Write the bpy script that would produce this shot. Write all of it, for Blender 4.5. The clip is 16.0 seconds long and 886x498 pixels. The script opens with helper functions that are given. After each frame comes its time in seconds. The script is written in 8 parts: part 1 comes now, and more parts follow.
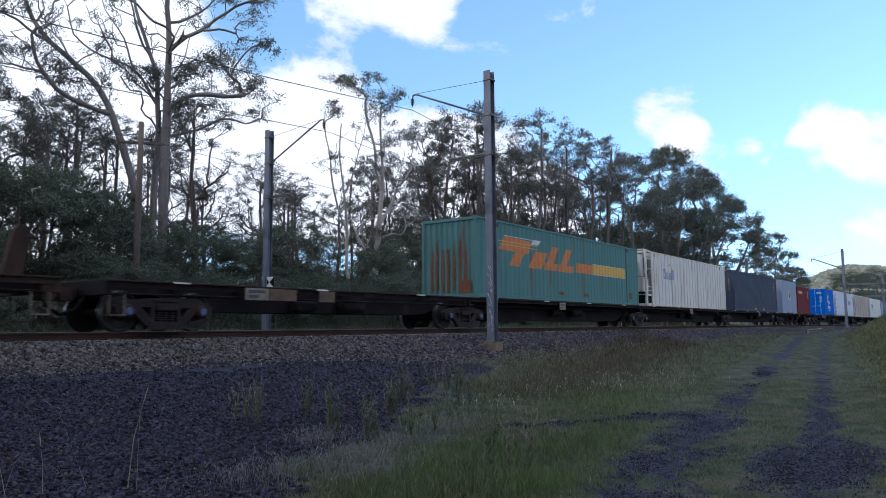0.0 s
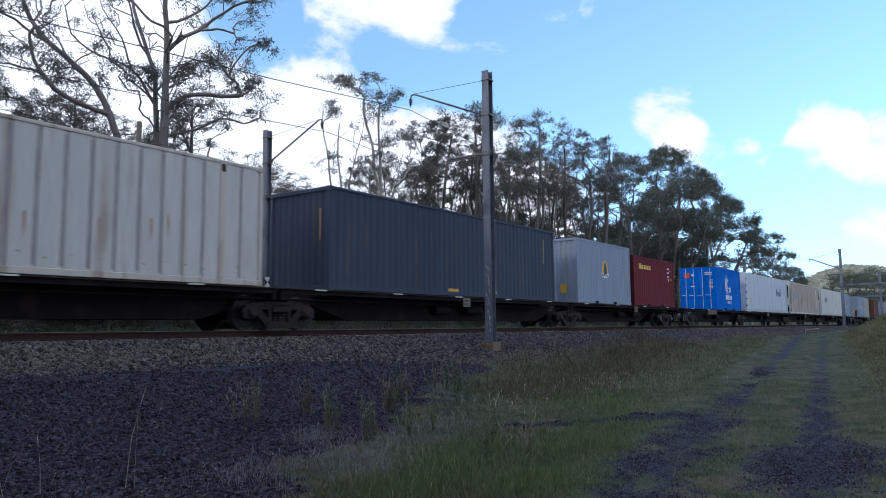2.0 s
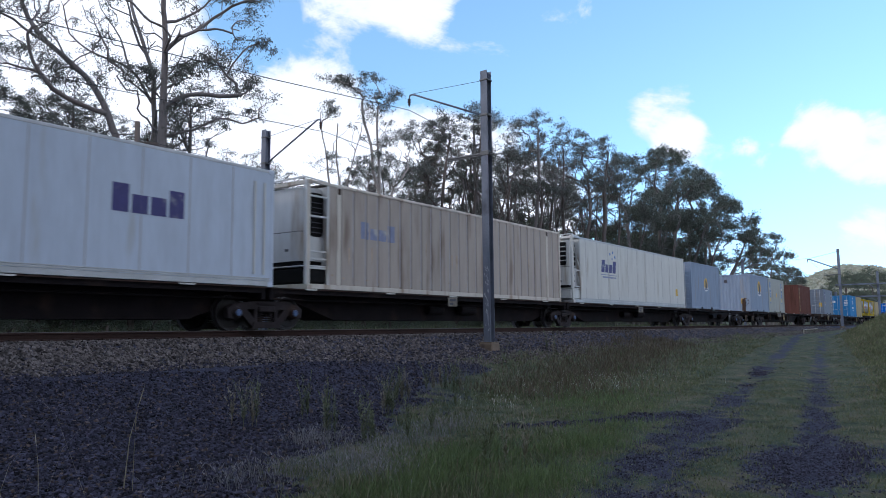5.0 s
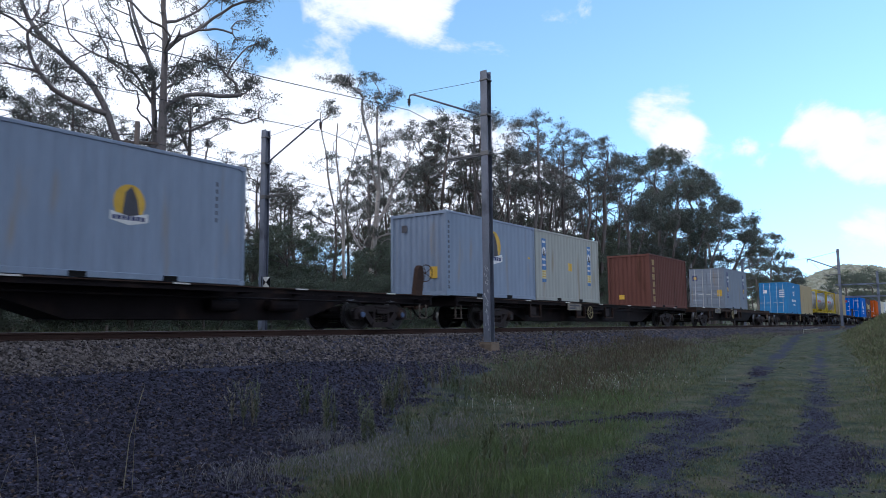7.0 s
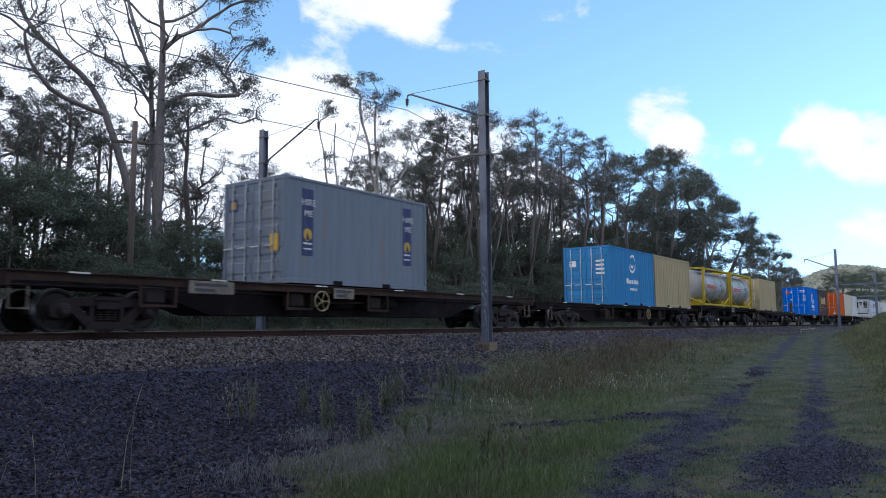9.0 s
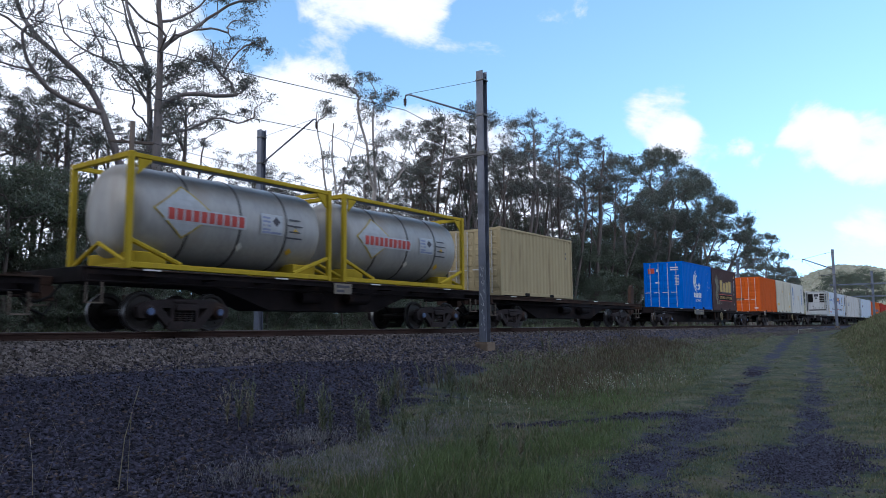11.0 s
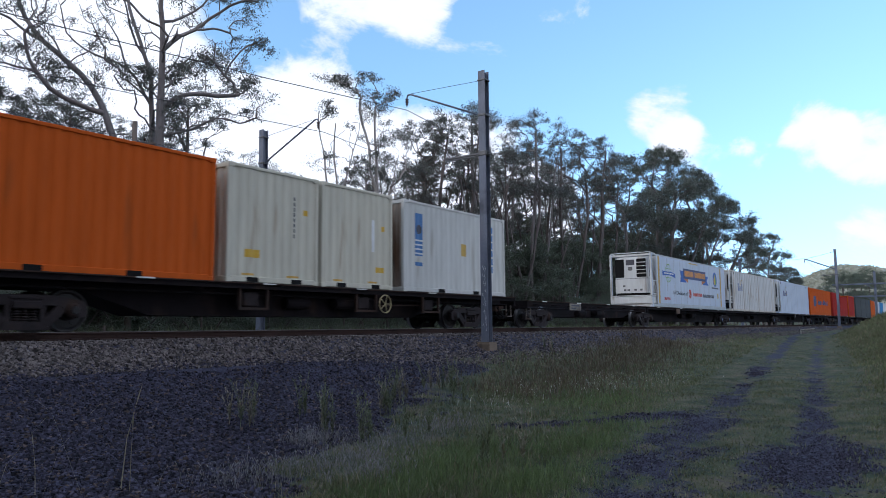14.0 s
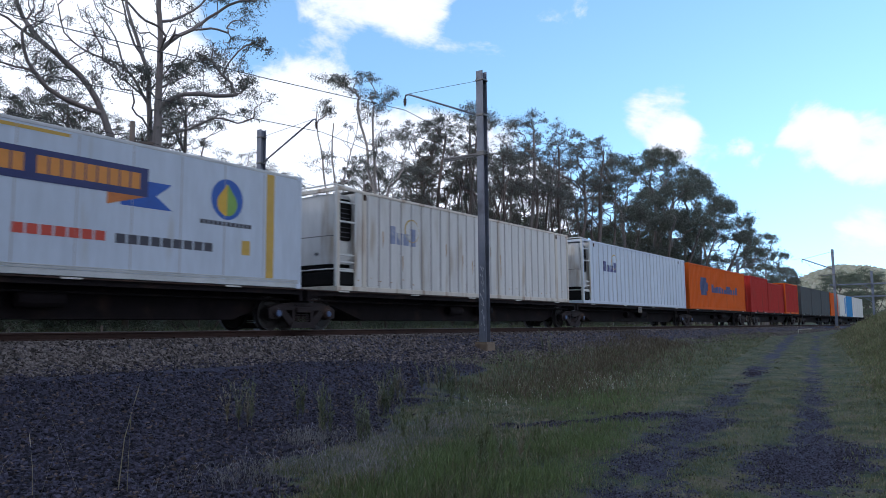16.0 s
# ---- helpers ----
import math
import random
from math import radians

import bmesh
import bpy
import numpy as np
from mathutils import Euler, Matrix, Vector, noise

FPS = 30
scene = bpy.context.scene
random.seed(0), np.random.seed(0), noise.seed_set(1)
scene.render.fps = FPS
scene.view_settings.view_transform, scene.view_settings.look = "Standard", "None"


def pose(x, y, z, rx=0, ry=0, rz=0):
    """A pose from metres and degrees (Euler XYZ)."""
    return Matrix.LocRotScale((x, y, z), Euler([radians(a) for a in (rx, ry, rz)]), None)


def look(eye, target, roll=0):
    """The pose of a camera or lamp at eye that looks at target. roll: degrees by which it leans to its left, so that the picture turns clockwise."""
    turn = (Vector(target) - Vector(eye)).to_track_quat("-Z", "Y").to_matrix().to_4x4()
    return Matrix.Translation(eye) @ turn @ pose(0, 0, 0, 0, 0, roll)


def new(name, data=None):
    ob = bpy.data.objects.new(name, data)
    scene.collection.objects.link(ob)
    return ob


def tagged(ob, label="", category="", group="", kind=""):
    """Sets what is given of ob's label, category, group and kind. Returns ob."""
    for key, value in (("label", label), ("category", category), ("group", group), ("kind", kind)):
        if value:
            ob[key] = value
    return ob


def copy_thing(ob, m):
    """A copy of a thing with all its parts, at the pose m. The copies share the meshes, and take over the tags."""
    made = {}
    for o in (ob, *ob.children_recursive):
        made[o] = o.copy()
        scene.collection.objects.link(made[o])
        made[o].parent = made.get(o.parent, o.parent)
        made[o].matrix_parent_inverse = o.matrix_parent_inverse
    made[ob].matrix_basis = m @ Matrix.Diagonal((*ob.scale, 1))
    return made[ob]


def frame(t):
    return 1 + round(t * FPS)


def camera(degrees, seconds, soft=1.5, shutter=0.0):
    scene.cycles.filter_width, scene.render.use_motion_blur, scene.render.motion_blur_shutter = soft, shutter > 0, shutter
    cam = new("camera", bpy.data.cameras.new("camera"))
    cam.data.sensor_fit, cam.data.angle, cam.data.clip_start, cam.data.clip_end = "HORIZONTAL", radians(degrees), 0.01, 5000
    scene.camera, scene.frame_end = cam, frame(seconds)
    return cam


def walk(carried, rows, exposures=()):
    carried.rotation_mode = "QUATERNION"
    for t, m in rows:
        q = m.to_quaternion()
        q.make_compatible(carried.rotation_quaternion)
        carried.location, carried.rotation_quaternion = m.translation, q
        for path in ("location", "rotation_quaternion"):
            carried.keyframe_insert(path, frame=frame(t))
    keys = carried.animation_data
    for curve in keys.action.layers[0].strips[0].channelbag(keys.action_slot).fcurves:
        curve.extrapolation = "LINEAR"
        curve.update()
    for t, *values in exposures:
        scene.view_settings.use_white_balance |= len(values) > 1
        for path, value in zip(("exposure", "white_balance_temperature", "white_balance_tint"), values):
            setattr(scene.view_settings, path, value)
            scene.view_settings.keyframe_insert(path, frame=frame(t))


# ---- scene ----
SPEED = 20.1            # the train's speed, metres a second, towards -x
EYE = 1.6
FACE = 14.25            # y of the containers' near sides
MID = FACE + 1.219      # y of the near track's centre
MID2 = MID + 4.1        # y of the far track's centre
RAIL = 1.56             # z of the rail head
SECONDS = 16.0

cam = camera(62.2, SECONDS, soft=0.85, shutter=0.12)


def heading(turn, tilt=6.09, roll=-0.46):
    a, b = radians(turn), radians(tilt)
    way = Vector((math.sin(a) * math.cos(b), math.cos(a) * math.cos(b), math.sin(b)))
    eye = Vector((0, 0, EYE))
    return look(eye, eye + way, roll)


walk(cam, [(0.0, heading(53.71)), (1.0, heading(53.75)), (1.5, heading(53.83)), (3.0, heading(53.88)), (4.0, heading(53.97)),
           (6.5, heading(53.97)), (7.5, heading(54.01)), (9.0, heading(54.14)), (11.5, heading(54.31)), (12.5, heading(54.22)),
           (13.5, heading(54.14)), (14.5, heading(54.22)), (15.0, heading(54.31)), (16.0, heading(54.31))],
     [(0.0, 0.37, 5760, 13), (16.0, 0.37, 5760, 13)])

# ---- sky and sun ----
SUN = Vector((-0.80, 0.46, 0.31)).normalized()
world = bpy.data.worlds.new("sky")
scene.world = world
world.use_nodes = True
wt = world.node_tree
wt.nodes.clear()


def wnode(kind, **values):
    n = wt.nodes.new(kind)
    for k, v in values.items():
        n.inputs[k].default_value = v
    return n


def wmath(op, a, b=None, c=None):
    n = wt.nodes.new("ShaderNodeMath")
    n.operation = op
    for i, s in enumerate((a, b, c)):
        if s is None:
            continue
        if isinstance(s, (int, float)):
            n.inputs[i].default_value = s
        else:
            wt.links.new(s, n.inputs[i])
    return n.outputs[0]


def build_sky():
    sky = wt.nodes.new("ShaderNodeTexSky")
    sky.sky_type = "NISHITA"
    sky.sun_disc = False
    sky.sun_elevation = math.asin(SUN.z)
    sky.sun_rotation = math.atan2(SUN.x, SUN.y)
    sky.air_density, sky.dust_density, sky.ozone_density = 1.0, 0.3, 1.6
    tc = wt.nodes.new("ShaderNodeTexCoord")
    way = tc.outputs["Generated"]
    # clear air: the pale band at the horizon is kept low
    lifted = wt.nodes.new("ShaderNodeMapping")
    lifted.inputs["Scale"].default_value = (1.0, 1.0, 0.80)
    lifted.inputs["Location"].default_value = (0.0, 0.0, 0.13)
    wt.links.new(way, lifted.inputs["Vector"])
    wt.links.new(lifted.outputs[0], sky.inputs["Vector"])
    flat = wt.nodes.new("ShaderNodeMapping")
    flat.inputs["Scale"].default_value = (1.0, 1.0, 1.7)
    wt.links.new(way, flat.inputs["Vector"])
    big = wnode("ShaderNodeTexNoise", Scale=4.6, Detail=9.0, Roughness=0.60, Distortion=0.5)
    fine = wnode("ShaderNodeTexNoise", Scale=15.0, Detail=9.0, Roughness=0.62, Distortion=0.3)
    for n in (big, fine):
        wt.links.new(flat.outputs[0], n.inputs["Vector"])
    # the last four banks are out of view, added to whiten the fill light
    # cloud banks: direction, half angle (degrees), weight
    banks = [((0.33, 0.90, 0.28), 13, 0.46), ((0.10, 0.97, 0.22), 22, 0.29), ((0.475, 0.855, 0.21), 7, 0.32), ((0.46, 0.79, 0.41), 5, 0.24), ((0.642, 0.637, 0.446), 4.0, 0.46), ((0.716, 0.559, 0.428), 2.8, 0.36),
             ((0.64, 0.73, 0.24), 6.5, 0.50), ((0.76, 0.62, 0.19), 5.5, 0.50), ((0.821, 0.547, 0.16), 6.0, 0.42), ((0.881, 0.451, 0.142), 4.0, 0.40),
             ((0.913, 0.312, 0.265), 2.6, 0.42), ((0.935, 0.285, 0.215), 2.4, 0.32), ((0.964, 0.140, 0.226), 2.0, 0.38), ((0.974, 0.090, 0.210), 2.2, 0.40),
             ((0.99, 0.099, 0.099), 2.0, 0.36), ((0.853, 0.4, 0.335), 0.8, 0.22), ((0.949, 0.223, 0.223), 0.8, 0.20), ((-0.7, 0.5, 0.45), 40, 0.45), ((-0.3, -0.9, 0.4), 45, 0.45), ((0.5, -0.8, 0.35), 30, 0.35), ((-0.1, 0.1, 0.98), 30, 0.34)]
    total = wmath("MULTIPLY_ADD", big.outputs["Fac"], 1.15, -0.575)
    total = wmath("MULTIPLY_ADD", fine.outputs["Fac"], 0.50, wmath("ADD", total, -0.27))
    for d, half, weight in banks:
        dot = wt.nodes.new("ShaderNodeVectorMath")
        dot.operation = "DOT_PRODUCT"
        wt.links.new(way, dot.inputs[0])
        dot.inputs[1].default_value = Vector(d).normalized()
        mr = wt.nodes.new("ShaderNodeMapRange")
        mr.interpolation_type = "SMOOTHSTEP"
        mr.inputs["From Min"].default_value = math.cos(radians(half * 1.5))
        mr.inputs["From Max"].default_value = 1.0
        wt.links.new(dot.outputs["Value"], mr.inputs["Value"])
        total = wmath("MULTIPLY_ADD", mr.outputs[0], weight, total)
    ramp = wt.nodes.new("ShaderNodeMapRange")
    ramp.interpolation_type = "SMOOTHSTEP"
    ramp.inputs["From Min"].default_value, ramp.inputs["From Max"].default_value = 0.16, 0.36
    wt.links.new(total, ramp.inputs["Value"])
    shade = wt.nodes.new("ShaderNodeMapRange")
    shade.inputs["From Min"].default_value, shade.inputs["From Max"].default_value = 0.25, 0.7
    shade.inputs["To Min"].default_value, shade.inputs["To Max"].default_value = 0.86, 1.12
    wt.links.new(total, shade.inputs["Value"])
    cloud = wt.nodes.new("ShaderNodeVectorMath")
    cloud.operation = "SCALE"
    cloud.inputs[0].default_value = (5.8, 5.95, 6.1)
    wt.links.new(shade.outputs[0], cloud.inputs["Scale"])
    mix = wt.nodes.new("ShaderNodeMix")
    mix.data_type = "RGBA"
    wt.links.new(ramp.outputs[0], mix.inputs["Factor"])
    tone = wnode("ShaderNodeHueSaturation", Hue=0.489, Saturation=1.0, Value=1.66)
    wt.links.new(sky.outputs[0], tone.inputs["Color"])
    wt.links.new(tone.outputs[0], mix.inputs["A"])
    wt.links.new(cloud.outputs[0], mix.inputs["B"])
    back = wnode("ShaderNodeBackground", Strength=0.15)
    wt.links.new(mix.outputs["Result"], back.inputs["Color"])
    out = wt.nodes.new("ShaderNodeOutputWorld")
    wt.links.new(back.outputs[0], out.inputs["Surface"])


build_sky()
sun = new("sun", bpy.data.lights.new("sun", "SUN"))
sun.data.energy, sun.data.angle, sun.data.color = 0.8, radians(10), (1.0, 0.88, 0.70)
sun.matrix_world = look(SUN * 100, (0, 0, 0))


# ---- materials ----
def material(name, base, rough=0.7, metal=0.0, vary=0.25, scale=3.0, fine=40.0, bump=0.15, second=None, amount=0.5, streak=0.0, per=0.0, spec=0.5, stretch=(1, 1, 1)):
    """A surface with two scales of variation. second: another colour that breaks through in patches (dirt, rust, moss)."""
    m = bpy.data.materials.new(name)
    m.use_nodes = True
    t = m.node_tree
    b = t.nodes["Principled BSDF"]
    b.inputs["Roughness"].default_value, b.inputs["Metallic"].default_value = rough, metal
    b.inputs["Specular IOR Level"].default_value = spec
    tc = t.nodes.new("ShaderNodeTexCoord")
    mp = t.nodes.new("ShaderNodeMapping")
    mp.inputs["Scale"].default_value = stretch
    t.links.new(tc.outputs["Object"], mp.inputs["Vector"])
    if streak:
        mp.inputs["Scale"].default_value = (1, 1, streak)

    def noise_at(s, detail=5.0):
        n = t.nodes.new("ShaderNodeTexNoise")
        n.inputs["Scale"].default_value, n.inputs["Detail"].default_value = s, detail
        t.links.new(mp.outputs[0], n.inputs["Vector"])
        return n.outputs["Fac"]

    coarse, small = noise_at(scale), noise_at(fine)
    total = t.nodes.new("ShaderNodeMath")
    total.operation = "MULTIPLY_ADD"
    t.links.new(small, total.inputs[0])
    total.inputs[1].default_value = 0.5
    t.links.new(coarse, total.inputs[2])
    val = t.nodes.new("ShaderNodeMapRange")
    val.inputs["From Min"].default_value, val.inputs["From Max"].default_value = 0.45, 1.05
    val.inputs["To Min"].default_value, val.inputs["To Max"].default_value = 1 - vary, 1 + vary
    t.links.new(total.outputs[0], val.inputs["Value"])
    value = val.outputs[0]
    if per:
        oi = t.nodes.new("ShaderNodeNewGeometry")
        pm = t.nodes.new("ShaderNodeMapRange")
        pm.inputs["To Min"].default_value, pm.inputs["To Max"].default_value = 1 - per, 1 + per
        t.links.new(oi.outputs["Random Per Island"], pm.inputs["Value"])
        mul = t.nodes.new("ShaderNodeMath")
        mul.operation = "MULTIPLY"
        t.links.new(value, mul.inputs[0])
        t.links.new(pm.outputs[0], mul.inputs[1])
        value = mul.outputs[0]
    col = t.nodes.new("ShaderNodeVectorMath")
    col.operation = "SCALE"
    col.inputs[0].default_value = base
    t.links.new(value, col.inputs["Scale"])
    colour = col.outputs[0]
    if second:
        patch = noise_at(scale * 0.6, 8.0)
        mr = t.nodes.new("ShaderNodeMapRange")
        mr.interpolation_type = "SMOOTHSTEP"
        mr.inputs["From Min"].default_value = 0.62 - 0.25 * amount
        mr.inputs["From Max"].default_value = 0.82 - 0.2 * amount
        t.links.new(patch, mr.inputs["Value"])
        mx = t.nodes.new("ShaderNodeMix")
        mx.data_type = "RGBA"
        t.links.new(mr.outputs[0], mx.inputs["Factor"])
        t.links.new(colour, mx.inputs["A"])
        mx.inputs["B"].default_value = (*second, 1)
        colour = mx.outputs["Result"]
    t.links.new(colour, b.inputs["Base Color"])
    if bump:
        bp = t.nodes.new("ShaderNodeBump")
        bp.inputs["Strength"].default_value, bp.inputs["Distance"].default_value = bump, 0.02
        t.links.new(total.outputs[0], bp.inputs["Height"])
        t.links.new(bp.outputs[0], b.inputs["Normal"])
    return m


def leaf_material(name, base, vary=0.45, patch=0.2):
    m = material(name, base, rough=0.55, vary=patch, scale=0.5, fine=4.0, bump=0, per=vary, spec=0.35)
    t = m.node_tree
    b = t.nodes["Principled BSDF"]
    tr = t.nodes.new("ShaderNodeBsdfTranslucent")
    tr.inputs["Color"].default_value = (base[0] * 1.5, base[1] * 1.6, base[2] * 0.9, 1)
    mx = t.nodes.new("ShaderNodeMixShader")
    mx.inputs[0].default_value = 0.22
    out = t.nodes["Material Output"]
    t.links.new(b.outputs[0], mx.inputs[1])
    t.links.new(tr.outputs[0], mx.inputs[2])
    t.links.new(mx.outputs[0], out.inputs["Surface"])
    return m


def paint(name, base, dirt=(0.16, 0.11, 0.07), amount=0.25, rough=0.7):
    return material(name, base, rough=rough, vary=0.10, scale=3.6, fine=18.0, bump=0.03, second=dirt, amount=amount, streak=0.16, spec=0.07)


STEEL_DARK = material("wagon_steel", (0.011, 0.008, 0.010), 0.85, 0.0, 0.4, 2.0, 18, 0.2, (0.032, 0.020, 0.017), 0.4, spec=0.18)
STEEL_RUST = material("rusty_steel", (0.050, 0.030, 0.024), 0.85, 0.0, 0.4, 2.0, 22, 0.2, (0.035, 0.027, 0.024), 0.6, spec=0.18)
WHEEL = material("wheel_steel", (0.012, 0.009, 0.010), 0.6, 0.15, 0.35, 4, 30, 0.1)
TREAD = material("wheel_tread", (0.24, 0.24, 0.26), 0.38, 1.0, 0.15, 4, 30, 0.0)
RAIL_SIDE = material("rail_side", (0.040, 0.023, 0.020), 0.85, 0.0, 0.3, 1.5, 20, 0.15, spec=0.18)
RAIL_TOP = material("rail_head", (0.24, 0.22, 0.22), 0.5, 1.0, 0.15, 2, 30, 0.0)
CONCRETE = material("concrete", (0.30, 0.28, 0.25), 0.9, 0, 0.25, 3, 40, 0.2, (0.16, 0.13, 0.10), 0.4)
GALV = material("galvanised_steel", (0.160, 0.178, 0.232), 0.6, 0.1, 0.22, 1.4, 16, 0.06, (0.062, 0.070, 0.095), 0.5, spec=0.25)
GALV_DARK = material("weathered_bracket_steel", (0.13, 0.13, 0.14), 0.6, 0.3, 0.25, 3, 20, 0.05)
PORCELAIN = material("brown_porcelain", (0.06, 0.035, 0.03), 0.25, 0, 0.15, 6, 30, 0)
WIRE = material("wire", (0.05, 0.05, 0.055), 0.6, 0.4, 0.1, 2, 20, 0)
ZINC = material("zinc_plated_rod", (0.50, 0.51, 0.53), 0.45, 0.3, 0.15, 4, 30, 0.0)
TIMBER = material("weathered_timber", (0.115, 0.092, 0.080), 0.9, 0, 0.3, 2.5, 22, 0.3, (0.09, 0.07, 0.06), 0.5, streak=0.1)
BARK = material("gum_bark", (0.165, 0.146, 0.146), 0.9, 0, 0.4, 0.9, 9, 0.3, (0.11, 0.08, 0.065), 0.55, streak=0.25)
BARK_PALE = material("pale_gum_bark", (0.30, 0.27, 0.255), 0.85, 0, 0.35, 0.9, 9, 0.25, (0.13, 0.10, 0.085), 0.4, streak=0.25)
BARK_DARK = material("dark_bark", (0.105, 0.086, 0.082), 0.92, 0, 0.4, 1.2, 10, 0.3, (0.05, 0.04, 0.035), 0.5, streak=0.25)
LEAF_GUM = leaf_material("gum_leaf", (0.092, 0.096, 0.098))
LEAF_DENSE = leaf_material("dense_gum_leaf", (0.086, 0.097, 0.090))
LEAF_BUSH = leaf_material("wattle_leaf", (0.086, 0.102, 0.082))
# two ballast colours: warm one carries sunlight, dark blue one carries shade
STONE_LIT = material("sunlit_ballast_stone", (0.108, 0.094, 0.094), 0.9, 0, 0.30, 5, 60, 0.2, per=0.8, spec=0.18)
STONE_SHADED = material("shaded_ballast_stone", (0.037, 0.0355, 0.056), 0.9, 0, 0.30, 5, 60, 0.2, per=0.8, spec=0.18)
STONE_BROWN = material("brown_ballast_stone", (0.078, 0.060, 0.058), 0.9, 0, 0.25, 5, 60, 0.2, per=0.6, spec=0.18)
STEP_STEEL = material("worn_step_steel", (0.17, 0.14, 0.12), 0.8, 0, 0.3, 4, 30, 0.1, (0.08, 0.055, 0.045), 0.4, spec=0.2)
GRASS = leaf_material("grass_blade", (0.108, 0.120, 0.072), 0.5, 0.45)
GRASS_DRY = leaf_material("dry_grass_blade", (0.200, 0.175, 0.140), 0.4)
GRASS_LUSH = leaf_material("lush_grass_blade", (0.110, 0.148, 0.070), 0.5, 0.4)
GRASS_RUSSET = leaf_material("russet_grass_blade", (0.098, 0.078, 0.060), 0.45)
SEED = leaf_material("grass_seed_head", (0.19, 0.18, 0.215), 0.35)
WHITE_PAINT = material("white_marker_paint", (0.66, 0.65, 0.62), 0.6, 0, 0.15, 5, 40, 0.02, (0.3, 0.27, 0.23), 0.3)
BOGIE_STEEL = material("bogie_steel", (0.028, 0.022, 0.024), 0.8, 0.0, 0.4, 3.0, 20, 0.2, (0.045, 0.029, 0.024), 0.4, spec=0.18)
SEAM = material("panel_seam_grey", (0.36, 0.345, 0.37), 0.7, 0, 0.2, 3, 30, 0.0, (0.29, 0.25, 0.24), 0.3)
ALU = material("mill_aluminium", (0.45, 0.46, 0.48), 0.5, 0.4, 0.15, 2, 20, 0.02)
BEARING_BLUE = material("blue_bearing_cap", (0.06, 0.10, 0.22), 0.5, 0, 0.2, 6, 30, 0.0)
BLACK = material("black_paint_and_recess_shade", (0.012, 0.012, 0.013), 0.8, 0, 0.2, 5, 40, 0, spec=0.08)
YELLOW = material("yellow_label", (0.62, 0.38, 0.03), 0.5, 0, 0.1, 5, 40, 0)
LABEL_GREY = material("pale_lettering", (0.55, 0.56, 0.58), 0.6, 0, 0.15, 5, 40, 0)
LABEL_DARK = material("dark_lettering", (0.05, 0.05, 0.07), 0.6, 0, 0.15, 5, 40, 0)


SIGNAL_RED = bpy.data.materials.new("red_signal_lens")
SIGNAL_RED.use_nodes = True
SIGNAL_RED.node_tree.nodes["Principled BSDF"].inputs["Base Color"].default_value = (0.5, 0.01, 0.01, 1)
SIGNAL_RED.node_tree.nodes["Principled BSDF"].inputs["Emission Color"].default_value = (1.0, 0.03, 0.04, 1)
SIGNAL_RED.node_tree.nodes["Principled BSDF"].inputs["Emission Strength"].default_value = 2.2


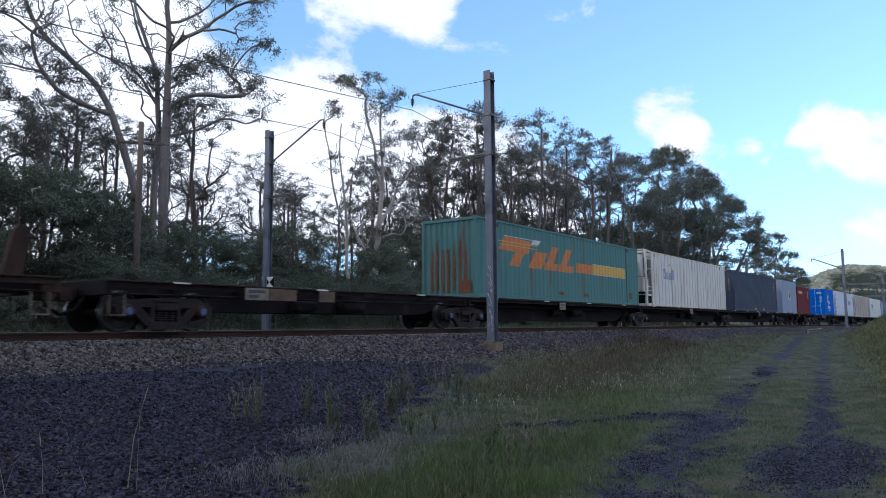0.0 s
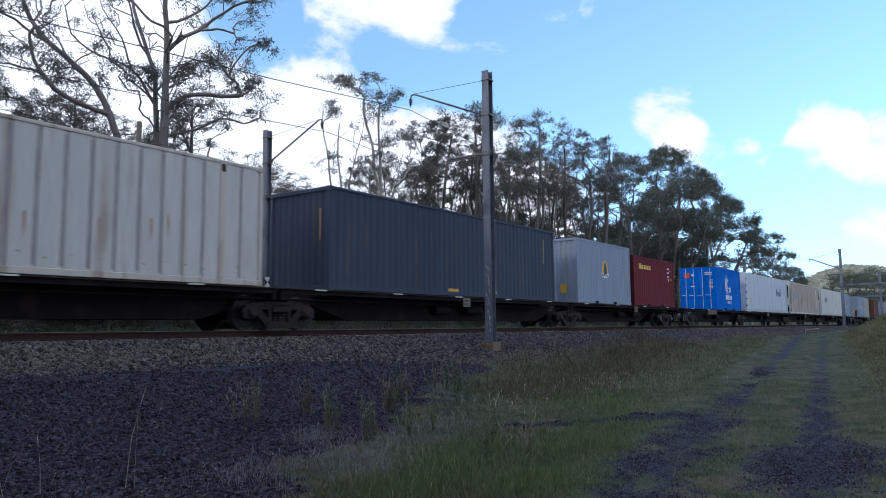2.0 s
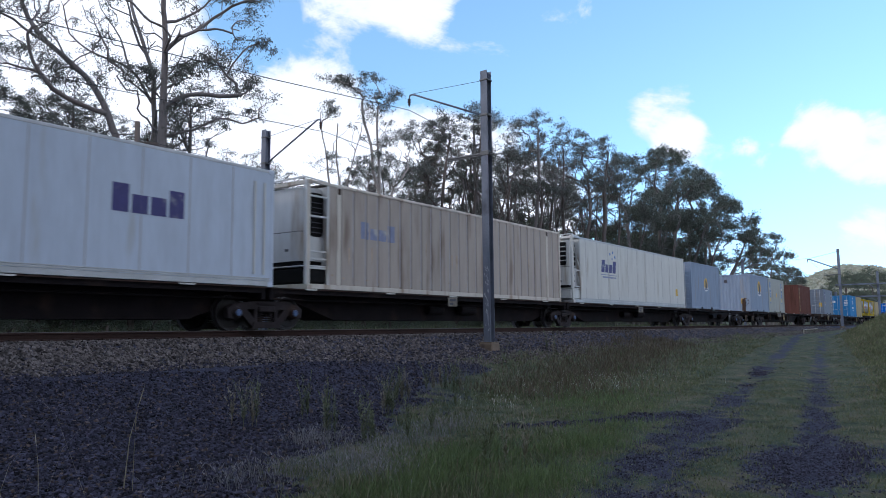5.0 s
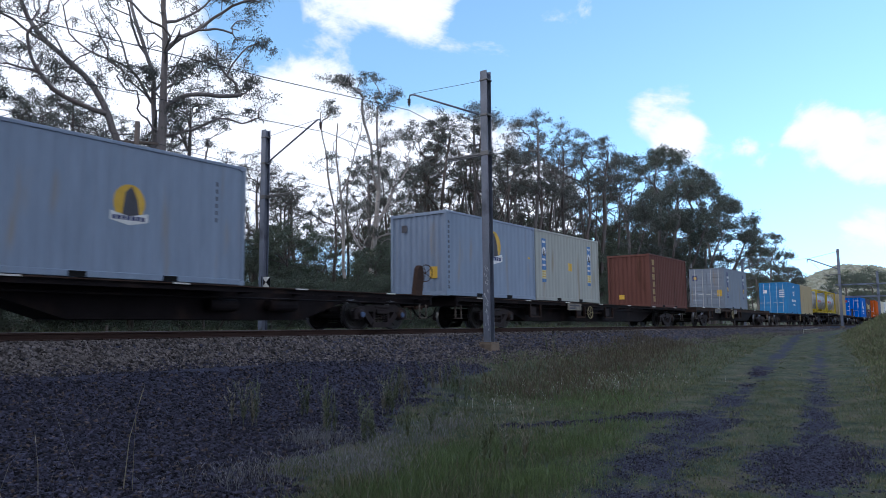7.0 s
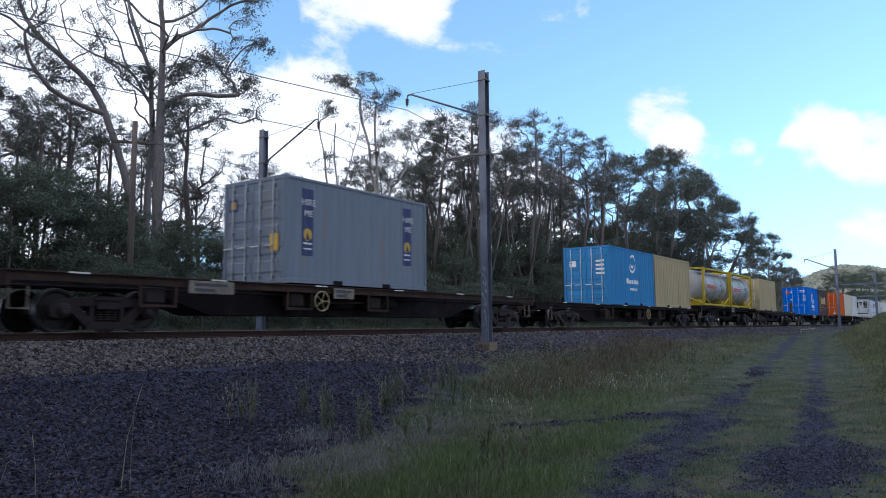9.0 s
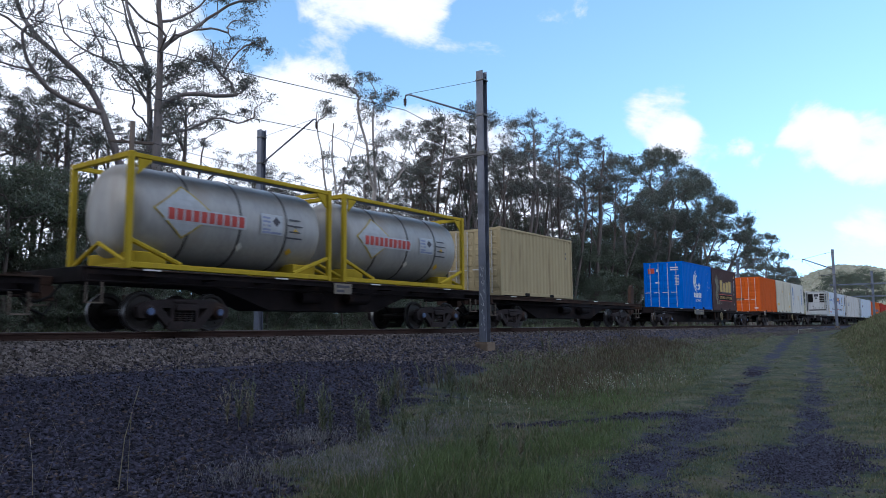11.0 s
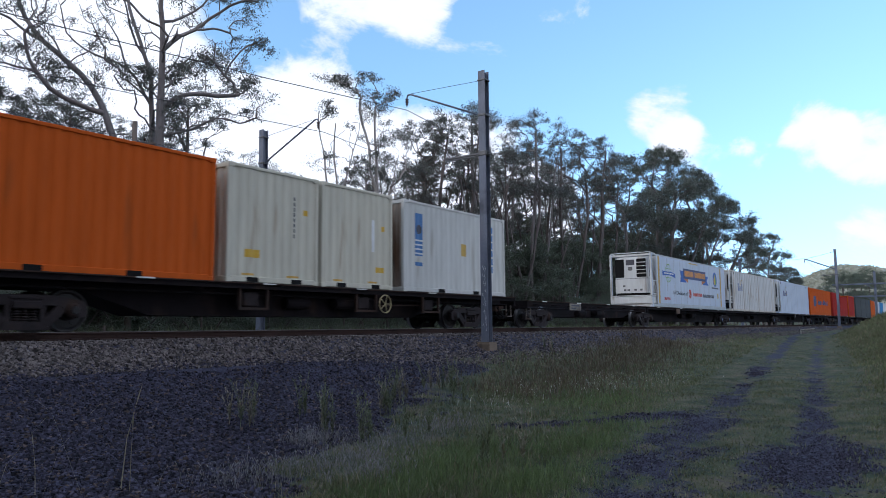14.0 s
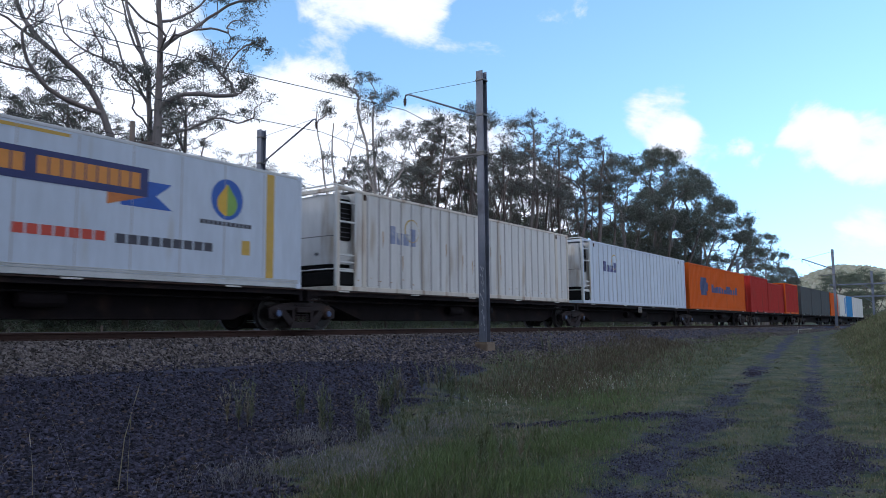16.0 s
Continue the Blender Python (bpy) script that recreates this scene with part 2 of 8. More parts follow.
# ---- mesh tools ----
class Build:
    """Collects points and faces of one mesh."""

    def __init__(self):
        self.v, self.f = [], []

    def add(self, vs, fs):
        n = len(self.v)
        self.v += [tuple(p) for p in vs]
        self.f += [tuple(i + n for i in q) for q in fs]
        return self

    def box(self, x0, x1, y0, y1, z0, z1, ch=0.0):
        c = ((x0 + x1) / 2, (y0 + y1) / 2, (z0 + z1) / 2)
        h = (abs(x1 - x0) / 2, abs(y1 - y0) / 2, abs(z1 - z0) / 2)
        if ch <= 0:
            s = [(a, b, d) for a in (-1, 1) for b in (-1, 1) for d in (-1, 1)]
            vs = [tuple(c[k] + p[k] * h[k] for k in range(3)) for p in s]
            return self.add(vs, [(0, 1, 3, 2), (4, 6, 7, 5), (0, 4, 5, 1), (2, 3, 7, 6), (0, 2, 6, 4), (1, 5, 7, 3)])
        ch = min(ch, *[0.45 * e for e in h])
        signs = [(a, b, d) for a in (-1, 1) for b in (-1, 1) for d in (-1, 1)]
        ids, vs = {}, []
        for s in signs:
            for k in range(3):
                ids[s, k] = len(vs)
                vs.append(tuple(c[j] + s[j] * (h[j] if j == k else h[j] - ch) for j in range(3)))
        fs = []
        for k in range(3):
            a, b = [j for j in range(3) if j != k]
            for sg in (-1, 1):
                ring = []
                for sa, sb in ((-1, -1), (1, -1), (1, 1), (-1, 1)):
                    s = [0, 0, 0]
                    s[k], s[a], s[b] = sg, sa, sb
                    ring.append(ids[tuple(s), k])
                fs.append(ring)
            for sa in (-1, 1):
                for sb in (-1, 1):
                    s0, s1 = [0, 0, 0], [0, 0, 0]
                    s0[k], s1[k] = -1, 1
                    for s in (s0, s1):
                        s[a], s[b] = sa, sb
                    s0, s1 = tuple(s0), tuple(s1)
                    fs.append([ids[s0, a], ids[s1, a], ids[s1, b], ids[s0, b]])
        for s in signs:
            fs.append([ids[s, 0], ids[s, 1], ids[s, 2]])
        out = []
        for q in fs:
            p = [Vector(vs[i]) for i in q]
            nrm = (p[1] - p[0]).cross(p[2] - p[0])
            mid = sum(p, Vector()) / len(p) - Vector(c)
            out.append(tuple(q) if nrm.dot(mid) > 0 else tuple(reversed(q)))
        return self.add(vs, out)

    def prism(self, poly, axis, a0, a1):
        """A flat outline drawn out along an axis; the outline is in the other two axes in order."""
        n = len(poly)
        vs = []
        for a in (a0, a1):
            for p in poly:
                q = list(p)
                q.insert(axis, a)
                vs.append(tuple(q))
        fs = [tuple(range(n)), tuple(range(2 * n - 1, n - 1, -1))] + [(i, i + n, (i + 1) % n + n, (i + 1) % n) for i in range(n)]
        return self.add(vs, fs)

    def tube(self, pts, radii, n=6, cap=True):
        pts = [Vector(p) for p in pts]
        vs, fs = [], []
        for i, p in enumerate(pts):
            d = (pts[min(i + 1, len(pts) - 1)] - pts[max(i - 1, 0)]).normalized()
            u = d.cross(Vector((0.31, 0.95, 0.05)) if abs(d.z) > 0.9 or abs(d.y) < 0.8 else Vector((1, 0, 0))).normalized()
            w = d.cross(u)
            for k in range(n):
                a = 2 * math.pi * k / n
                vs.append(p + (u * math.cos(a) + w * math.sin(a)) * radii[i])
        for i in range(len(pts) - 1):
            for k in range(n):
                fs.append((i * n + k, i * n + (k + 1) % n, (i + 1) * n + (k + 1) % n, (i + 1) * n + k))
        if cap:
            fs.append(tuple(range(n - 1, -1, -1)))
            fs.append(tuple((len(pts) - 1) * n + k for k in range(n)))
        return self.add(vs, fs)

    def rod(self, a, b, r, n=8):
        return self.tube([a, b], [r, r], n)

    def lathe(self, profile, n=24, axis=1, at=(0, 0, 0)):
        """Turns (radius, along) round an axis."""
        vs, fs = [], []
        o = [k for k in range(3) if k != axis]
        for r, s in profile:
            for k in range(n):
                a = 2 * math.pi * k / n
                q = list(at)
                q[axis] += s
                q[o[0]] += r * math.cos(a)
                q[o[1]] += r * math.sin(a)
                vs.append(tuple(q))
        for i in range(len(profile) - 1):
            for k in range(n):
                fs.append((i * n + k, i * n + (k + 1) % n, (i + 1) * n + (k + 1) % n, (i + 1) * n + k))
        return self.add(vs, fs)

    def mesh(self, name, smooth=False, fix=True):
        me = bpy.data.meshes.new(name)
        me.from_pydata(self.v, [], self.f)
        if fix:
            bm = bmesh.new()
            bm.from_mesh(me)
            bmesh.ops.recalc_face_normals(bm, faces=bm.faces)
            bm.to_mesh(me)
            bm.free()
        if smooth:
            me.shade_smooth()
        return me


def part(name, made, mat, parent=None, label="", smooth=False, fix=True, at=None):
    """Links a build (or a finished mesh) as one mesh object under a thing or part."""
    me = made if isinstance(made, bpy.types.Mesh) else made.mesh(name, smooth, fix)
    if mat and not me.materials:
        me.materials.append(mat)
    ob = new(name, me)
    if parent:
        ob.parent = parent
    if at is not None:
        ob.matrix_basis = at if isinstance(at, Matrix) else Matrix.Translation(at)
    return tagged(ob, label) if label else ob


def thing(name, label, category, group="", at=None):
    ob = new(name)
    ob.empty_display_size = 0.2
    if at is not None:
        ob.matrix_basis = at
    return tagged(ob, label, category, group)


def rounded_plan(x0, x1, y0, y1, r, n=5):
    """An outline in (x, y) whose two leading corners are rounded."""
    out = [(x1, y0)]
    for k in range(n + 1):
        a = radians(90 * k / n)
        out.append((x0 + r - r * math.sin(a), y0 + r - r * math.cos(a)))
    for k in range(n + 1):
        a = radians(90 * k / n)
        out.append((x0 + r - r * math.cos(a), y1 - r + r * math.sin(a)))
    return out + [(x1, y1)]


def soft_panel(y0, y1, z0, z1, r, x0, x1, axis=0, n=4):
    """A thin plate with rounded corners, square to an axis."""
    pts = []
    for cy, cz, a0 in ((y1 - r, z1 - r, 0), (y0 + r, z1 - r, 90), (y0 + r, z0 + r, 180), (y1 - r, z0 + r, 270)):
        for k in range(n + 1):
            a = radians(a0 + 90 * k / n)
            pts.append((cy + r * math.cos(a), cz + r * math.sin(a)))
    return Build().prism(pts, axis, x0, x1)


def smooth_step(a, b, x):
    t = min(1.0, max(0.0, (x - a) / (b - a)))
    return t * t * (3 - 2 * t)


# ---- ground ----
def rut_offset(x, y):
    """How far y lies from the middle of the wheel track, which bends slowly towards the railway."""
    xx = max(x, -20)
    return y - (2.15 + 0.155 * (min(xx, 60) - 8) + 0.02 * max(0, xx - 60))


def ground_z(x, y):
    base = 0.011 * min(max(x, 0), 120)
    # the railway's formation
    if y <= 18:
        profile = [(-40, 0.0), (6.8, 0.0), (9.2, 0.14), (11.2, 0.52), (12.55, 0.97), (13.35, 1.33), (14.0, 1.365), (18.0, 1.365)]
    else:
        profile = [(18.0, 1.365), (21.6, 1.36), (23.0, 1.1), (26.0, 1.0), (400, 1.0)]
    for (a, za), (b, zb) in zip(profile, profile[1:]):
        if a <= y <= b:
            z = za + (zb - za) * (y - a) / (b - a)
            break
    else:
        z = 0.0 if y < 0 else 1.0
    z = max(z, base) if 12.0 < y < 23 else max(z, base * (1 - smooth_step(12, 26, y)) if y > 12 else base + z * max(0.0, 1 - base / 1.4))
    d = rut_offset(x, y)
    z += smooth_step(-0.9, -5.4, d) * (1.45 + 0.5 * noise.noise((x * 0.15, y * 0.3, 9))) * smooth_step(14, 44, x) * (1 - smooth_step(9.5, 12.5, y)) * (1 if y < 12.5 else 0)
    if y < 12.2:
        for s in (-0.75, 0.75):
            z -= 0.05 * math.exp(-((d - s) / 0.3) ** 2)
        z += 0.05 * noise.noise((x * 0.5, y * 0.5, 0)) + 0.02 * noise.noise((x * 1.7, y * 1.7, 3))
    elif y > 24:
        z += 0.3 * noise.noise((x * 0.12, y * 0.12, 7))
    hill = 32 * math.exp(-((x - 560) / 150) ** 2 - ((y - 58) / 62) ** 2) + 24 * math.exp(-((x - 700) / 160) ** 2 - ((y + 60) / 140) ** 2)
    if y > 60:
        z += min(5.0, 0.07 * (y - 60)) * (0.8 + 0.4 * noise.noise((x * 0.01, y * 0.01, 5)))
    if x > 250:
        z += hill * (0.85 + 0.3 * noise.noise((x * 0.012, y * 0.012, 2)))
    return z


def gravel_at(x, y):
    """Share of bare dark gravel in the ground cover, 0 to 1."""
    d = rut_offset(x, y)
    n = noise.noise((x * 0.55, y * 0.9, 11)) + 0.5 * noise.noise((x * 1.6, y * 2.2, 5))
    m = noise.noise((x * 2.6, y * 3.4, 17)) + 0.6 * noise.noise((x * 6.0, y * 7.0, 23))
    wide = 0.30 + 0.26 * smooth_step(18, 7, x)
    g = max(0.95 * math.exp(-((d - 0.8) / wide) ** 2), (1.0 - 0.28 * smooth_step(11, 19, x)) * math.exp(-((d + 0.72) / 0.27) ** 2)) * (0.66 + 0.8 * n) + 0.45 * m * math.exp(-(d / 1.7) ** 4)
    # the open gravel patch by the track, and the stony foot of the bank
    g = max(g, 1.2 * math.exp(-((x - 9.0) / 1.5) ** 2 - ((y - 1.60) / 0.62) ** 2) + 0.3 * n + 0.35 * m * math.exp(-((x - 9) / 4) ** 2))
    if 8.8 < x < 13.2:
        fade = smooth_step(8.8, 9.8, x) * smooth_step(13.2, 12.2, x)
        g = max(g, fade * (0.80 * math.exp(-((y - 6.10 + 0.59 * (x - 9)) / 0.48) ** 2) + 0.42 * n + 0.38 * m - 0.04))
    edge = 5.3 + 0.46 * (x - 5.0) + 0.95 * n
    g = max(g, smooth_step(edge - 0.3, edge + 1.3, y) if x < 26 else 0)
    g = max(g, smooth_step(11.3 + 0.4 * n, 12.4, y) if x < 45 else smooth_step(12.3, 13, y))
    if y > 21.8:
        g = 1 - smooth_step(21.8, 23.0, y)
    return min(1.0, max(0.0, g))


def build_ground():
    def steps(*spans):
        out = []
        for a, b, s in spans:
            out += list(np.arange(a, b, s))
        return out
    xs = steps((-3000, -200, 400), (-200, -20, 12), (-20, 2, 1.0), (2, 26, 0.2), (26, 60, 0.6), (60, 120, 2), (120, 300, 6), (300, 900, 18), (900, 4001, 300))
    ys = steps((-3000, -200, 400), (-200, -16, 12), (-16, 0, 1.0), (0, 14.6, 0.2), (14.6, 26, 0.6), (26, 60, 3), (60, 240, 14), (240, 4001, 300))
    vs, cover = [], []
    for x in xs:
        for y in ys:
            vs.append((x, y, ground_z(x, y)))
            cover.append(gravel_at(x, y) if -20 < x < 120 and -16 < y < 40 else (0.0 if y < 12.6 or y > 22 else 1.0))
    n = len(ys)
    fs = [(i * n + j, (i + 1) * n + j, (i + 1) * n + j + 1, i * n + j + 1) for i in range(len(xs) - 1) for j in range(n - 1)]
    me = bpy.data.meshes.new("ground")
    me.from_pydata(vs, [], fs)
    at = me.attributes.new("gravel", "FLOAT", "POINT")
    at.data.foreach_set("value", cover)
    me.shade_smooth()
    m = bpy.data.materials.new("verge_ground")
    m.use_nodes = True
    t = m.node_tree
    b = t.nodes["Principled BSDF"]
    b.inputs["Roughness"].default_value = 0.95
    b.inputs["Specular IOR Level"].default_value = 0.2
    tc = t.nodes.new("ShaderNodeTexCoord")

    def tex(scale, detail=6.0):
        nn = t.nodes.new("ShaderNodeTexNoise")
        nn.inputs["Scale"].default_value, nn.inputs["Detail"].default_value = scale, detail
        t.links.new(tc.outputs["Object"], nn.inputs["Vector"])
        return nn.outputs["Fac"]

    def ramp(fac, *stops):
        r = t.nodes.new("ShaderNodeValToRGB")
        while len(r.color_ramp.elements) < len(stops):
            r.color_ramp.elements.new(0.5)
        for e, (p, c) in zip(r.color_ramp.elements, stops):
            e.position, e.color = p, (*c, 1)
        t.links.new(fac, r.inputs[0])
        return r.outputs[0]

    grass = ramp(tex(2.1, 9.0), (0.32, (0.022, 0.029, 0.022)), (0.45, (0.046, 0.062, 0.034)), (0.56, (0.074, 0.074, 0.046)), (0.68, (0.118, 0.100, 0.072)))
    stone = ramp(tex(22, 4), (0.3, (0.016, 0.017, 0.030)), (0.5, (0.033, 0.034, 0.060)), (0.72, (0.072, 0.072, 0.100)))
    av = t.nodes.new("ShaderNodeAttribute")
    av.attribute_name = "gravel"
    add = t.nodes.new("ShaderNodeMath")
    add.operation = "MULTIPLY_ADD"
    two = t.nodes.new("ShaderNodeMath")
    two.operation = "MULTIPLY_ADD"
    t.links.new(tex(17.0), two.inputs[0])
    two.inputs[1].default_value = 0.8
    t.links.new(av.outputs["Fac"], two.inputs[2])
    t.links.new(tex(4.5), add.inputs[0])
    add.inputs[1].default_value = 0.8
    t.links.new(two.outputs[0], add.inputs[2])
    mr = t.nodes.new("ShaderNodeMapRange")
    mr.interpolation_type = "SMOOTHSTEP"
    mr.inputs["From Min"].default_value, mr.inputs["From Max"].default_value = 1.02, 1.34
    t.links.new(add.outputs[0], mr.inputs["Value"])
    mx = t.nodes.new("ShaderNodeMix")
    mx.data_type = "RGBA"
    t.links.new(mr.outputs[0], mx.inputs["Factor"])
    t.links.new(grass, mx.inputs["A"])
    t.links.new(stone, mx.inputs["B"])
    t.links.new(mx.outputs["Result"], b.inputs["Base Color"])
    bp = t.nodes.new("ShaderNodeBump")
    bp.inputs["Strength"].default_value, bp.inputs["Distance"].default_value = 0.7, 0.04
    t.links.new(tex(30, 3), bp.inputs["Height"])
    t.links.new(bp.outputs[0], b.inputs["Normal"])
    me.materials.append(m)
    tagged(new("ground", me), "grassy verge with bare gravel ruts and stony railway bank", "ground", kind="structure")


def scatter_mesh(name, verts, faces, mat, label, category, smooth=False):
    """One object of many small pieces from point and face arrays."""
    me = bpy.data.meshes.new(name)
    me.from_pydata(verts.tolist() if hasattr(verts, "tolist") else verts, [], faces.tolist() if hasattr(faces, "tolist") else faces)
    if smooth:
        me.shade_smooth()
    me.materials.append(mat)
    return tagged(new(name, me), label, category, kind="stuff")


def stones(name, count, spot, size, mat, label, seed):
    rng = np.random.default_rng(seed)
    cube = np.array([(a, b, c) for a in (-1, 1) for b in (-1, 1) for c in (-1, 1)], float) * 0.5
    quads = np.array([(0, 1, 3, 2), (4, 6, 7, 5), (0, 4, 5, 1), (2, 3, 7, 6), (0, 2, 6, 4), (1, 5, 7, 3)])
    vs, fs = [], []
    for i in range(count):
        x, y = spot(rng)
        s = size * rng.uniform(0.6, 1.5)
        shape = cube * (s * rng.uniform(0.7, 1.25, 3)) * np.where(cube[:, 2:3] > 0, 0.72, 1.0) + rng.normal(0, s * 0.12, (8, 3))
        a, b = rng.uniform(0, 6.28), rng.uniform(-0.7, 0.7)
        ca, sa, cb, sb = math.cos(a), math.sin(a), math.cos(b), math.sin(b)
        shape = shape @ np.array([[1, 0, 0], [0, cb, -sb], [0, sb, cb]]) @ np.array([[ca, -sa, 0], [sa, ca, 0], [0, 0, 1]])
        vs.append(shape + np.array((x, y, ground_z(x, y) + s * 0.12)))
        fs.append(quads + 8 * i)
    return scatter_mesh(name, np.concatenate(vs), np.concatenate(fs), mat, label, "ballast")


def blades(name, count, spot, tall, mat, label, seed, wide=0.012, heads=False, category="grass"):
    rng = np.random.default_rng(seed)
    vs, fs = [], []
    for i in range(count):
        x, y, h = spot(rng)
        h *= tall * rng.uniform(0.5, 1.4)
        a = rng.uniform(0, 6.283)
        ca, sa = math.cos(a), math.sin(a)
        lean = rng.uniform(0.1, 0.7) * h
        la = rng.uniform(0, 6.283)
        lx, ly = lean * math.cos(la), lean * math.sin(la)
        w = wide * rng.uniform(0.6, 1.4) * (1 + max(0.0, x - 11) / 24)
        z = ground_z(x, y) - 0.02
        k = len(vs)
        vs += [(x - ca * w, y - sa * w, z), (x + ca * w, y + sa * w, z), (x + lx * .35 + ca * w * .8, y + ly * .35 + sa * w * .8, z + h * .6),
               (x + lx * .35 - ca * w * .8, y + ly * .35 - sa * w * .8, z + h * .6), (x + lx, y + ly, z + h)]
        fs += [(k, k + 1, k + 2, k + 3), (k + 3, k + 2, k + 4)]
        if heads:
            k = len(vs)
            top = np.array((x + lx, y + ly, z + h))
            d = np.array((lx * 0.4, ly * 0.4, h * 0.22))
            side = np.array((ca, sa, 0)) * (0.003 + wide * 0.7)
            vs += [tuple(top - d * .3), tuple(top + d * .3 + side), tuple(top + d), tuple(top + d * .3 - side)]
            fs += [(k, k + 1, k + 2, k + 3)]
    return scatter_mesh(name, vs, fs, mat, label, category)


def build_cover():
    def shoulder(rng):
        x = 2.5 * (36 ** rng.uniform(0, 1))
        low = 12.45 - 1.5 * smooth_step(9, 20, x)
        return x, rng.uniform(low, 14.75) if rng.uniform() < 0.75 else rng.uniform(low - 0.25, 13.2)

    def bank(rng):
        while True:
            x = 1.5 * (16 ** rng.uniform(0, 1))
            y = rng.uniform(4.5, 12.6)
            if gravel_at(x, y) > 0.35 + 0.4 * rng.uniform():
                return x, y

    # the lit shoulder and shaded bank differ by stone colour
    stones("ballast_shoulder", 42000, shoulder, 0.044, STONE_LIT, "crushed-stone ballast along the rails, sunlight in its lighter warm grey", 3)
    stones("ballast_bank", 54000, bank, 0.035, STONE_SHADED, "ballast on the bank below the rails, shade in its dark blue-grey", 4)

    stones("brown_ballast", 6000, bank, 0.034, STONE_BROWN, "scattered brown and rust-stained ballast stones", 22)

    def rut(rng):
        while True:
            x = 4.6 * (5.5 ** rng.uniform(0, 1))
            y = rng.uniform(-0.5, 6.5)
            if gravel_at(x, y) > 0.25 + 0.75 * rng.uniform() and abs(rut_offset(x, y)) < 2.6:
                return x, y

    stones("rut_gravel", 16000, rut, 0.013, STONE_SHADED, "dark blue-grey gravel worn bare in the wheel ruts", 21)

    def lawn(rng):
        while True:
            x = 4.0 * (14 ** rng.uniform(0, 1))
            y = rng.uniform(-1.5, 13.0)
            g = gravel_at(x, y)
            if g < rng.uniform(0.05, 0.55) and noise.noise((x * 0.9, y * 1.4, 33)) > rng.uniform(-0.9, 0.25):
                d = abs(rut_offset(x, y))
                return x, y, (0.35 if d < 1.9 else 0.85) * (0.8 + 0.5 * noise.noise((x * 0.4, y * 0.4, 1)) + 1.7 * max(0.0, noise.noise((x * 1.5, y * 1.9, 51)) - 0.1))

    blades("grass", 76000, lawn, 0.10, GRASS, "green mown and rank grass on the verge", 5, 0.008)
    blades("dry_grass", 15000, lawn, 0.14, GRASS_DRY, "brown dry grass stalks among the green", 6, 0.005)
    def turf(rng):
        while True:
            x = 4.3 * (4.6 ** rng.uniform(0, 1))
            y = rng.uniform(-0.6, min(9.0, 1.0 + x))
            g = gravel_at(x, y)
            if g < rng.uniform(0.05, 0.95) and noise.noise((x * 1.1, y * 1.7, 41)) > rng.uniform(-0.9, 0.3):
                return x, y, 0.8 + 0.9 * max(0, noise.noise((x * 1.3, y * 1.3, 8)))

    def litter(rng):
        while True:
            x, y, h = turf(rng)
            if noise.noise((x * 0.8, y * 1.3, 57)) > rng.uniform(-0.25, 0.2):
                return x, y, h

    blades("turf", 52000, turf, 0.055, GRASS, "short worn turf between the wheel ruts", 14, 0.0045)
    blades("dry_turf", 30000, litter, 0.045, GRASS_DRY, "short bleached grass litter between the wheel ruts", 15, 0.0035)
    clumps = [(7.16, 8.76), (7.35, 7.4), (9.5, 8.0), (13.0, 9.2), (7.25, 6.6), (8.3, 8.4), (10.6, 8.7), (12.2, 9.0), (7.15, 4.26), (17.6, 10.6), (8.1, 6.3), (10.9, 7.4), (22.0, 11.6)]

    def tufts(rng):
        cx, cy = clumps[rng.integers(len(clumps))]
        return cx + rng.normal(0, 0.15), cy + rng.normal(0, 0.15), rng.uniform(0.4, 1.15)

    def weed_plants(name, share, tall, mat, label, seed):
        """Upright wispy plants: a few bent stems each, with short leaves and seed sprigs up their length."""
        rng = np.random.default_rng(seed)
        vs, fs = [], []

        def strip(p, q, w):
            k = len(vs)
            d = q - p
            s = np.array((d[1] + 0.3 * d[2], -d[0] + 0.1 * d[2], 0.0))
            s = s / (np.linalg.norm(s) + 1e-9) * w
            vs.extend([tuple(p - s), tuple(p + s), tuple(q + s * 0.4), tuple(q - s * 0.4)])
            fs.append((k, k + 1, k + 2, k + 3))

        for cx, cy in clumps:
            for _ in range(rng.integers(2, 5)):
                if rng.uniform() > share:
                    continue
                fx, fy = cx + rng.normal(0, 0.16), cy + rng.normal(0, 0.16)
                for _ in range(rng.integers(4, 8)):
                    h = tall * rng.uniform(0.5, 1.15)
                    a = rng.uniform(0, 6.283)
                    lean = rng.uniform(0.05, 0.32) * h
                    pts = [np.array((fx + math.cos(a) * lean * f * f, fy + math.sin(a) * lean * f * f, ground_z(fx, fy) + h * f)) for f in np.linspace(0, 1, 6)]
                    for p, q in zip(pts, pts[1:]):
                        strip(p, q, 0.0036)
                    for _ in range(26):
                        f = rng.uniform(0.18, 1.0)
                        i = min(4, int(f * 5))
                        p = pts[i] + (pts[i + 1] - pts[i]) * (f * 5 - i)
                        d = rng.normal(0, 1, 3)
                        d[2] = abs(d[2]) * 0.8 + 0.3
                        d /= np.linalg.norm(d)
                        strip(p, p + d * rng.uniform(0.03, 0.10) * (1.3 - 0.7 * f), 0.0062)
        scatter_mesh(name, vs, fs, mat, label, "weeds")

    weed_plants("weeds", 0.85, 0.66, GRASS, "tall wispy green weeds on the stony bank", 7)
    weed_plants("dry_weeds", 0.40, 0.58, GRASS_DRY, "tall brown seeding weeds on the stony bank", 17)

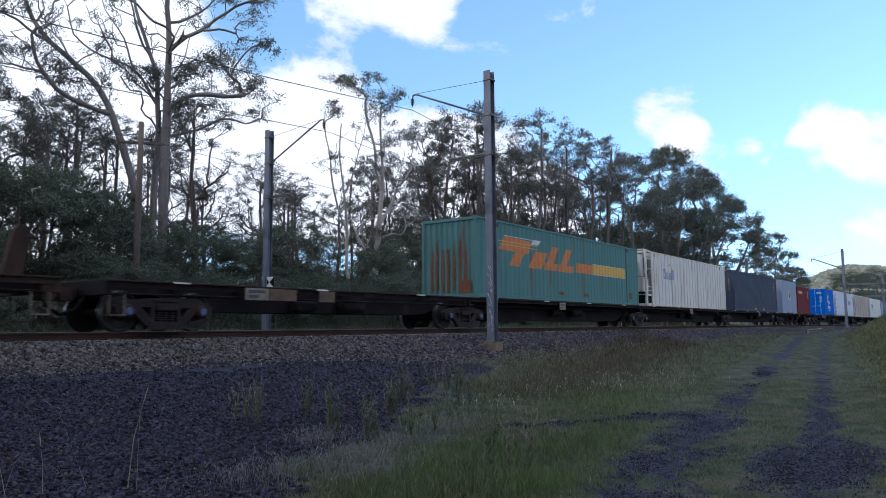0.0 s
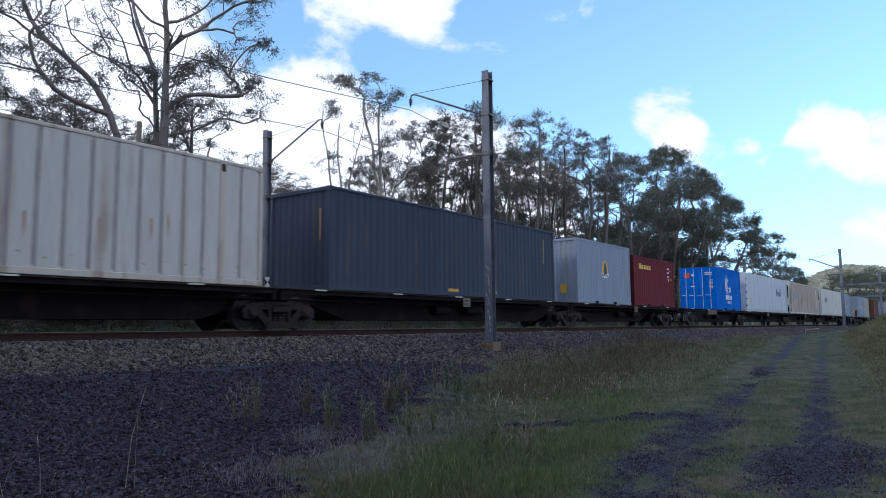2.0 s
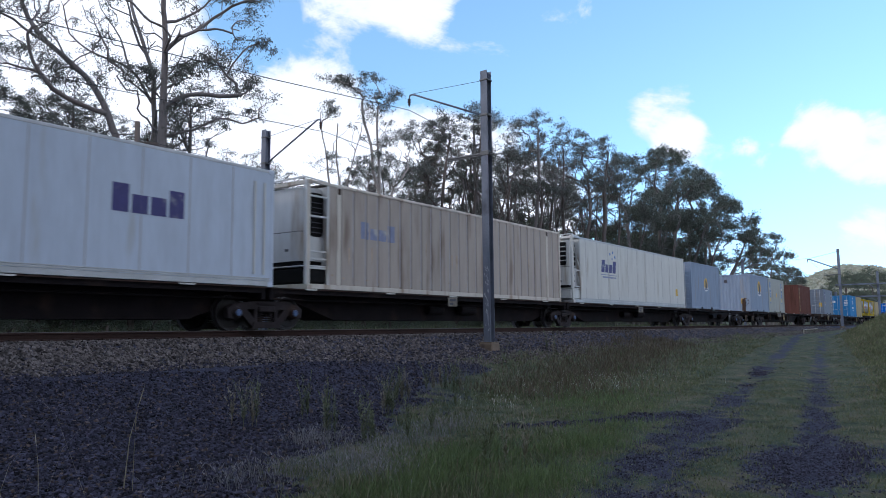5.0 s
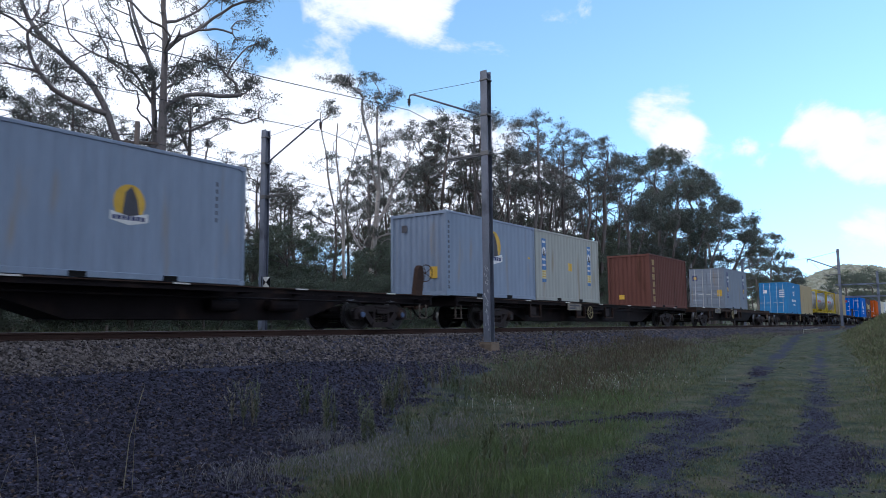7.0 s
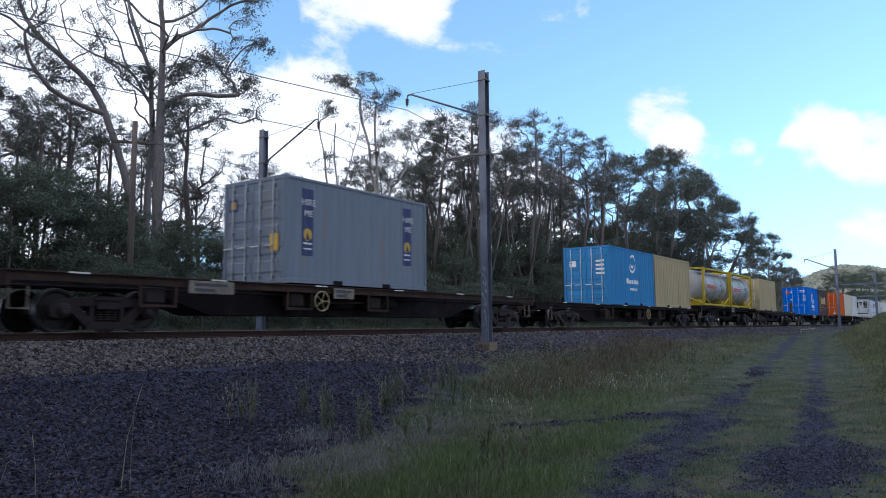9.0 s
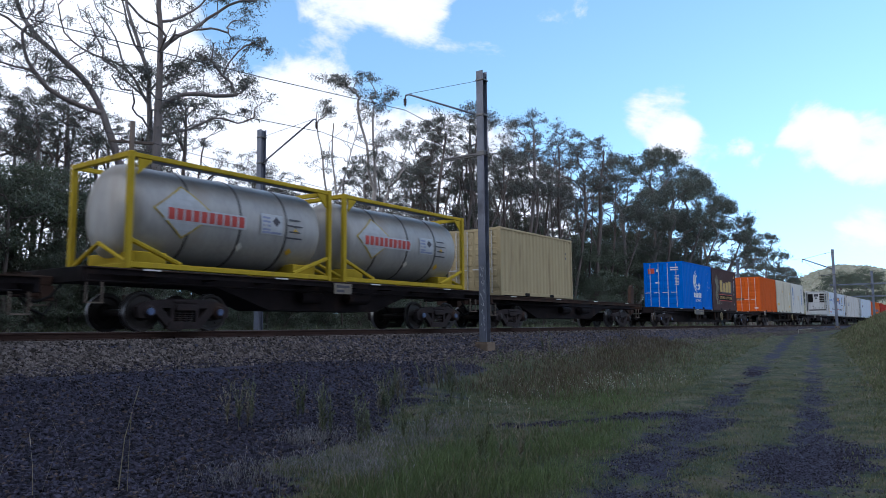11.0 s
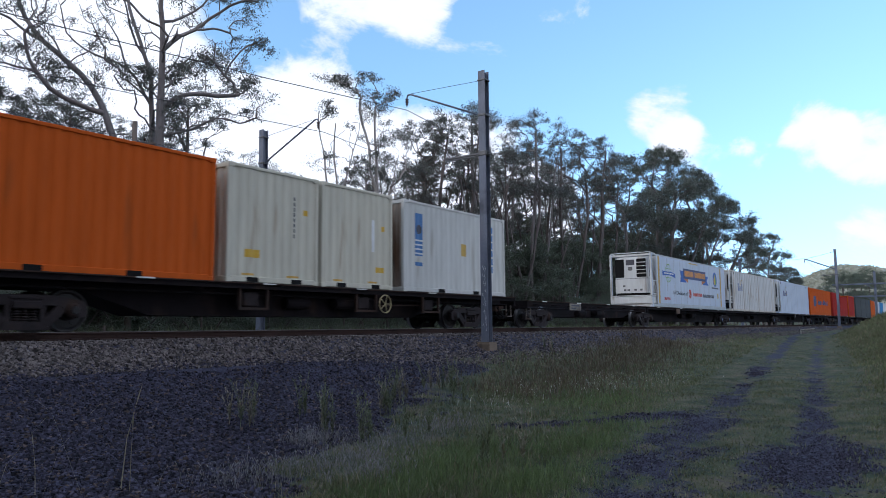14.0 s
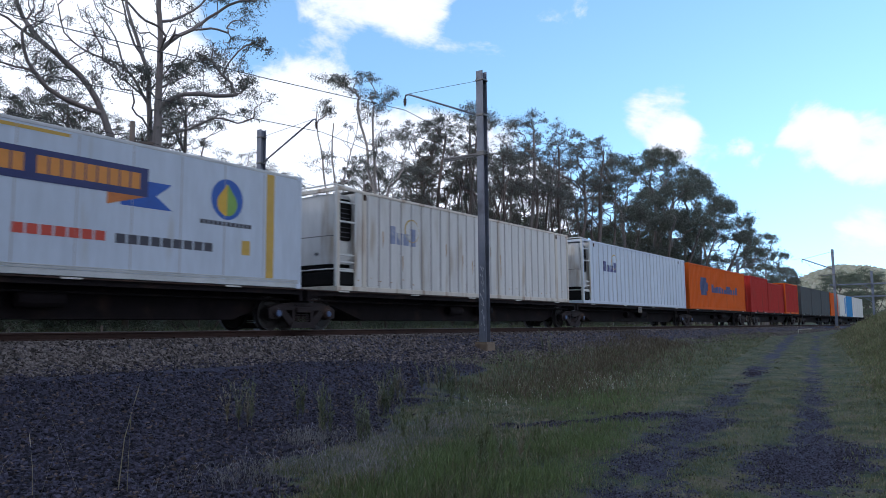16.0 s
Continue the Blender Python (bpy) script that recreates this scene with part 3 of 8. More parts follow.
    patches = [(5.2, 6.2, 0.45), (6.3, 6.0, 0.40), (7.6, 6.3, 0.45), (9.0, 6.5, 0.40), (5.9, 5.2, 0.30), (7.0, 7.2, 0.25)]

    def seedy(rng):
        cx, cy, s = patches[rng.integers(len(patches))]
        return cx + rng.normal(0, s), cy + rng.normal(0, s * 0.7), rng.uniform(0.6, 1.2)

    blades("seeding_grass", 2600, seedy, 0.145, SEED, "pale grass with fluffy seed heads", 8, 0.0024, heads=True)

    lush = [(7.6, 5.0, 0.5), (6.5, 3.7, 0.45), (8.6, 4.2, 0.5), (5.5, 4.5, 0.4), (11.0, 4.8, 0.8), (13.5, 6.2, 0.9), (6.6, 4.8, 0.4)]

    def lusher(rng):
        while True:
            cx, cy, s = lush[rng.integers(len(lush))]
            x, y = cx + rng.normal(0, s), cy + rng.normal(0, s * 0.6)
            if gravel_at(x, y) < 0.45:
                return x, y, rng.uniform(0.4, 1.3)

    blades("lush_grass", 17000, lusher, 0.125, GRASS_LUSH, "lush bright green grass tufts on the verge", 24, 0.0034)

    def russet(rng):
        x = rng.uniform(13, 34)
        return x, 0.20 * x + 5.2 + rng.normal(0, 0.9), rng.uniform(0.5, 1.2)

    blades("russet_grass", 8000, russet, 0.20, GRASS_RUSSET, "reddish-brown dry grass below the railway bank", 25, 0.007)

    def flowery(rng):
        return rng.uniform(11, 20), 7.3 + rng.normal(0, 0.7), 1.0

    blades("clover_flowers", 260, flowery, 0.13, WHITE_PAINT, "small white clover flowers in the grass", 13, 0.0015, heads=True, category="flowers")

    def far_bank(rng):
        while True:
            x = 12 * (5 ** rng.uniform(0, 1))
            y = rng.uniform(-2, 9)
            if smooth_step(-0.9, -3.4, rut_offset(x, y)) > rng.uniform(0.02, 0.9):
                return x, y, (0.25 + 1.0 * smooth_step(-1.2, -4.6, rut_offset(x, y))) * (1.0 + 1.6 * max(0.0, noise.noise((x * 0.6, y * 0.9, 4))))

    blades("rank_grass", 36000, far_bank, 0.17, GRASS, "rank green grass on the rising bank beside the track", 9, 0.010)

    blades("rank_dry_grass", 16000, far_bank, 0.13, GRASS_RUSSET, "brownish seeding grass on the rising bank beside the track", 26, 0.007)

    def beyond(rng):
        return rng.uniform(5, 90), rng.uniform(22.4, 27), 1.6

    blades("undergrowth", 16000, beyond, 0.3, GRASS, "green undergrowth along the far side of the railway", 10, 0.02)
    stalks = [(3.25, 7.5), (3.5, 7.2), (3.8, 7.0), (4.1, 6.75), (3.05, 7.1)]

    def stalk(rng):
        cx, cy = stalks[rng.integers(len(stalks))]
        return cx + rng.normal(0, 0.06), cy + rng.normal(0, 0.06), 1.0

    blades("grass_stalks", 7, stalk, 1.0, GRASS_DRY, "long dry grass stalks standing on the gravel", 12, 0.005, heads=True)


# ---- railway ----
def build_track(centre, name, sleepers):
    track = tagged(new(name), "standard-gauge railway track with rusty-sided steel rails", "track", kind="structure")
    for side in (-0.7525, 0.7525):
        y = centre + side
        web = Build().prism([(y - 0.07, RAIL - 0.16), (y + 0.07, RAIL - 0.16), (y + 0.07, RAIL - 0.145), (y + 0.012, RAIL - 0.125), (y + 0.012, RAIL - 0.045), (y + 0.035, RAIL - 0.035), (y + 0.035, RAIL - 0.004),
                             (y - 0.035, RAIL - 0.004), (y - 0.035, RAIL - 0.035), (y - 0.012, RAIL - 0.045), (y - 0.012, RAIL - 0.125), (y - 0.07, RAIL - 0.145)], 0, -700, 900)
        rail = part("rail", web, RAIL_SIDE, track, "brown rusted rail with polished head")
        part("rail_head", Build().box(-700, 900, y - 0.028, y + 0.028, RAIL - 0.004, RAIL), RAIL_TOP, rail)
    if sleepers:
        me = Build().prism([(-0.125, RAIL - 0.36), (0.125, RAIL - 0.36), (0.10, RAIL - 0.162), (-0.10, RAIL - 0.162)], 1, centre - 1.25, centre + 1.25).mesh("sleeper")
        me.materials.append(CONCRETE)
        clip = Build().box(-0.05, 0.05, -0.05, 0.05, 0, 0.035, 0.01).mesh("rail_clip")
        clip.materials.append(STEEL_RUST)
        for i in range(150):
            s = part("sleeper", me, None, track, at=(1.0 + 0.6 * i, 0, 0))
            if i < 60:
                for dy in (-0.86, -0.645, 0.645, 0.86):
                    part("rail_clip", clip, None, s, at=(0, centre + dy, RAIL - 0.163))


FOOTING = material("stained_concrete", (0.20, 0.15, 0.11), 0.9, 0, 0.3, 4, 30, 0.2, (0.10, 0.075, 0.06), 0.5)


FADED_MARK = material("faded_paint_mark", (0.50, 0.53, 0.58), 0.7, 0, 0.2, 8, 40, 0)


def insulator(parent, x, y, z):
    prof = [(0.012, 0.0), (0.03, -0.02), (0.07, -0.05), (0.075, -0.06), (0.03, -0.075), (0.03, -0.10), (0.07, -0.13), (0.075, -0.14), (0.03, -0.155), (0.03, -0.18), (0.06, -0.21), (0.03, -0.23), (0.012, -0.30)]
    part("insulator", Build().lathe(prof, 12, 2, (x, y, z)), PORCELAIN, parent, "brown ribbed porcelain insulator", smooth=True)


def catenary_mast(x, y, base, top, toward, reach, tip_z, label, sign=False, marks=False, low_z=7.09, stout=1.0):
    """An H-section steel mast with a sloping bracket that holds a wire over the track. toward: +1 if the track lies at larger y."""
    mast = thing("catenary_mast", label, "mast", "masts along the railway", pose(x, y, base))
    h = top - base
    w, dpt, t = 0.125, 0.125, 0.014
    k = t / 2
    col = Build().prism([(-w, -dpt), (w, -dpt), (w, -dpt + t), (k, -dpt + t), (k, dpt - t), (w, dpt - t), (w, dpt), (-w, dpt), (-w, dpt - t), (-k, dpt - t), (-k, -dpt + t), (-w, -dpt + t)], 2, -0.02, h)
    col.v = [(y, -x, z) for x, y, z in col.v]
    part("column", col, GALV, mast, "grey galvanised H-section column")
    part("footing", Build().box(-0.24, 0.24, -0.24, 0.24, -0.6, -0.06, 0.03), FOOTING, mast, "weathered concrete footing")
    part("base_plate", Build().box(-0.22, 0.22, -0.22, 0.22, -0.06, -0.02, 0.005), FOOTING, mast)
    tz = tip_z - base
    root = (0, toward * 0.13, tz - 1.25)
    tip = (0, toward * reach, tz)
    arm = Build().tube([root, (0, toward * (reach - 0.14), tz + 0.0), tip, (0, toward * (reach + 0.04), tz - 0.10)], [0.032 * stout, 0.032 * stout, 0.032 * stout, 0.028 * stout], 8)
    part("bracket_arm", arm, GALV, mast, "sloping tubular bracket arm", smooth=True)
    part("stay", Build().rod((0, toward * 0.12, h - 0.28), (0, toward * (reach - 0.06), tz + 0.03), 0.008 * stout, 6), WIRE, mast)
    insulator(mast, 0, toward * (reach + 0.04), tz - 0.10)
    part("collar", Build().box(-0.15, 0.15, -0.15, 0.15, tz - 1.31, tz - 1.24, 0.01), GALV_DARK, mast)
    part("collar", Build().box(-0.15, 0.15, -0.15, 0.15, h - 0.33, h - 0.28, 0.01), GALV_DARK, mast)
    lz = low_z - base
    low = Build().box(-0.045, 0.045, -toward * 0.22, toward * 1.55, lz, lz + 0.055, 0.008).box(-0.045, 0.045, -toward * 0.22, toward * 1.5, lz - 0.05, lz - 0.02, 0.005)
    part("cross_arm", low, GALV_DARK, mast, "short horizontal steel cross arm")
    part("collar", Build().box(-0.15, 0.15, -0.15, 0.15, lz - 0.07, lz + 0.08, 0.01), GALV_DARK, mast)
    if sign:
        s = Build().box(-0.17, 0.17, -0.012, 0.0, -0.22, 0.22)
        board = part("sign_board", s, BLACK, mast, "small black and white sign board", at=pose(0, -0.14, 3.41 - base, 0, 0, -38))
        for k in (-1, 1):
            part("sign_wedge", Build().prism([(-0.16, k * 0.21), (0.16, k * 0.21), (0, 0)], 1, -0.017, -0.013), WHITE_PAINT, board)
    if marks:
        # faded scrawls of pale paint that nobody can read
        rng = random.Random(4)
        for k in range(26):
            zz = 0.35 + 2.0 * (k / 26) + rng.uniform(-0.05, 0.05)
            px = rng.uniform(-0.10, 0.03)
            pts = [(-dpt - 0.003, px, zz), (-dpt - 0.003, px + rng.uniform(0.02, 0.07), zz + rng.uniform(0.0, 0.07)), (-dpt - 0.003, px + rng.uniform(-0.02, 0.06), zz + rng.uniform(0.06, 0.13))]
            part("paint_mark", Build().tube(pts, [0.008] * 3, 4), FADED_MARK, mast)
    return mast


def wire(x0, x1, y, z, sag, spans, r=0.012):
    pts = []
    for (a, b) in spans:
        for i in range(13):
            f = i / 12
            pts.append((a + (b - a) * f, y, z - sag * 4 * f * (1 - f)))
    return Build().tube(pts, [r] * len(pts), 5)


def build_lineside():
    catenary_mast(19.4, 12.36, 1.16, 9.80, 1, MID - 12.36, 9.62, "tall galvanised steel mast with bracket arm and scrawled pale paint", marks=True)
    catenary_mast(19.1, 22.6, 1.12, 9.50, -1, 22.6 - MID2, 9.42, "galvanised steel mast with black and white sign beyond the track", sign=True, low_z=6.78)
    catenary_mast(92.0, 12.36, 1.4, 9.95, 1, MID - 12.36, 9.0, "far galvanised steel mast with a bracket arm beside the rails", stout=1.9)
    catenary_mast(92.0, 22.6, 1.1, 9.5, -1, 22.6 - MID2, 9.4, "far galvanised steel mast beyond the far track")
    gantry = thing("track_gantry", "distant grey steel gantry with two beams across the rails", "gantry", at=pose(129.0, 0, 1.4))
    for y in (12.2, 18.0):
        part("post", Build().box(-0.16, 0.16, y - 0.16, y + 0.16, -0.4, 8.2 if y < 15 else 5.2, 0.02), GALV, gantry)
    for z in (4.3, 6.2):
        part("beam", Build().box(-0.10, 0.10, 9.0, 18.0, z, z + 0.22, 0.02), GALV, gantry)
        part("strut", Build().rod((0, 12.2, z - 0.9), (0, 13.4, z + 0.05), 0.05, 6), GALV, gantry)
    spans = [(-55, 19.4), (19.4, 92), (92, 160), (160, 240)]
    tagged(part("overhead_wire", wire(0, 0, MID + 0.04, 9.1, 1.9, spans), WIRE), "bare overhead wire hung from mast to mast above the near track", "wire")
    tagged(part("overhead_wire", wire(0, 0, MID2 - 0.04, 8.98, 1.4, spans), WIRE), "bare overhead wire hung from mast to mast above the far track", "wire")
    pole = thing("timber_pole", "weathered brown timber power pole behind the railway", "pole", at=pose(15.0, 25.0, 0.9))
    part("shaft", Build().tube([(0, 0, -0.3), (0, 0, 5), (0, 0, 8.45)], [0.125, 0.11, 0.095], 12), TIMBER, pole, smooth=True)
    part("cross_arm", Build().box(-0.05, 0.05, -0.75, 0.75, 7.60, 7.70, 0.01), TIMBER, pole, at=pose(0, 0, 0, 0, 0, 55))
    for k in (-0.4, 0.4):
        part("insulator", Build().lathe([(0.01, 0.0), (0.04, 0.02), (0.045, 0.08), (0.02, 0.12)], 10, 2, (0, 0, 7.70)), PORCELAIN, pole, smooth=True, at=pose(k * 0.57, -k * 0.8, 0))
    tagged(part("power_line", Build().tube([(-40, 22.0, 9.0), (-12, 23.5, 8.1), (15, 25.0, 8.72), (40, 26, 8.0), (70, 27.5, 9.6)], [0.012] * 5, 5), WIRE), "thin power line on the timber pole", "wire")
    signal = thing("railway_signal", "black two-head railway signal showing two red lights", "signal", at=pose(72.5, 22.6, 1.0))
    part("post", Build().tube([(0, 0, -0.3), (0, 0, 6.6)], [0.08, 0.07], 10), GALV_DARK, signal, smooth=True)
    for z in (5.55, 4.25):
        head = part("signal_head", soft_panel(-0.24, 0.24, z - 0.5, z + 0.6, 0.2, -0.22, -0.08), BLACK, signal, "black signal head")
        part("housing", Build().box(-0.09, 0.06, -0.16, 0.16, z - 0.35, z + 0.45, 0.03), BLACK, head)
        part("lens", Build().lathe([(0.0, -0.245), (0.07, -0.24), (0.095, -0.222)], 16, 0, (0, 0, z)), SIGNAL_RED, head, "glowing red lens")
        part("hood", Build().lathe([(0.14, -0.42), (0.15, -0.22), (0.16, -0.22), (0.15, -0.43)], 16, 0, (0, 0, z)), BLACK, head)
    part("ladder", Build().box(0.25, 0.28, -0.2, -0.17, 0, 5.6).box(0.25, 0.28, 0.17, 0.2, 0, 5.6), GALV_DARK, signal)
    part("platform", Build().box(-0.1, 0.6, -0.35, 0.35, 3.2, 3.25), GALV_DARK, signal)
    rail = thing("white_barrier", "low white painted pipe barrier beside the track", "barrier", at=pose(62.0, 11.0, ground_z(62, 11.0)))
    part("pipe", Build().tube([(0, 0, 0.3), (1.6, -0.7, 0.36)], [0.035] * 2, 8), CONCRETE, rail)
    part("post", Build().rod((0, 0, -0.3), (0, 0, 0.32), 0.04, 8), CONCRETE, rail)
    stake = [(5.6, 23.6), (6.1, 23.5), (13.2, 23.4)]
    for x, y in stake:
        tagged(part("fence_post", Build().tube([(x, y, 0.6), (x + 0.02, y, 1.75)], [0.05, 0.045], 7), TIMBER), "grey timber fence post in the undergrowth", "post", "fence posts")


# ---- trees ----
class Tree:
    """A tree grown as a skeleton: stems and limbs first, then a branch to every clump of foliage; thickness follows what each node carries."""

    def __init__(self, seed, twig=0.02):
        self.r = random.Random(seed)
        self.g = np.random.default_rng(seed)
        self.p, self.up, self.carry, self.thick = [], [], [], []     # place, parent, clumps carried, least thickness
        self.runs = []
        self.clumps = []
        self.twig = twig

    def node(self, p, parent, thick=0.0):
        self.p.append(np.array(p, float))
        self.up.append(parent)
        self.carry.append(0.0)
        self.thick.append(thick)
        return len(self.p) - 1

    def limb(self, start, parent, leans, length, thick, away=0.0, wob=4.0, taper=0.7):
        """A stem or limb set by its leans from upright, in degrees, in the plane that faces south-west; away turns it out of that plane."""
        r = self.r
        aside, back = np.array((0.84, -0.54, 0.0)), np.array((0.54, 0.84, 0.0))
        n = max(6, len(leans) * 2)
        p = np.array(start, float)
        run = [parent if parent >= 0 else self.node(p, -1, thick)]
        w, v = 0.0, 0.0
        for i in range(n):
            g = (i + 0.5) / n
            w, v = w * 0.6 + r.gauss(0, wob), v * 0.6 + r.gauss(0, wob)
            a = radians(float(np.interp(g * (len(leans) - 1), range(len(leans)), leans)) + w)
            d = aside * math.sin(a) + np.array((0, 0, math.cos(a))) + back * math.sin(radians(away * (0.4 + g) + v))
            p = p + d / np.linalg.norm(d) * (length / n)
            run.append(self.node(p, run[-1], thick * (1 - taper * (i + 1) / n)))
        self.runs.append(run)
        return run

    def branch(self, c, low=0.0, sag=0.25, wob=0.10):
        """A curved branch from the fittest node to the place c."""
        r = self.r
        P = np.array(self.p)
        d = c - P
        dist = np.linalg.norm(d, axis=1)
        cost = dist + 2.2 * np.maximum(0, 0.45 * dist - d[:, 2]) + 100 * (P[:, 2] < low)
        k = int(np.argmin(cost))
        a = self.p[k]
        ln = float(dist[k])
        along = a - self.p[self.up[k]] if self.up[k] >= 0 else np.array((0, 0, 1.0))
        along = along / (np.linalg.norm(along) + 1e-9)
        out = (c - a) / (ln + 1e-9)
        m = a + (along * 0.35 + out * 0.5) * ln * 0.55 + np.array((0, 0, -sag * 0.15 * ln))
        n = max(3, min(9, int(ln / 0.45)))
        run = [k]
        for i in range(1, n + 1):
            f = i / n
            q = a * (1 - f) ** 2 + m * 2 * f * (1 - f) + c * f * f
            if i < n:
                q = q + self.g.normal(0, wob * min(1.0, ln / 3), 3)
            run.append(self.node(q, run[-1]))
        self.runs.append(run)
        return run[-1]

    def foliage(self, zones, radius, low=0.0, wob=0.10, bare=False):
        """Clumps inside ellipsoids: (centre x, y, z, half width, half depth, half height, count)."""
        spots = []
        for cx, cy, cz, ra, rb, rc, n in zones:
            for _ in range(n):
                v = self.g.normal(0, 1, 3)
                v[2] = abs(v[2]) if self.r.random() < 0.62 else v[2]
                v = v / np.linalg.norm(v) * self.r.uniform(0.35, 1.0) ** 0.5
                spots.append(np.array((cx + v[0] * ra, cy + v[1] * rb, cz + v[2] * rc)))
        trunk = np.array(self.p)
        spots.sort(key=lambda s: float(np.linalg.norm(trunk - s, axis=1).min()))
        for s in spots:
            k = self.branch(s, low, wob=wob)
            w = 1.0
            i = k
            while i >= 0:
                self.carry[i] += w
                i = self.up[i]
            if not bare:
                self.clumps.append((s, radius * self.r.uniform(0.6, 1.3)))

    def wood(self, spray=6, flat=0.5):
        b = Build()
        rad = [max(t, self.twig * math.sqrt(max(w, 0.3))) for t, w in zip(self.thick, self.carry)]
        for run in self.runs:
            rr = [rad[i] for i in run]
            rr[0] = min(rr[0], rr[1] * 1.3)
            n = 9 if rr[0] > 0.13 else 6 if rr[0] > 0.05 else 4
            b.tube([self.p[i] for i in run], rr, n, cap=False)
        self.sprays = []
        for c, R in self.clumps:
            for _ in range(spray):
                a, e = self.r.uniform(0, 6.283), radians(self.r.uniform(-35, 85))
                tip = c + R * self.r.uniform(0.45, 1.25) * np.array((math.cos(a) * math.cos(e), math.sin(a) * math.cos(e), flat * math.sin(e)))
                b.tube([c - (0, 0, 0.1 * R), (c + tip) / 2 + (0, 0, 0.08 * R), tip], [self.twig * 0.6, self.twig * 0.45, self.twig * 0.25], 3, cap=False)
                self.sprays.append((tip, R))
        return b

    def leaves(self, per, size, hang, spread=0.30, flat=0.6):
        g = self.g
        tips = np.repeat(np.array([t for t, _ in self.sprays]), per, 0)
        R = np.repeat(np.array([q for _, q in self.sprays]), per)[:, None]
        k = len(tips)
        pos = tips + g.normal(0, 1, (k, 3)) * R * spread * np.array((1, 1, flat))
        d = g.normal(0, 1, (k, 3))
        d[:, 2] -= hang
        d /= np.linalg.norm(d, axis=1)[:, None]
        s = np.cross(d, g.normal(0, 1, (k, 3)))
        s /= np.linalg.norm(s, axis=1)[:, None]
        ln = size * g.uniform(0.6, 1.5, (k, 1))
        quad = np.stack([pos, pos + d * ln * 0.45 + s * ln * 0.17, pos + d * ln, pos + d * ln * 0.45 - s * ln * 0.17], 1).reshape(-1, 3)
        return quad, np.arange(k * 4).reshape(-1, 4)


def finish_tree(t, leaf, bark, per, size, hang, label, name="gum_tree", spray=7, flat=0.75, spread=0.30):
    tree = thing(name, label, "tree")
    part("trunk", t.wood(spray, flat).mesh("trunk", True, fix=False), bark, tree)
    v, f = t.leaves(per, size, hang, spread)
    me = bpy.data.meshes.new("crown")
    me.from_pydata(v.tolist(), [], f.tolist())
    part("crown", me, leaf, tree)
    return [tree, float(v[:, 2].max()), False]


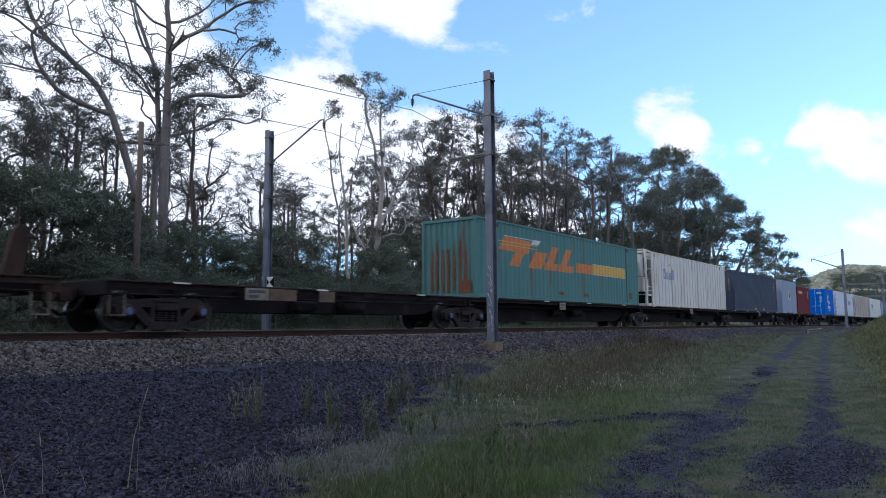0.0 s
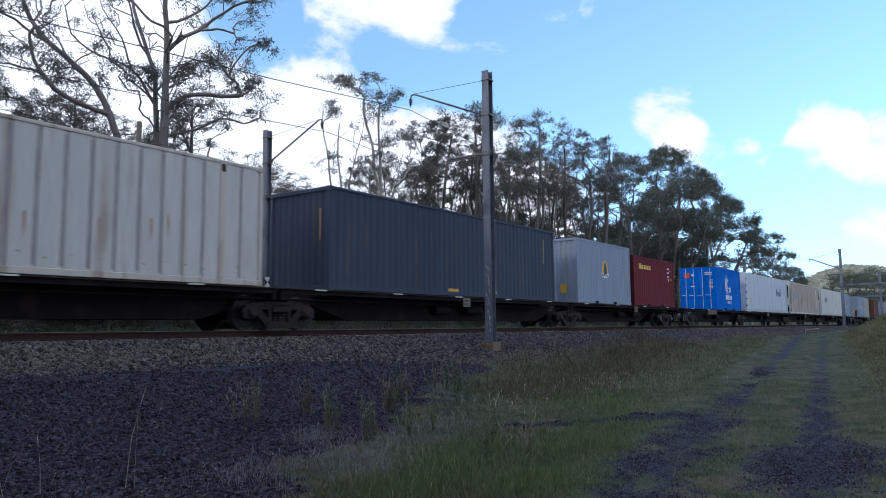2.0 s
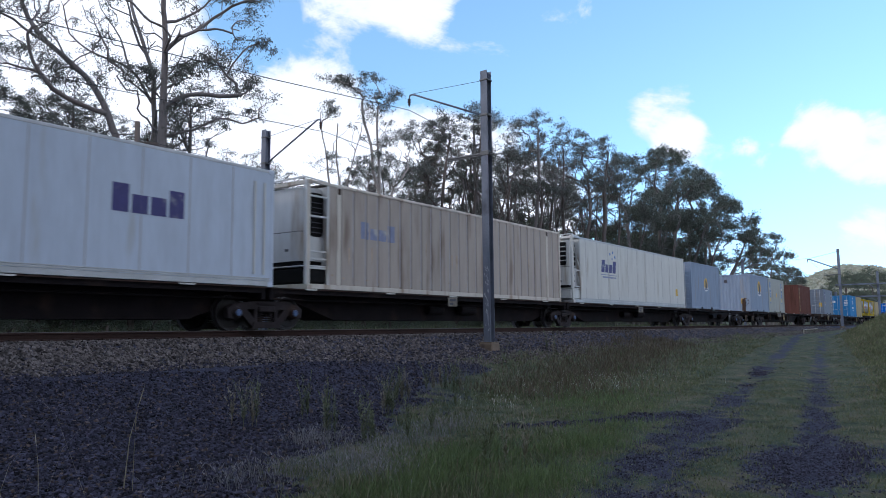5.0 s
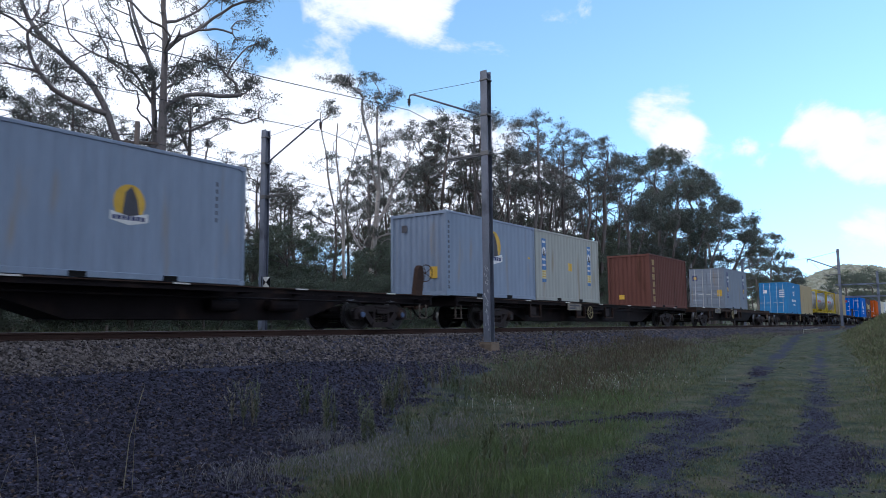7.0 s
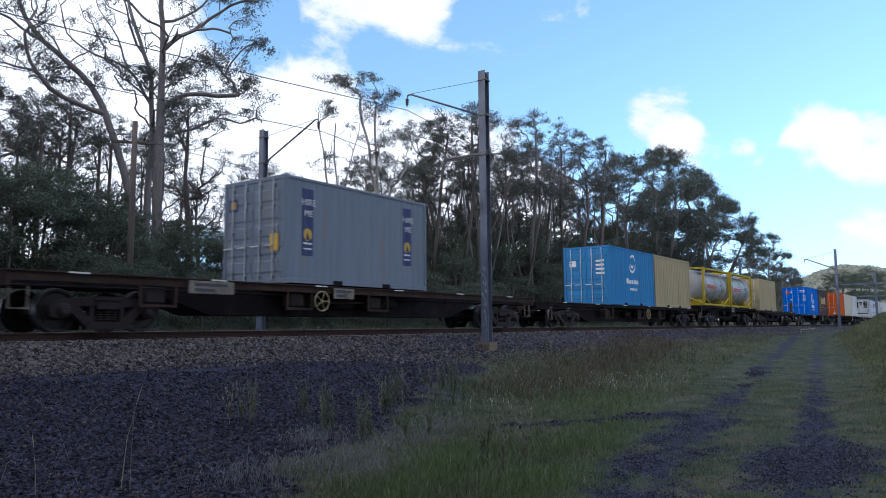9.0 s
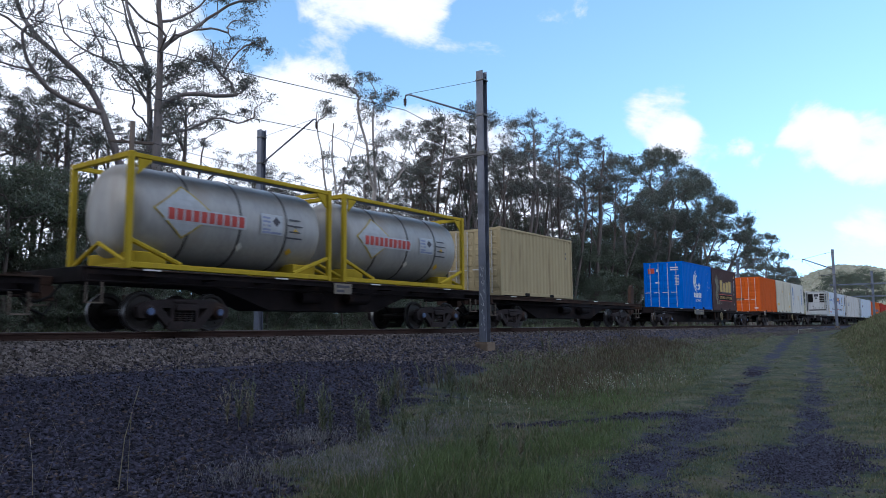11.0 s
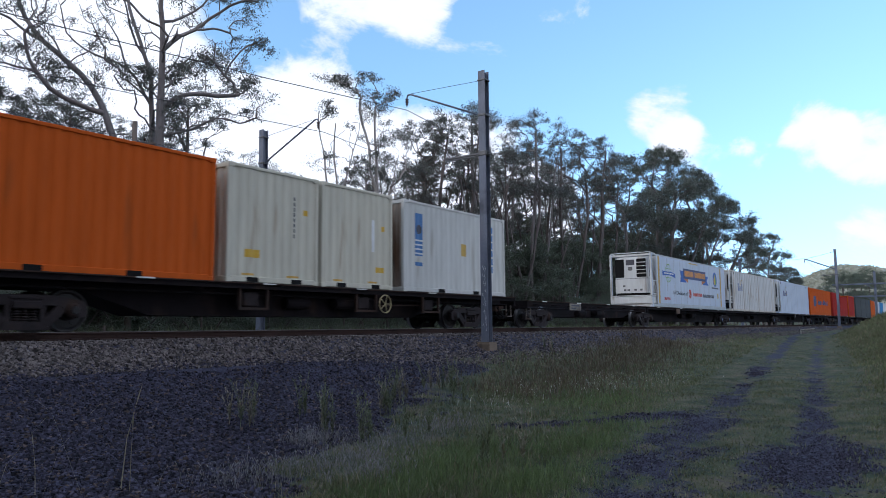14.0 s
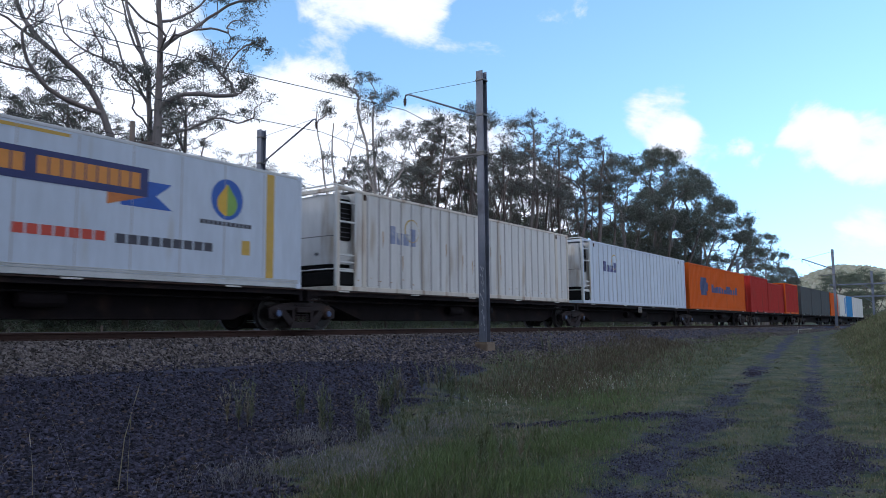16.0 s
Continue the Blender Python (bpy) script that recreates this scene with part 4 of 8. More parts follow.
def spreading_gum():
    """The old gum by the line: three tall stems, one swept aside, crooked limbs and thin foliage at their ends."""
    t = Tree(5, 0.014)
    at = lambda run, h: min(run, key=lambda i: abs(t.p[i][2] - h))
    side = lambda u, z, back=0.0: (0.84 * u + 0.54 * back, -0.54 * u + 0.84 * back, z)

    def off(run, h, *a, **k):
        i = at(run, h)
        return t.limb(t.p[i], i, *a, **k)
    A = t.limb(side(-0.95, -0.4), -1, (0, 0, 0, -2, -9, -13, -18, -26, -26, -46, -50, -30, -18, -10), 20.0, 0.25, 4, 2.5)
    B = t.limb(side(-0.95, -0.4, 0.4), -1, (0, 0, 1, 3, 3, 0, -1, -1, -1, 0, -18, -18, -10, -5), 19.5, 0.22, 10, 2.0)
    C = t.limb(side(-0.25, -0.4), -1, (0, 0, 0, 1, 1, 2, 2, 1, 0, 3, 0, -5, 5, -4, 2), 20.5, 0.26, -2, 1.5)
    off(A, 14.1, (-52, -69, -80, -66), 4.4, 0.075, -10, 6)
    off(A, 10.7, (-88, -60, -25, 4), 5.0, 0.085, -14, 7)
    off(A, 12.4, (-60, -20, -35, -30), 4.6, 0.06, 22, 8)
    B2 = off(B, 11.95, (-33, -33, -59, -76, -38, -6), 6.2, 0.085, -8, 6)
    off(B2, 13.5, (-22, -20, -27, -12), 4.6, 0.055, 8, 7)
    off(B, 14.9, (-40, -15, -20, -5), 4.6, 0.07, -12, 6)
    off(B, 12.8, (22, 30, 12, 20), 4.5, 0.055, 22, 7)
    off(C, 13.8, (38, 63, 49, 65, 60), 5.6, 0.10, -6, 5)
    off(C, 15.2, (84, 63, 28, 7), 4.2, 0.07, 10, 6)
    off(C, 11.1, (42, 78, 94, 70), 3.6, 0.06, -12, 6)
    off(C, 10.0, (50, 64, 60), 3.0, 0.065, 8, 6)
    off(C, 16.4, (30, 22, 40, 30), 4.5, 0.07, -12, 7)
    z = lambda u, h, ra, rc, n, back=0.0: (*side(u, h, back), ra, ra, rc, n)
    t.foliage([z(-3.0, 14.0, 4.0, 3.0, 60), z(1.5, 14.0, 2.6, 3.0, 46), z(-6.0, 14.5, 2.0, 2.0, 24), z(1.0, 10.5, 2.4, 2.0, 24)], 0.5, 7.0, 0.26, bare=True)
    t.foliage([z(3.3, 16.6, 1.4, 0.7, 16), z(3.7, 14.5, 1.6, 0.5, 14), z(4.0, 11.9, 1.5, 1.0, 10), z(1.9, 12.8, 1.7, 1.2, 22), z(1.5, 11.0, 1.8, 1.0, 16), z(-7.4, 15.1, 1.0, 0.7, 10), z(-6.3, 12.4, 2.0, 1.4, 22), z(-1.3, 12.2, 1.0, 1.1, 12, 0.8),
               z(-3.6, 11.4, 1.6, 1.2, 10), z(0.2, 9.2, 1.6, 1.2, 14), z(-3.4, 15.6, 2.8, 1.4, 16), z(0.4, 16.2, 1.4, 0.8, 6), z(0.2, 20.5, 4.5, 2.0, 26), z(-5.5, 18.6, 3.0, 1.8, 14), z(5.0, 18.5, 1.6, 1.0, 6),
               z(-0.3, 13.0, 0.9, 0.8, 12, 0.9), z(2.1, 13.4, 1.4, 0.6, 11), z(1.0, 12.5, 1.0, 0.8, 9, 0.6), z(-5.6, 15.0, 1.1, 0.8, 7), z(-5.0, 13.2, 1.5, 0.9, 8), z(-4.3, 11.9, 1.4, 0.8, 6), z(0.7, 10.9, 1.3, 0.8, 10), z(3.8, 12.2, 1.0, 0.9, 8), z(-2.4, 13.4, 1.2, 1.0, 10)], 0.50, 7.0, 0.22)
    return finish_tree(t, LEAF_GUM, BARK, 17, 0.105, 0.9, "old spreading gum tree with bare pale limbs and thin foliage", spread=0.26)


def slender_gum():
    t = Tree(11, 0.020)
    at = lambda run, h: min(run, key=lambda i: abs(t.p[i][2] - h))
    side = lambda u, z, back=0.0: (0.84 * u + 0.54 * back, -0.54 * u + 0.84 * back, z)

    def off(run, h, *a, **k):
        i = at(run, h)
        return t.limb(t.p[i], i, *a, **k)
    A = t.limb(side(-0.2, -0.4), -1, (4, 8, 8, 3, -2, -5, 2), 18.0, 0.20, 0, 2.0)
    B = t.limb(side(-0.9, -0.4), -1, (-3, -4, -2, -5, -8, 4), 17.0, 0.14, 6, 2.0)
    off(B, 7.5, (-32, -24, -14, -22, 0), 9.0, 0.085, -6, 4)
    off(A, 8.0, (34, 20, 8, 16), 6.5, 0.09, 6, 4)
    off(B, 11.0, (20, 10, 14, 4), 7.5, 0.07, 4, 4)
    off(A, 5.5, (-48, -30, -20), 4.0, 0.06, 10, 6)
    off(A, 10.5, (-30, -12, -20, -6), 7.0, 0.07, -8, 5)
    z = lambda u, h, ra, rc, n, back=0.0: (*side(u, h, back), ra, ra, rc, n)
    t.foliage([z(0.0, 12.5, 3.4, 4.5, 44), z(0.0, 7.0, 2.5, 2.5, 14)], 0.5, 3.0, 0.22, bare=True)
    t.foliage([z(-2.7, 18.9, 1.4, 0.7, 9), z(-0.4, 19.3, 1.5, 0.8, 11), z(1.1, 18.2, 1.4, 0.7, 11), z(-3.3, 16.8, 1.1, 0.6, 7), z(0.2, 15.5, 2.4, 1.2, 9), z(0.7, 17.4, 1.0, 0.5, 5), z(2.6, 14.8, 1.3, 0.7, 9), z(0.6, 13.0, 1.9, 1.2, 14), z(2.6, 11.2, 1.8, 1.2, 14), z(-3.2, 12.6, 1.2, 0.9, 5), z(3.6, 9.0, 1.4, 0.9, 9), z(-1.0, 9.5, 1.0, 0.6, 4), z(1.5, 7.5, 1.6, 1.0, 7)], 0.56, 4.0, 0.18)
    return finish_tree(t, LEAF_GUM, BARK_PALE, 26, 0.12, 0.8, "slender pale-limbed gum tree with flat-topped foliage", spread=0.27)


def gum(seed, stems, zones, radius, leaf, bark, per, size, label, twig=0.02, low=5.0, bare=14, name="gum_tree", spray=6, hang=0.7, flat=0.75, spread=0.30, wob=0.18):
    """stems: (foot x, foot y, leans, length, thickness, turn away)."""
    t = Tree(seed, twig)
    for fx, fy, leans, length, thick, away in stems:
        t.limb((fx, fy, -0.4), -1, leans, length, thick, away, 2.5)
    t.foliage(zones, radius, low, wob)
    if bare:
        cx, cy, cz, ra, rb, rc, _ = zones[0]
        t.foliage([(cx, cy, cz - rc * 0.7, ra * 0.8, rb * 0.8, rc, bare)], radius, low * 0.6, 0.18, bare=True)
    return finish_tree(t, leaf, bark, per, size, hang, label, name, spray, flat, spread)


def build_trees():
    rng = random.Random(21)
    kinds = {"spreading": spreading_gum(), "slender": slender_gum()}

    def put(kind, x, y, top, first_turn=None, wide=1.0):
        proto, tall, used = kinds[kind]
        z = ground_z(x, y) - 0.05
        s = (top - z) / tall
        turn = rng.uniform(0, 360) if first_turn is None else first_turn
        m = Matrix.LocRotScale((x, y, z), Euler((0, 0, radians(turn))), (s * wide, s * wide, s))
        if not used:
            kinds[kind][2] = True
            proto.matrix_basis = m
            return proto
        c = copy_thing(proto, Matrix.Identity(4))
        c.matrix_basis = m
        return c

    up = lambda *a: a
    kinds["open_a"] = gum(31, [(0, 0, up(2, 6, 3, 8, 2), 15.5, 0.17, 4), (-0.5, 0.3, up(-4, -10, -14, -6), 14.0, 0.13, -6), (0.4, -0.4, up(6, 14, 18, 10), 13.0, 0.12, 14)],
                          [(0, 0, 14.6, 2.6, 2.6, 3.0, 34), (-2.4, 1.3, 12.0, 1.6, 1.6, 1.6, 12), (2.6, -1.4, 11.0, 1.6, 1.6, 1.8, 12)], 0.60, LEAF_GUM, BARK_DARK, 28, 0.14, "gum tree with an open airy crown of grey-green leaves", bare=26)
    kinds["open_b"] = gum(37, [(0, 0, up(-3, -2, 4, -4, 2), 16.0, 0.18, -4), (0.5, -0.2, up(5, 8, 20, 8), 13.5, 0.12, 10), (-0.3, 0.4, up(-6, -16, -8, -14), 12.5, 0.12, -14), (0.1, 0.6, up(0, 4, -4), 12.0, 0.10, 20)],
                          [(0.3, 0, 15.0, 2.2, 2.2, 2.6, 28), (2.6, -1.5, 12.6, 1.5, 1.5, 1.6, 12), (-2.6, 1.4, 11.6, 1.6, 1.6, 1.6, 12), (0.5, 1.5, 9.0, 1.6, 1.6, 1.0, 5)], 0.58, LEAF_GUM, BARK_DARK, 28, 0.14, "gum tree with dark bark and airy grey-green foliage", bare=26)
    kinds["open_c"] = gum(43, [(0, 0, up(4, 2, -4, 3, 0), 16.5, 0.15, 2), (-0.8, 0.2, up(-2, -6, -3, -8), 15.0, 0.12, 8), (0.7, -0.3, up(3, 9, 5, 10), 14.0, 0.11, -10)],
                          [(0, 0, 15.8, 2.0, 2.0, 2.0, 22), (1.8, -1.0, 13.0, 1.4, 1.4, 1.4, 10), (-2.0, 1.0, 12.2, 1.4, 1.4, 1.4, 10), (0, 0, 8.6, 2.0, 2.0, 1.2, 4)], 0.60, LEAF_GUM, BARK, 28, 0.14, "many-stemmed gum tree with clumps of grey-green foliage", bare=24)
    kinds["thin"] = gum(47, [(0, 0, up(0, 1, 0, 3, -4), 16.0, 0.11, 0), (0.5, 0.2, up(6, 16, 10, 20), 10.5, 0.07, 8)],
                        [(0, 0, 12.6, 2.8, 2.8, 4.6, 46), (1.5, -0.8, 8.0, 2.2, 2.2, 2.6, 18)], 0.50, LEAF_GUM, BARK_DARK, 22, 0.12, "thin young gum tree with sparse foliage", twig=0.02, low=2.5, bare=50, spread=0.28)
    kinds["dense_a"] = gum(53, [(0, 0, up(0, 3, -2, 4), 12.0, 0.26, 0), (0.3, -0.3, up(8, 22, 30, 26), 11.0, 0.20, 6), (-0.3, 0.3, up(-10, -24, -30, -20), 11.0, 0.20, -8)],
                           [(0, 0, 15.2, 2.2, 2.2, 2.4, 22), (2.4, -1.4, 13.0, 1.8, 1.8, 1.5, 13), (-2.6, 1.5, 12.8, 1.8, 1.8, 1.6, 13), (4.6, -2.6, 10.2, 1.7, 1.7, 1.4, 12), (-4.6, 2.6, 9.8, 1.8, 1.8, 1.4, 12), (1.6, 2.6, 10.6, 1.8, 1.8, 1.4, 10), (-1.5, -2.6, 9.6, 1.9, 1.9, 1.5, 11), (2.8, -0.6, 7.6, 1.8, 1.8, 1.2, 9), (-2.6, 0.4, 7.2, 1.8, 1.8, 1.2, 9)], 0.74, LEAF_DENSE, BARK, 40, 0.17, "tall gum tree with a dense dark green crown and pale limbs", low=4.0, bare=16, spread=0.29)
    kinds["dense_b"] = gum(59, [(0, 0, up(3, -2, 5, 0), 12.5, 0.26, 2), (-0.3, 0.2, up(-6, -14, -26, -22), 11.5, 0.20, 8), (0.3, -0.2, up(6, 18, 20, 28), 11.0, 0.18, -10)],
                           [(0.8, -0.4, 15.4, 1.9, 1.9, 2.0, 18), (-1.6, 1.0, 14.4, 1.8, 1.8, 1.7, 14), (3.4, -2.0, 12.6, 1.8, 1.8, 1.5, 13), (-3.8, 2.2, 11.6, 1.8, 1.8, 1.6, 13), (5.0, -3.0, 9.0, 1.7, 1.7, 1.3, 11), (-5.0, 2.8, 8.4, 1.7, 1.7, 1.3, 11), (0.4, 2.2, 11.2, 1.8, 1.8, 1.4, 10), (0.4, -2.4, 10.2, 1.8, 1.8, 1.4, 10), (0, 0, 7.6, 2.4, 2.4, 1.3, 11)], 0.74, LEAF_DENSE, BARK, 40, 0.17, "tall dark green gum tree with layered foliage", low=3.5, bare=16, spread=0.29)
    kinds["bush_a"] = gum(61, [(0, 0, up(0, 6, -4), 7.0, 0.13, 3), (0.3, 0, up(20, 30, 20), 5.5, 0.09, 8), (-0.3, 0, up(-20, -32, -16), 5.5, 0.09, -8)],
                          [(0, 0, 5.8, 2.6, 2.6, 3.2, 46), (1.9, -1.2, 3.4, 2.0, 2.0, 1.6, 20), (-1.9, 1.2, 3.0, 2.0, 2.0, 1.6, 20), (0, 0, 1.4, 3.0, 3.0, 1.0, 14)], 0.60, LEAF_BUSH, BARK_DARK, 44, 0.13, "bushy dark green wattle tree at the edge of the wood", twig=0.012, low=0.3, bare=0, name="wattle_tree", flat=0.5, spread=0.30, hang=0.3)
    kinds["bush_b"] = gum(67, [(0, 0, up(2, -6, 4), 7.5, 0.13, 0), (-0.2, 0.2, up(-12, -26, -30), 6.0, 0.10, 12), (0.2, -0.2, up(14, 24, 34), 5.5, 0.09, -12)],
                          [(0.2, 0, 6.6, 2.0, 2.0, 2.4, 32), (2.3, -1.4, 4.4, 1.7, 1.7, 1.5, 18), (-2.3, 1.4, 4.0, 1.8, 1.8, 1.5, 18), (0, 0, 1.8, 3.0, 3.0, 1.2, 22)], 0.62, LEAF_BUSH, BARK_DARK, 44, 0.13, "dense dark green wattle tree with layered foliage", twig=0.012, low=0.3, bare=0, name="wattle_tree", flat=0.5, spread=0.34, hang=0.3)
    put("spreading", 20, 31, 23.6, 0)
    put("slender", 39.6, 35.6, 20.6, 0)
    # thin gums between the old one and the slender one
    for x, y, h in [(24.3, 34.5, 15.5), (30.5, 37, 13.0), (33.5, 41, 13.5), (36, 40, 12.0), (31, 43, 13), (13, 37, 16), (45.5, 41, 15), (25.5, 41, 13), (32, 36, 11), (34.5, 37.5, 12.5), (38, 43, 13), (17.5, 35, 12.5), (41.5, 41, 12.5), (15.5, 33, 12), (18.2, 37, 14.5), (21.5, 38.5, 14.0), (23.3, 40.5, 14.5), (24.8, 38, 13.2)]:
        put("thin", x, y, h)
    for i, (x, y, h) in enumerate([(10, 33, 13.5), (12.2, 35, 15), (14.8, 36, 13), (14.5, 40, 16), (17.5, 40, 13.5), (20, 42, 15.5), (26.5, 42, 14.5), (44, 39, 15.5), (47, 44, 16), (48.5, 40, 17)]):
        put(("open_a", "open_c", "open_b")[i % 3], x, y, h, wide=0.9)
    grove = [(50.3, 38, 20.3), (52.5, 36.5, 22), (55.5, 36, 22.6), (58.5, 38.5, 19.5), (61.5, 36, 21), (65.5, 36, 24.3), (69.5, 37.5, 21.5), (72.5, 36, 24.6), (77, 38, 22.5), (81, 36, 24.6), (86.5, 37, 23.5), (55, 42, 17), (63, 43, 18), (72, 43, 19), (82, 43, 20), (53.6, 39.5, 19), (57, 41, 20), (67.5, 40, 21), (75, 41, 21), (60, 39.5, 18), (79, 40, 21)]
    for i, (x, y, h) in enumerate(grove):
        put(("open_b", "open_a", "open_c")[i % 3], x, y, h, wide=0.95)
    for i, (x, y, h) in enumerate([(93, 37, 25), (99.5, 36, 27), (107, 36, 28), (115, 36.5, 27), (122, 35.5, 26.2), (132, 37, 26.6), (104, 41, 20), (118, 41, 21), (181, 41.5, 20), (192, 41, 24.6), (204, 43, 21), (250, 47, 20), (290, 52, 19)]):
        put(("dense_a", "dense_b")[i % 2], x, y, h, wide=1.0)
    bushes = [(16.2, 29, 7.2), (19.4, 29.4, 6.2), (12.8, 29.5, 8.4), (10.2, 30, 9.0), (23.5, 33, 7.4), (8, 28, 8.4), (9, 33, 10.5), (12, 27.5, 7.6), (14.2, 30, 8.6), (14, 27, 4.6), (11.5, 35, 10.5), (17.2, 31, 8.0), (19, 34, 7.4), (17, 27, 4.4), (21, 33, 6.6), (21.6, 30.5, 7.2), (24, 31, 6.4), (25.6, 29, 4.8), (27, 29.8, 7.6), (31, 33, 5.6), (38, 33, 5.6), (40.5, 34, 6.0), (44, 33, 5.8), (29, 32, 7.8), (27, 33, 6.6), (33.5, 29.5, 6.8), (35.5, 31, 7.2),
              (43, 36, 9), (46, 38, 9), (48, 40, 10), (50, 35, 8), (53, 37.5, 10), (56, 39, 10.5), (52, 34, 6.5), (58, 36.5, 10), (61, 38.5, 11), (64, 36.5, 10.5), (68, 38.5, 12), (72, 38, 12), (76, 36.5, 12), (80, 39, 12.5), (83, 37, 12), (88, 38.5, 12.5), (66, 42, 14), (59, 42, 13), (74, 42, 15), (51, 42, 12), (55, 44, 13), (63, 45, 14), (70, 45, 15), (78, 45, 16), (84, 43, 15), (90, 42, 15), (96, 43, 16), (47, 43, 11), (104, 43, 17), (113, 43, 17), (122, 43, 17), (62, 31.5, 6.5), (73, 32.5, 7), (87, 33.5, 8), (93, 38, 12), (99, 39, 13), (104, 38, 12.5), (110, 38, 13), (117, 38, 13.5), (124, 38.5, 14), (131, 39, 14), (140, 41, 13), (152, 42, 12), (168, 43, 12), (182, 43, 14), (196, 43, 15), (212, 46, 15), (232, 48, 15), (255, 50, 16), (275, 54, 16), (250, 32, 17), (262, 34, 19), (238, 36, 13), (300, 30, 22), (275, 32, 18), (320, 34, 22), (345, 33, 20)]
    for i, (x, y, h) in enumerate(bushes):
        put(("bush_a", "bush_b")[i % 2], x, y, h, wide=1.1)
    # a low thicket at the back closes the gaps between the stems
    for i in range(22):
        put(("bush_b", "bush_a")[i % 2], 12 + 3.4 * i + rng.uniform(-1, 1), 47 + 0.12 * i + rng.uniform(-1.5, 1.5), 5.4 + 0.2 * i + rng.uniform(-0.8, 1.2), wide=1.6)
    # unseen trees added to the west and behind, to keep sun off the place
    for i in range(24):
        put(("dense_a", "open_b", "dense_b")[i % 3], -14 - 7 * (i % 8) + rng.uniform(-2, 2), 33 + 9 * (i // 8) + rng.uniform(-2, 2), 20 + rng.uniform(-3, 4))
    for i in range(22):
        put(("dense_a", "dense_b")[i % 2], -50 + 6.5 * (i % 11) + rng.uniform(-2, 2), -13 - 9 * (i // 11) + rng.uniform(-2, 2), 19 + rng.uniform(-3, 4), wide=1.2)
    for i in range(30):
        put(("dense_a", "dense_b", "bush_b")[i % 3], -24 - 6 * (i % 6), -13 + 4.6 * (i // 6) + rng.uniform(-1, 1), 26 + rng.uniform(-3, 4), wide=1.2)
    # more unseen trees added on the bank, to darken the far train's sides
    for i in range(16):
        put(("dense_b", "dense_a")[i % 2], 44 + 8 * i + rng.uniform(-2, 2), -9 - 4 * (i % 2) + rng.uniform(-1, 1), 17 + rng.uniform(-2, 3), wide=1.1)
    for i in range(26):
        put(("bush_b", "bush_a")[i % 2], 4.5 + 2.3 * i + rng.uniform(-0.8, 0.8), 25.5 + 0.04 * i + rng.uniform(-0.7, 1.0), 3.3 + rng.uniform(-0.6, 1.4), wide=1.5)


def build_hill_forest():
    """Leaf clumps strewn over the canopy of the distant hill."""
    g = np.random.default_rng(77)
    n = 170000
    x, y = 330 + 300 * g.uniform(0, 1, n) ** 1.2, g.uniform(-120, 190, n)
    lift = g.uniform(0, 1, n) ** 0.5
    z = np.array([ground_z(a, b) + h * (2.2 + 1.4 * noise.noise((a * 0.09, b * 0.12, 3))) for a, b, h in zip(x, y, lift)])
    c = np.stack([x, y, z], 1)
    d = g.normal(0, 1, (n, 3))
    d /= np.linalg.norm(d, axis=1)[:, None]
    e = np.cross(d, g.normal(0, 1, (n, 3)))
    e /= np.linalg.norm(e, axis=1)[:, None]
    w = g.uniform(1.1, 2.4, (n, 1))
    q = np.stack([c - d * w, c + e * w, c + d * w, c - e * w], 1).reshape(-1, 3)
    # distance haze and sunlight are mixed into this pale leaf colour
    scatter_mesh("hill_forest", q, np.arange(n * 4).reshape(-1, 4), leaf_material("hazed_hill_foliage", (0.37, 0.36, 0.325), 0.2), "forest covering the distant hill, haze and sunlight in its pale colour", "forest")


# ---- freight train ----
W = 2.438
TRAIN = []              # every thing of the train, with its place along it


def profile_points(length, pitch, depth, x0, x1):
    """Breaks of a corrugated sheet: (along, set back)."""
    if pitch <= 0:
        return [(x0, 0.0), (x1, 0.0)]
    out = []
    n = max(1, round((x1 - x0) / pitch))
    p = (x1 - x0) / n
    for i in range(n):
        a = x0 + i * p
        out += [(a, 0.0), (a + 0.26 * p, 0.0), (a + 0.5 * p, depth), (a + 0.76 * p, depth)]
    out.append((x1, 0.0))
    return out


def ribbed_points(pitch, depth, x0, x1):
    """A flat sheet with narrow upright channels pressed into it."""
    out = []
    n = max(1, round((x1 - x0) / pitch))
    p = (x1 - x0) / n
    for i in range(n):
        a = x0 + i * p
        out += [(a, 0.0), (a + p - 0.10, 0.0), (a + p - 0.085, depth), (a + p - 0.02, depth), (a + p - 0.005, 0.0)]
    out.append((x1, 0.0))
    return out


def sheet(points, z0, z1, y, sign=1, rows=1):
    vs, fs = [], []
    for k in range(rows + 1):
        z = z0 + (z1 - z0) * k / rows
        vs += [(a, y + sign * d, z) for a, d in points]
    n = len(points)
    for k in range(rows):
        for i in range(n - 1):
            fs.append((k * n + i, k * n + i + 1, (k + 1) * n + i + 1, (k + 1) * n + i))
    return Build().add(vs, fs)


def clip_span(poly, x0, x1):
    """The piece of a convex outline between two uprights."""
    for lim, keep in ((x0, 1), (x1, -1)):
        out = []
        for i, a in enumerate(poly):
            b = poly[(i + 1) % len(poly)]
            ina, inb = (a[0] - lim) * keep >= 0, (b[0] - lim) * keep >= 0
            if ina:
                out.append(a)
            if ina != inb:
                f = (lim - a[0]) / (b[0] - a[0])
                out.append((lim, a[1] + f * (b[1] - a[1])))
        poly = out
        if len(poly) < 3:
            return []
    return poly


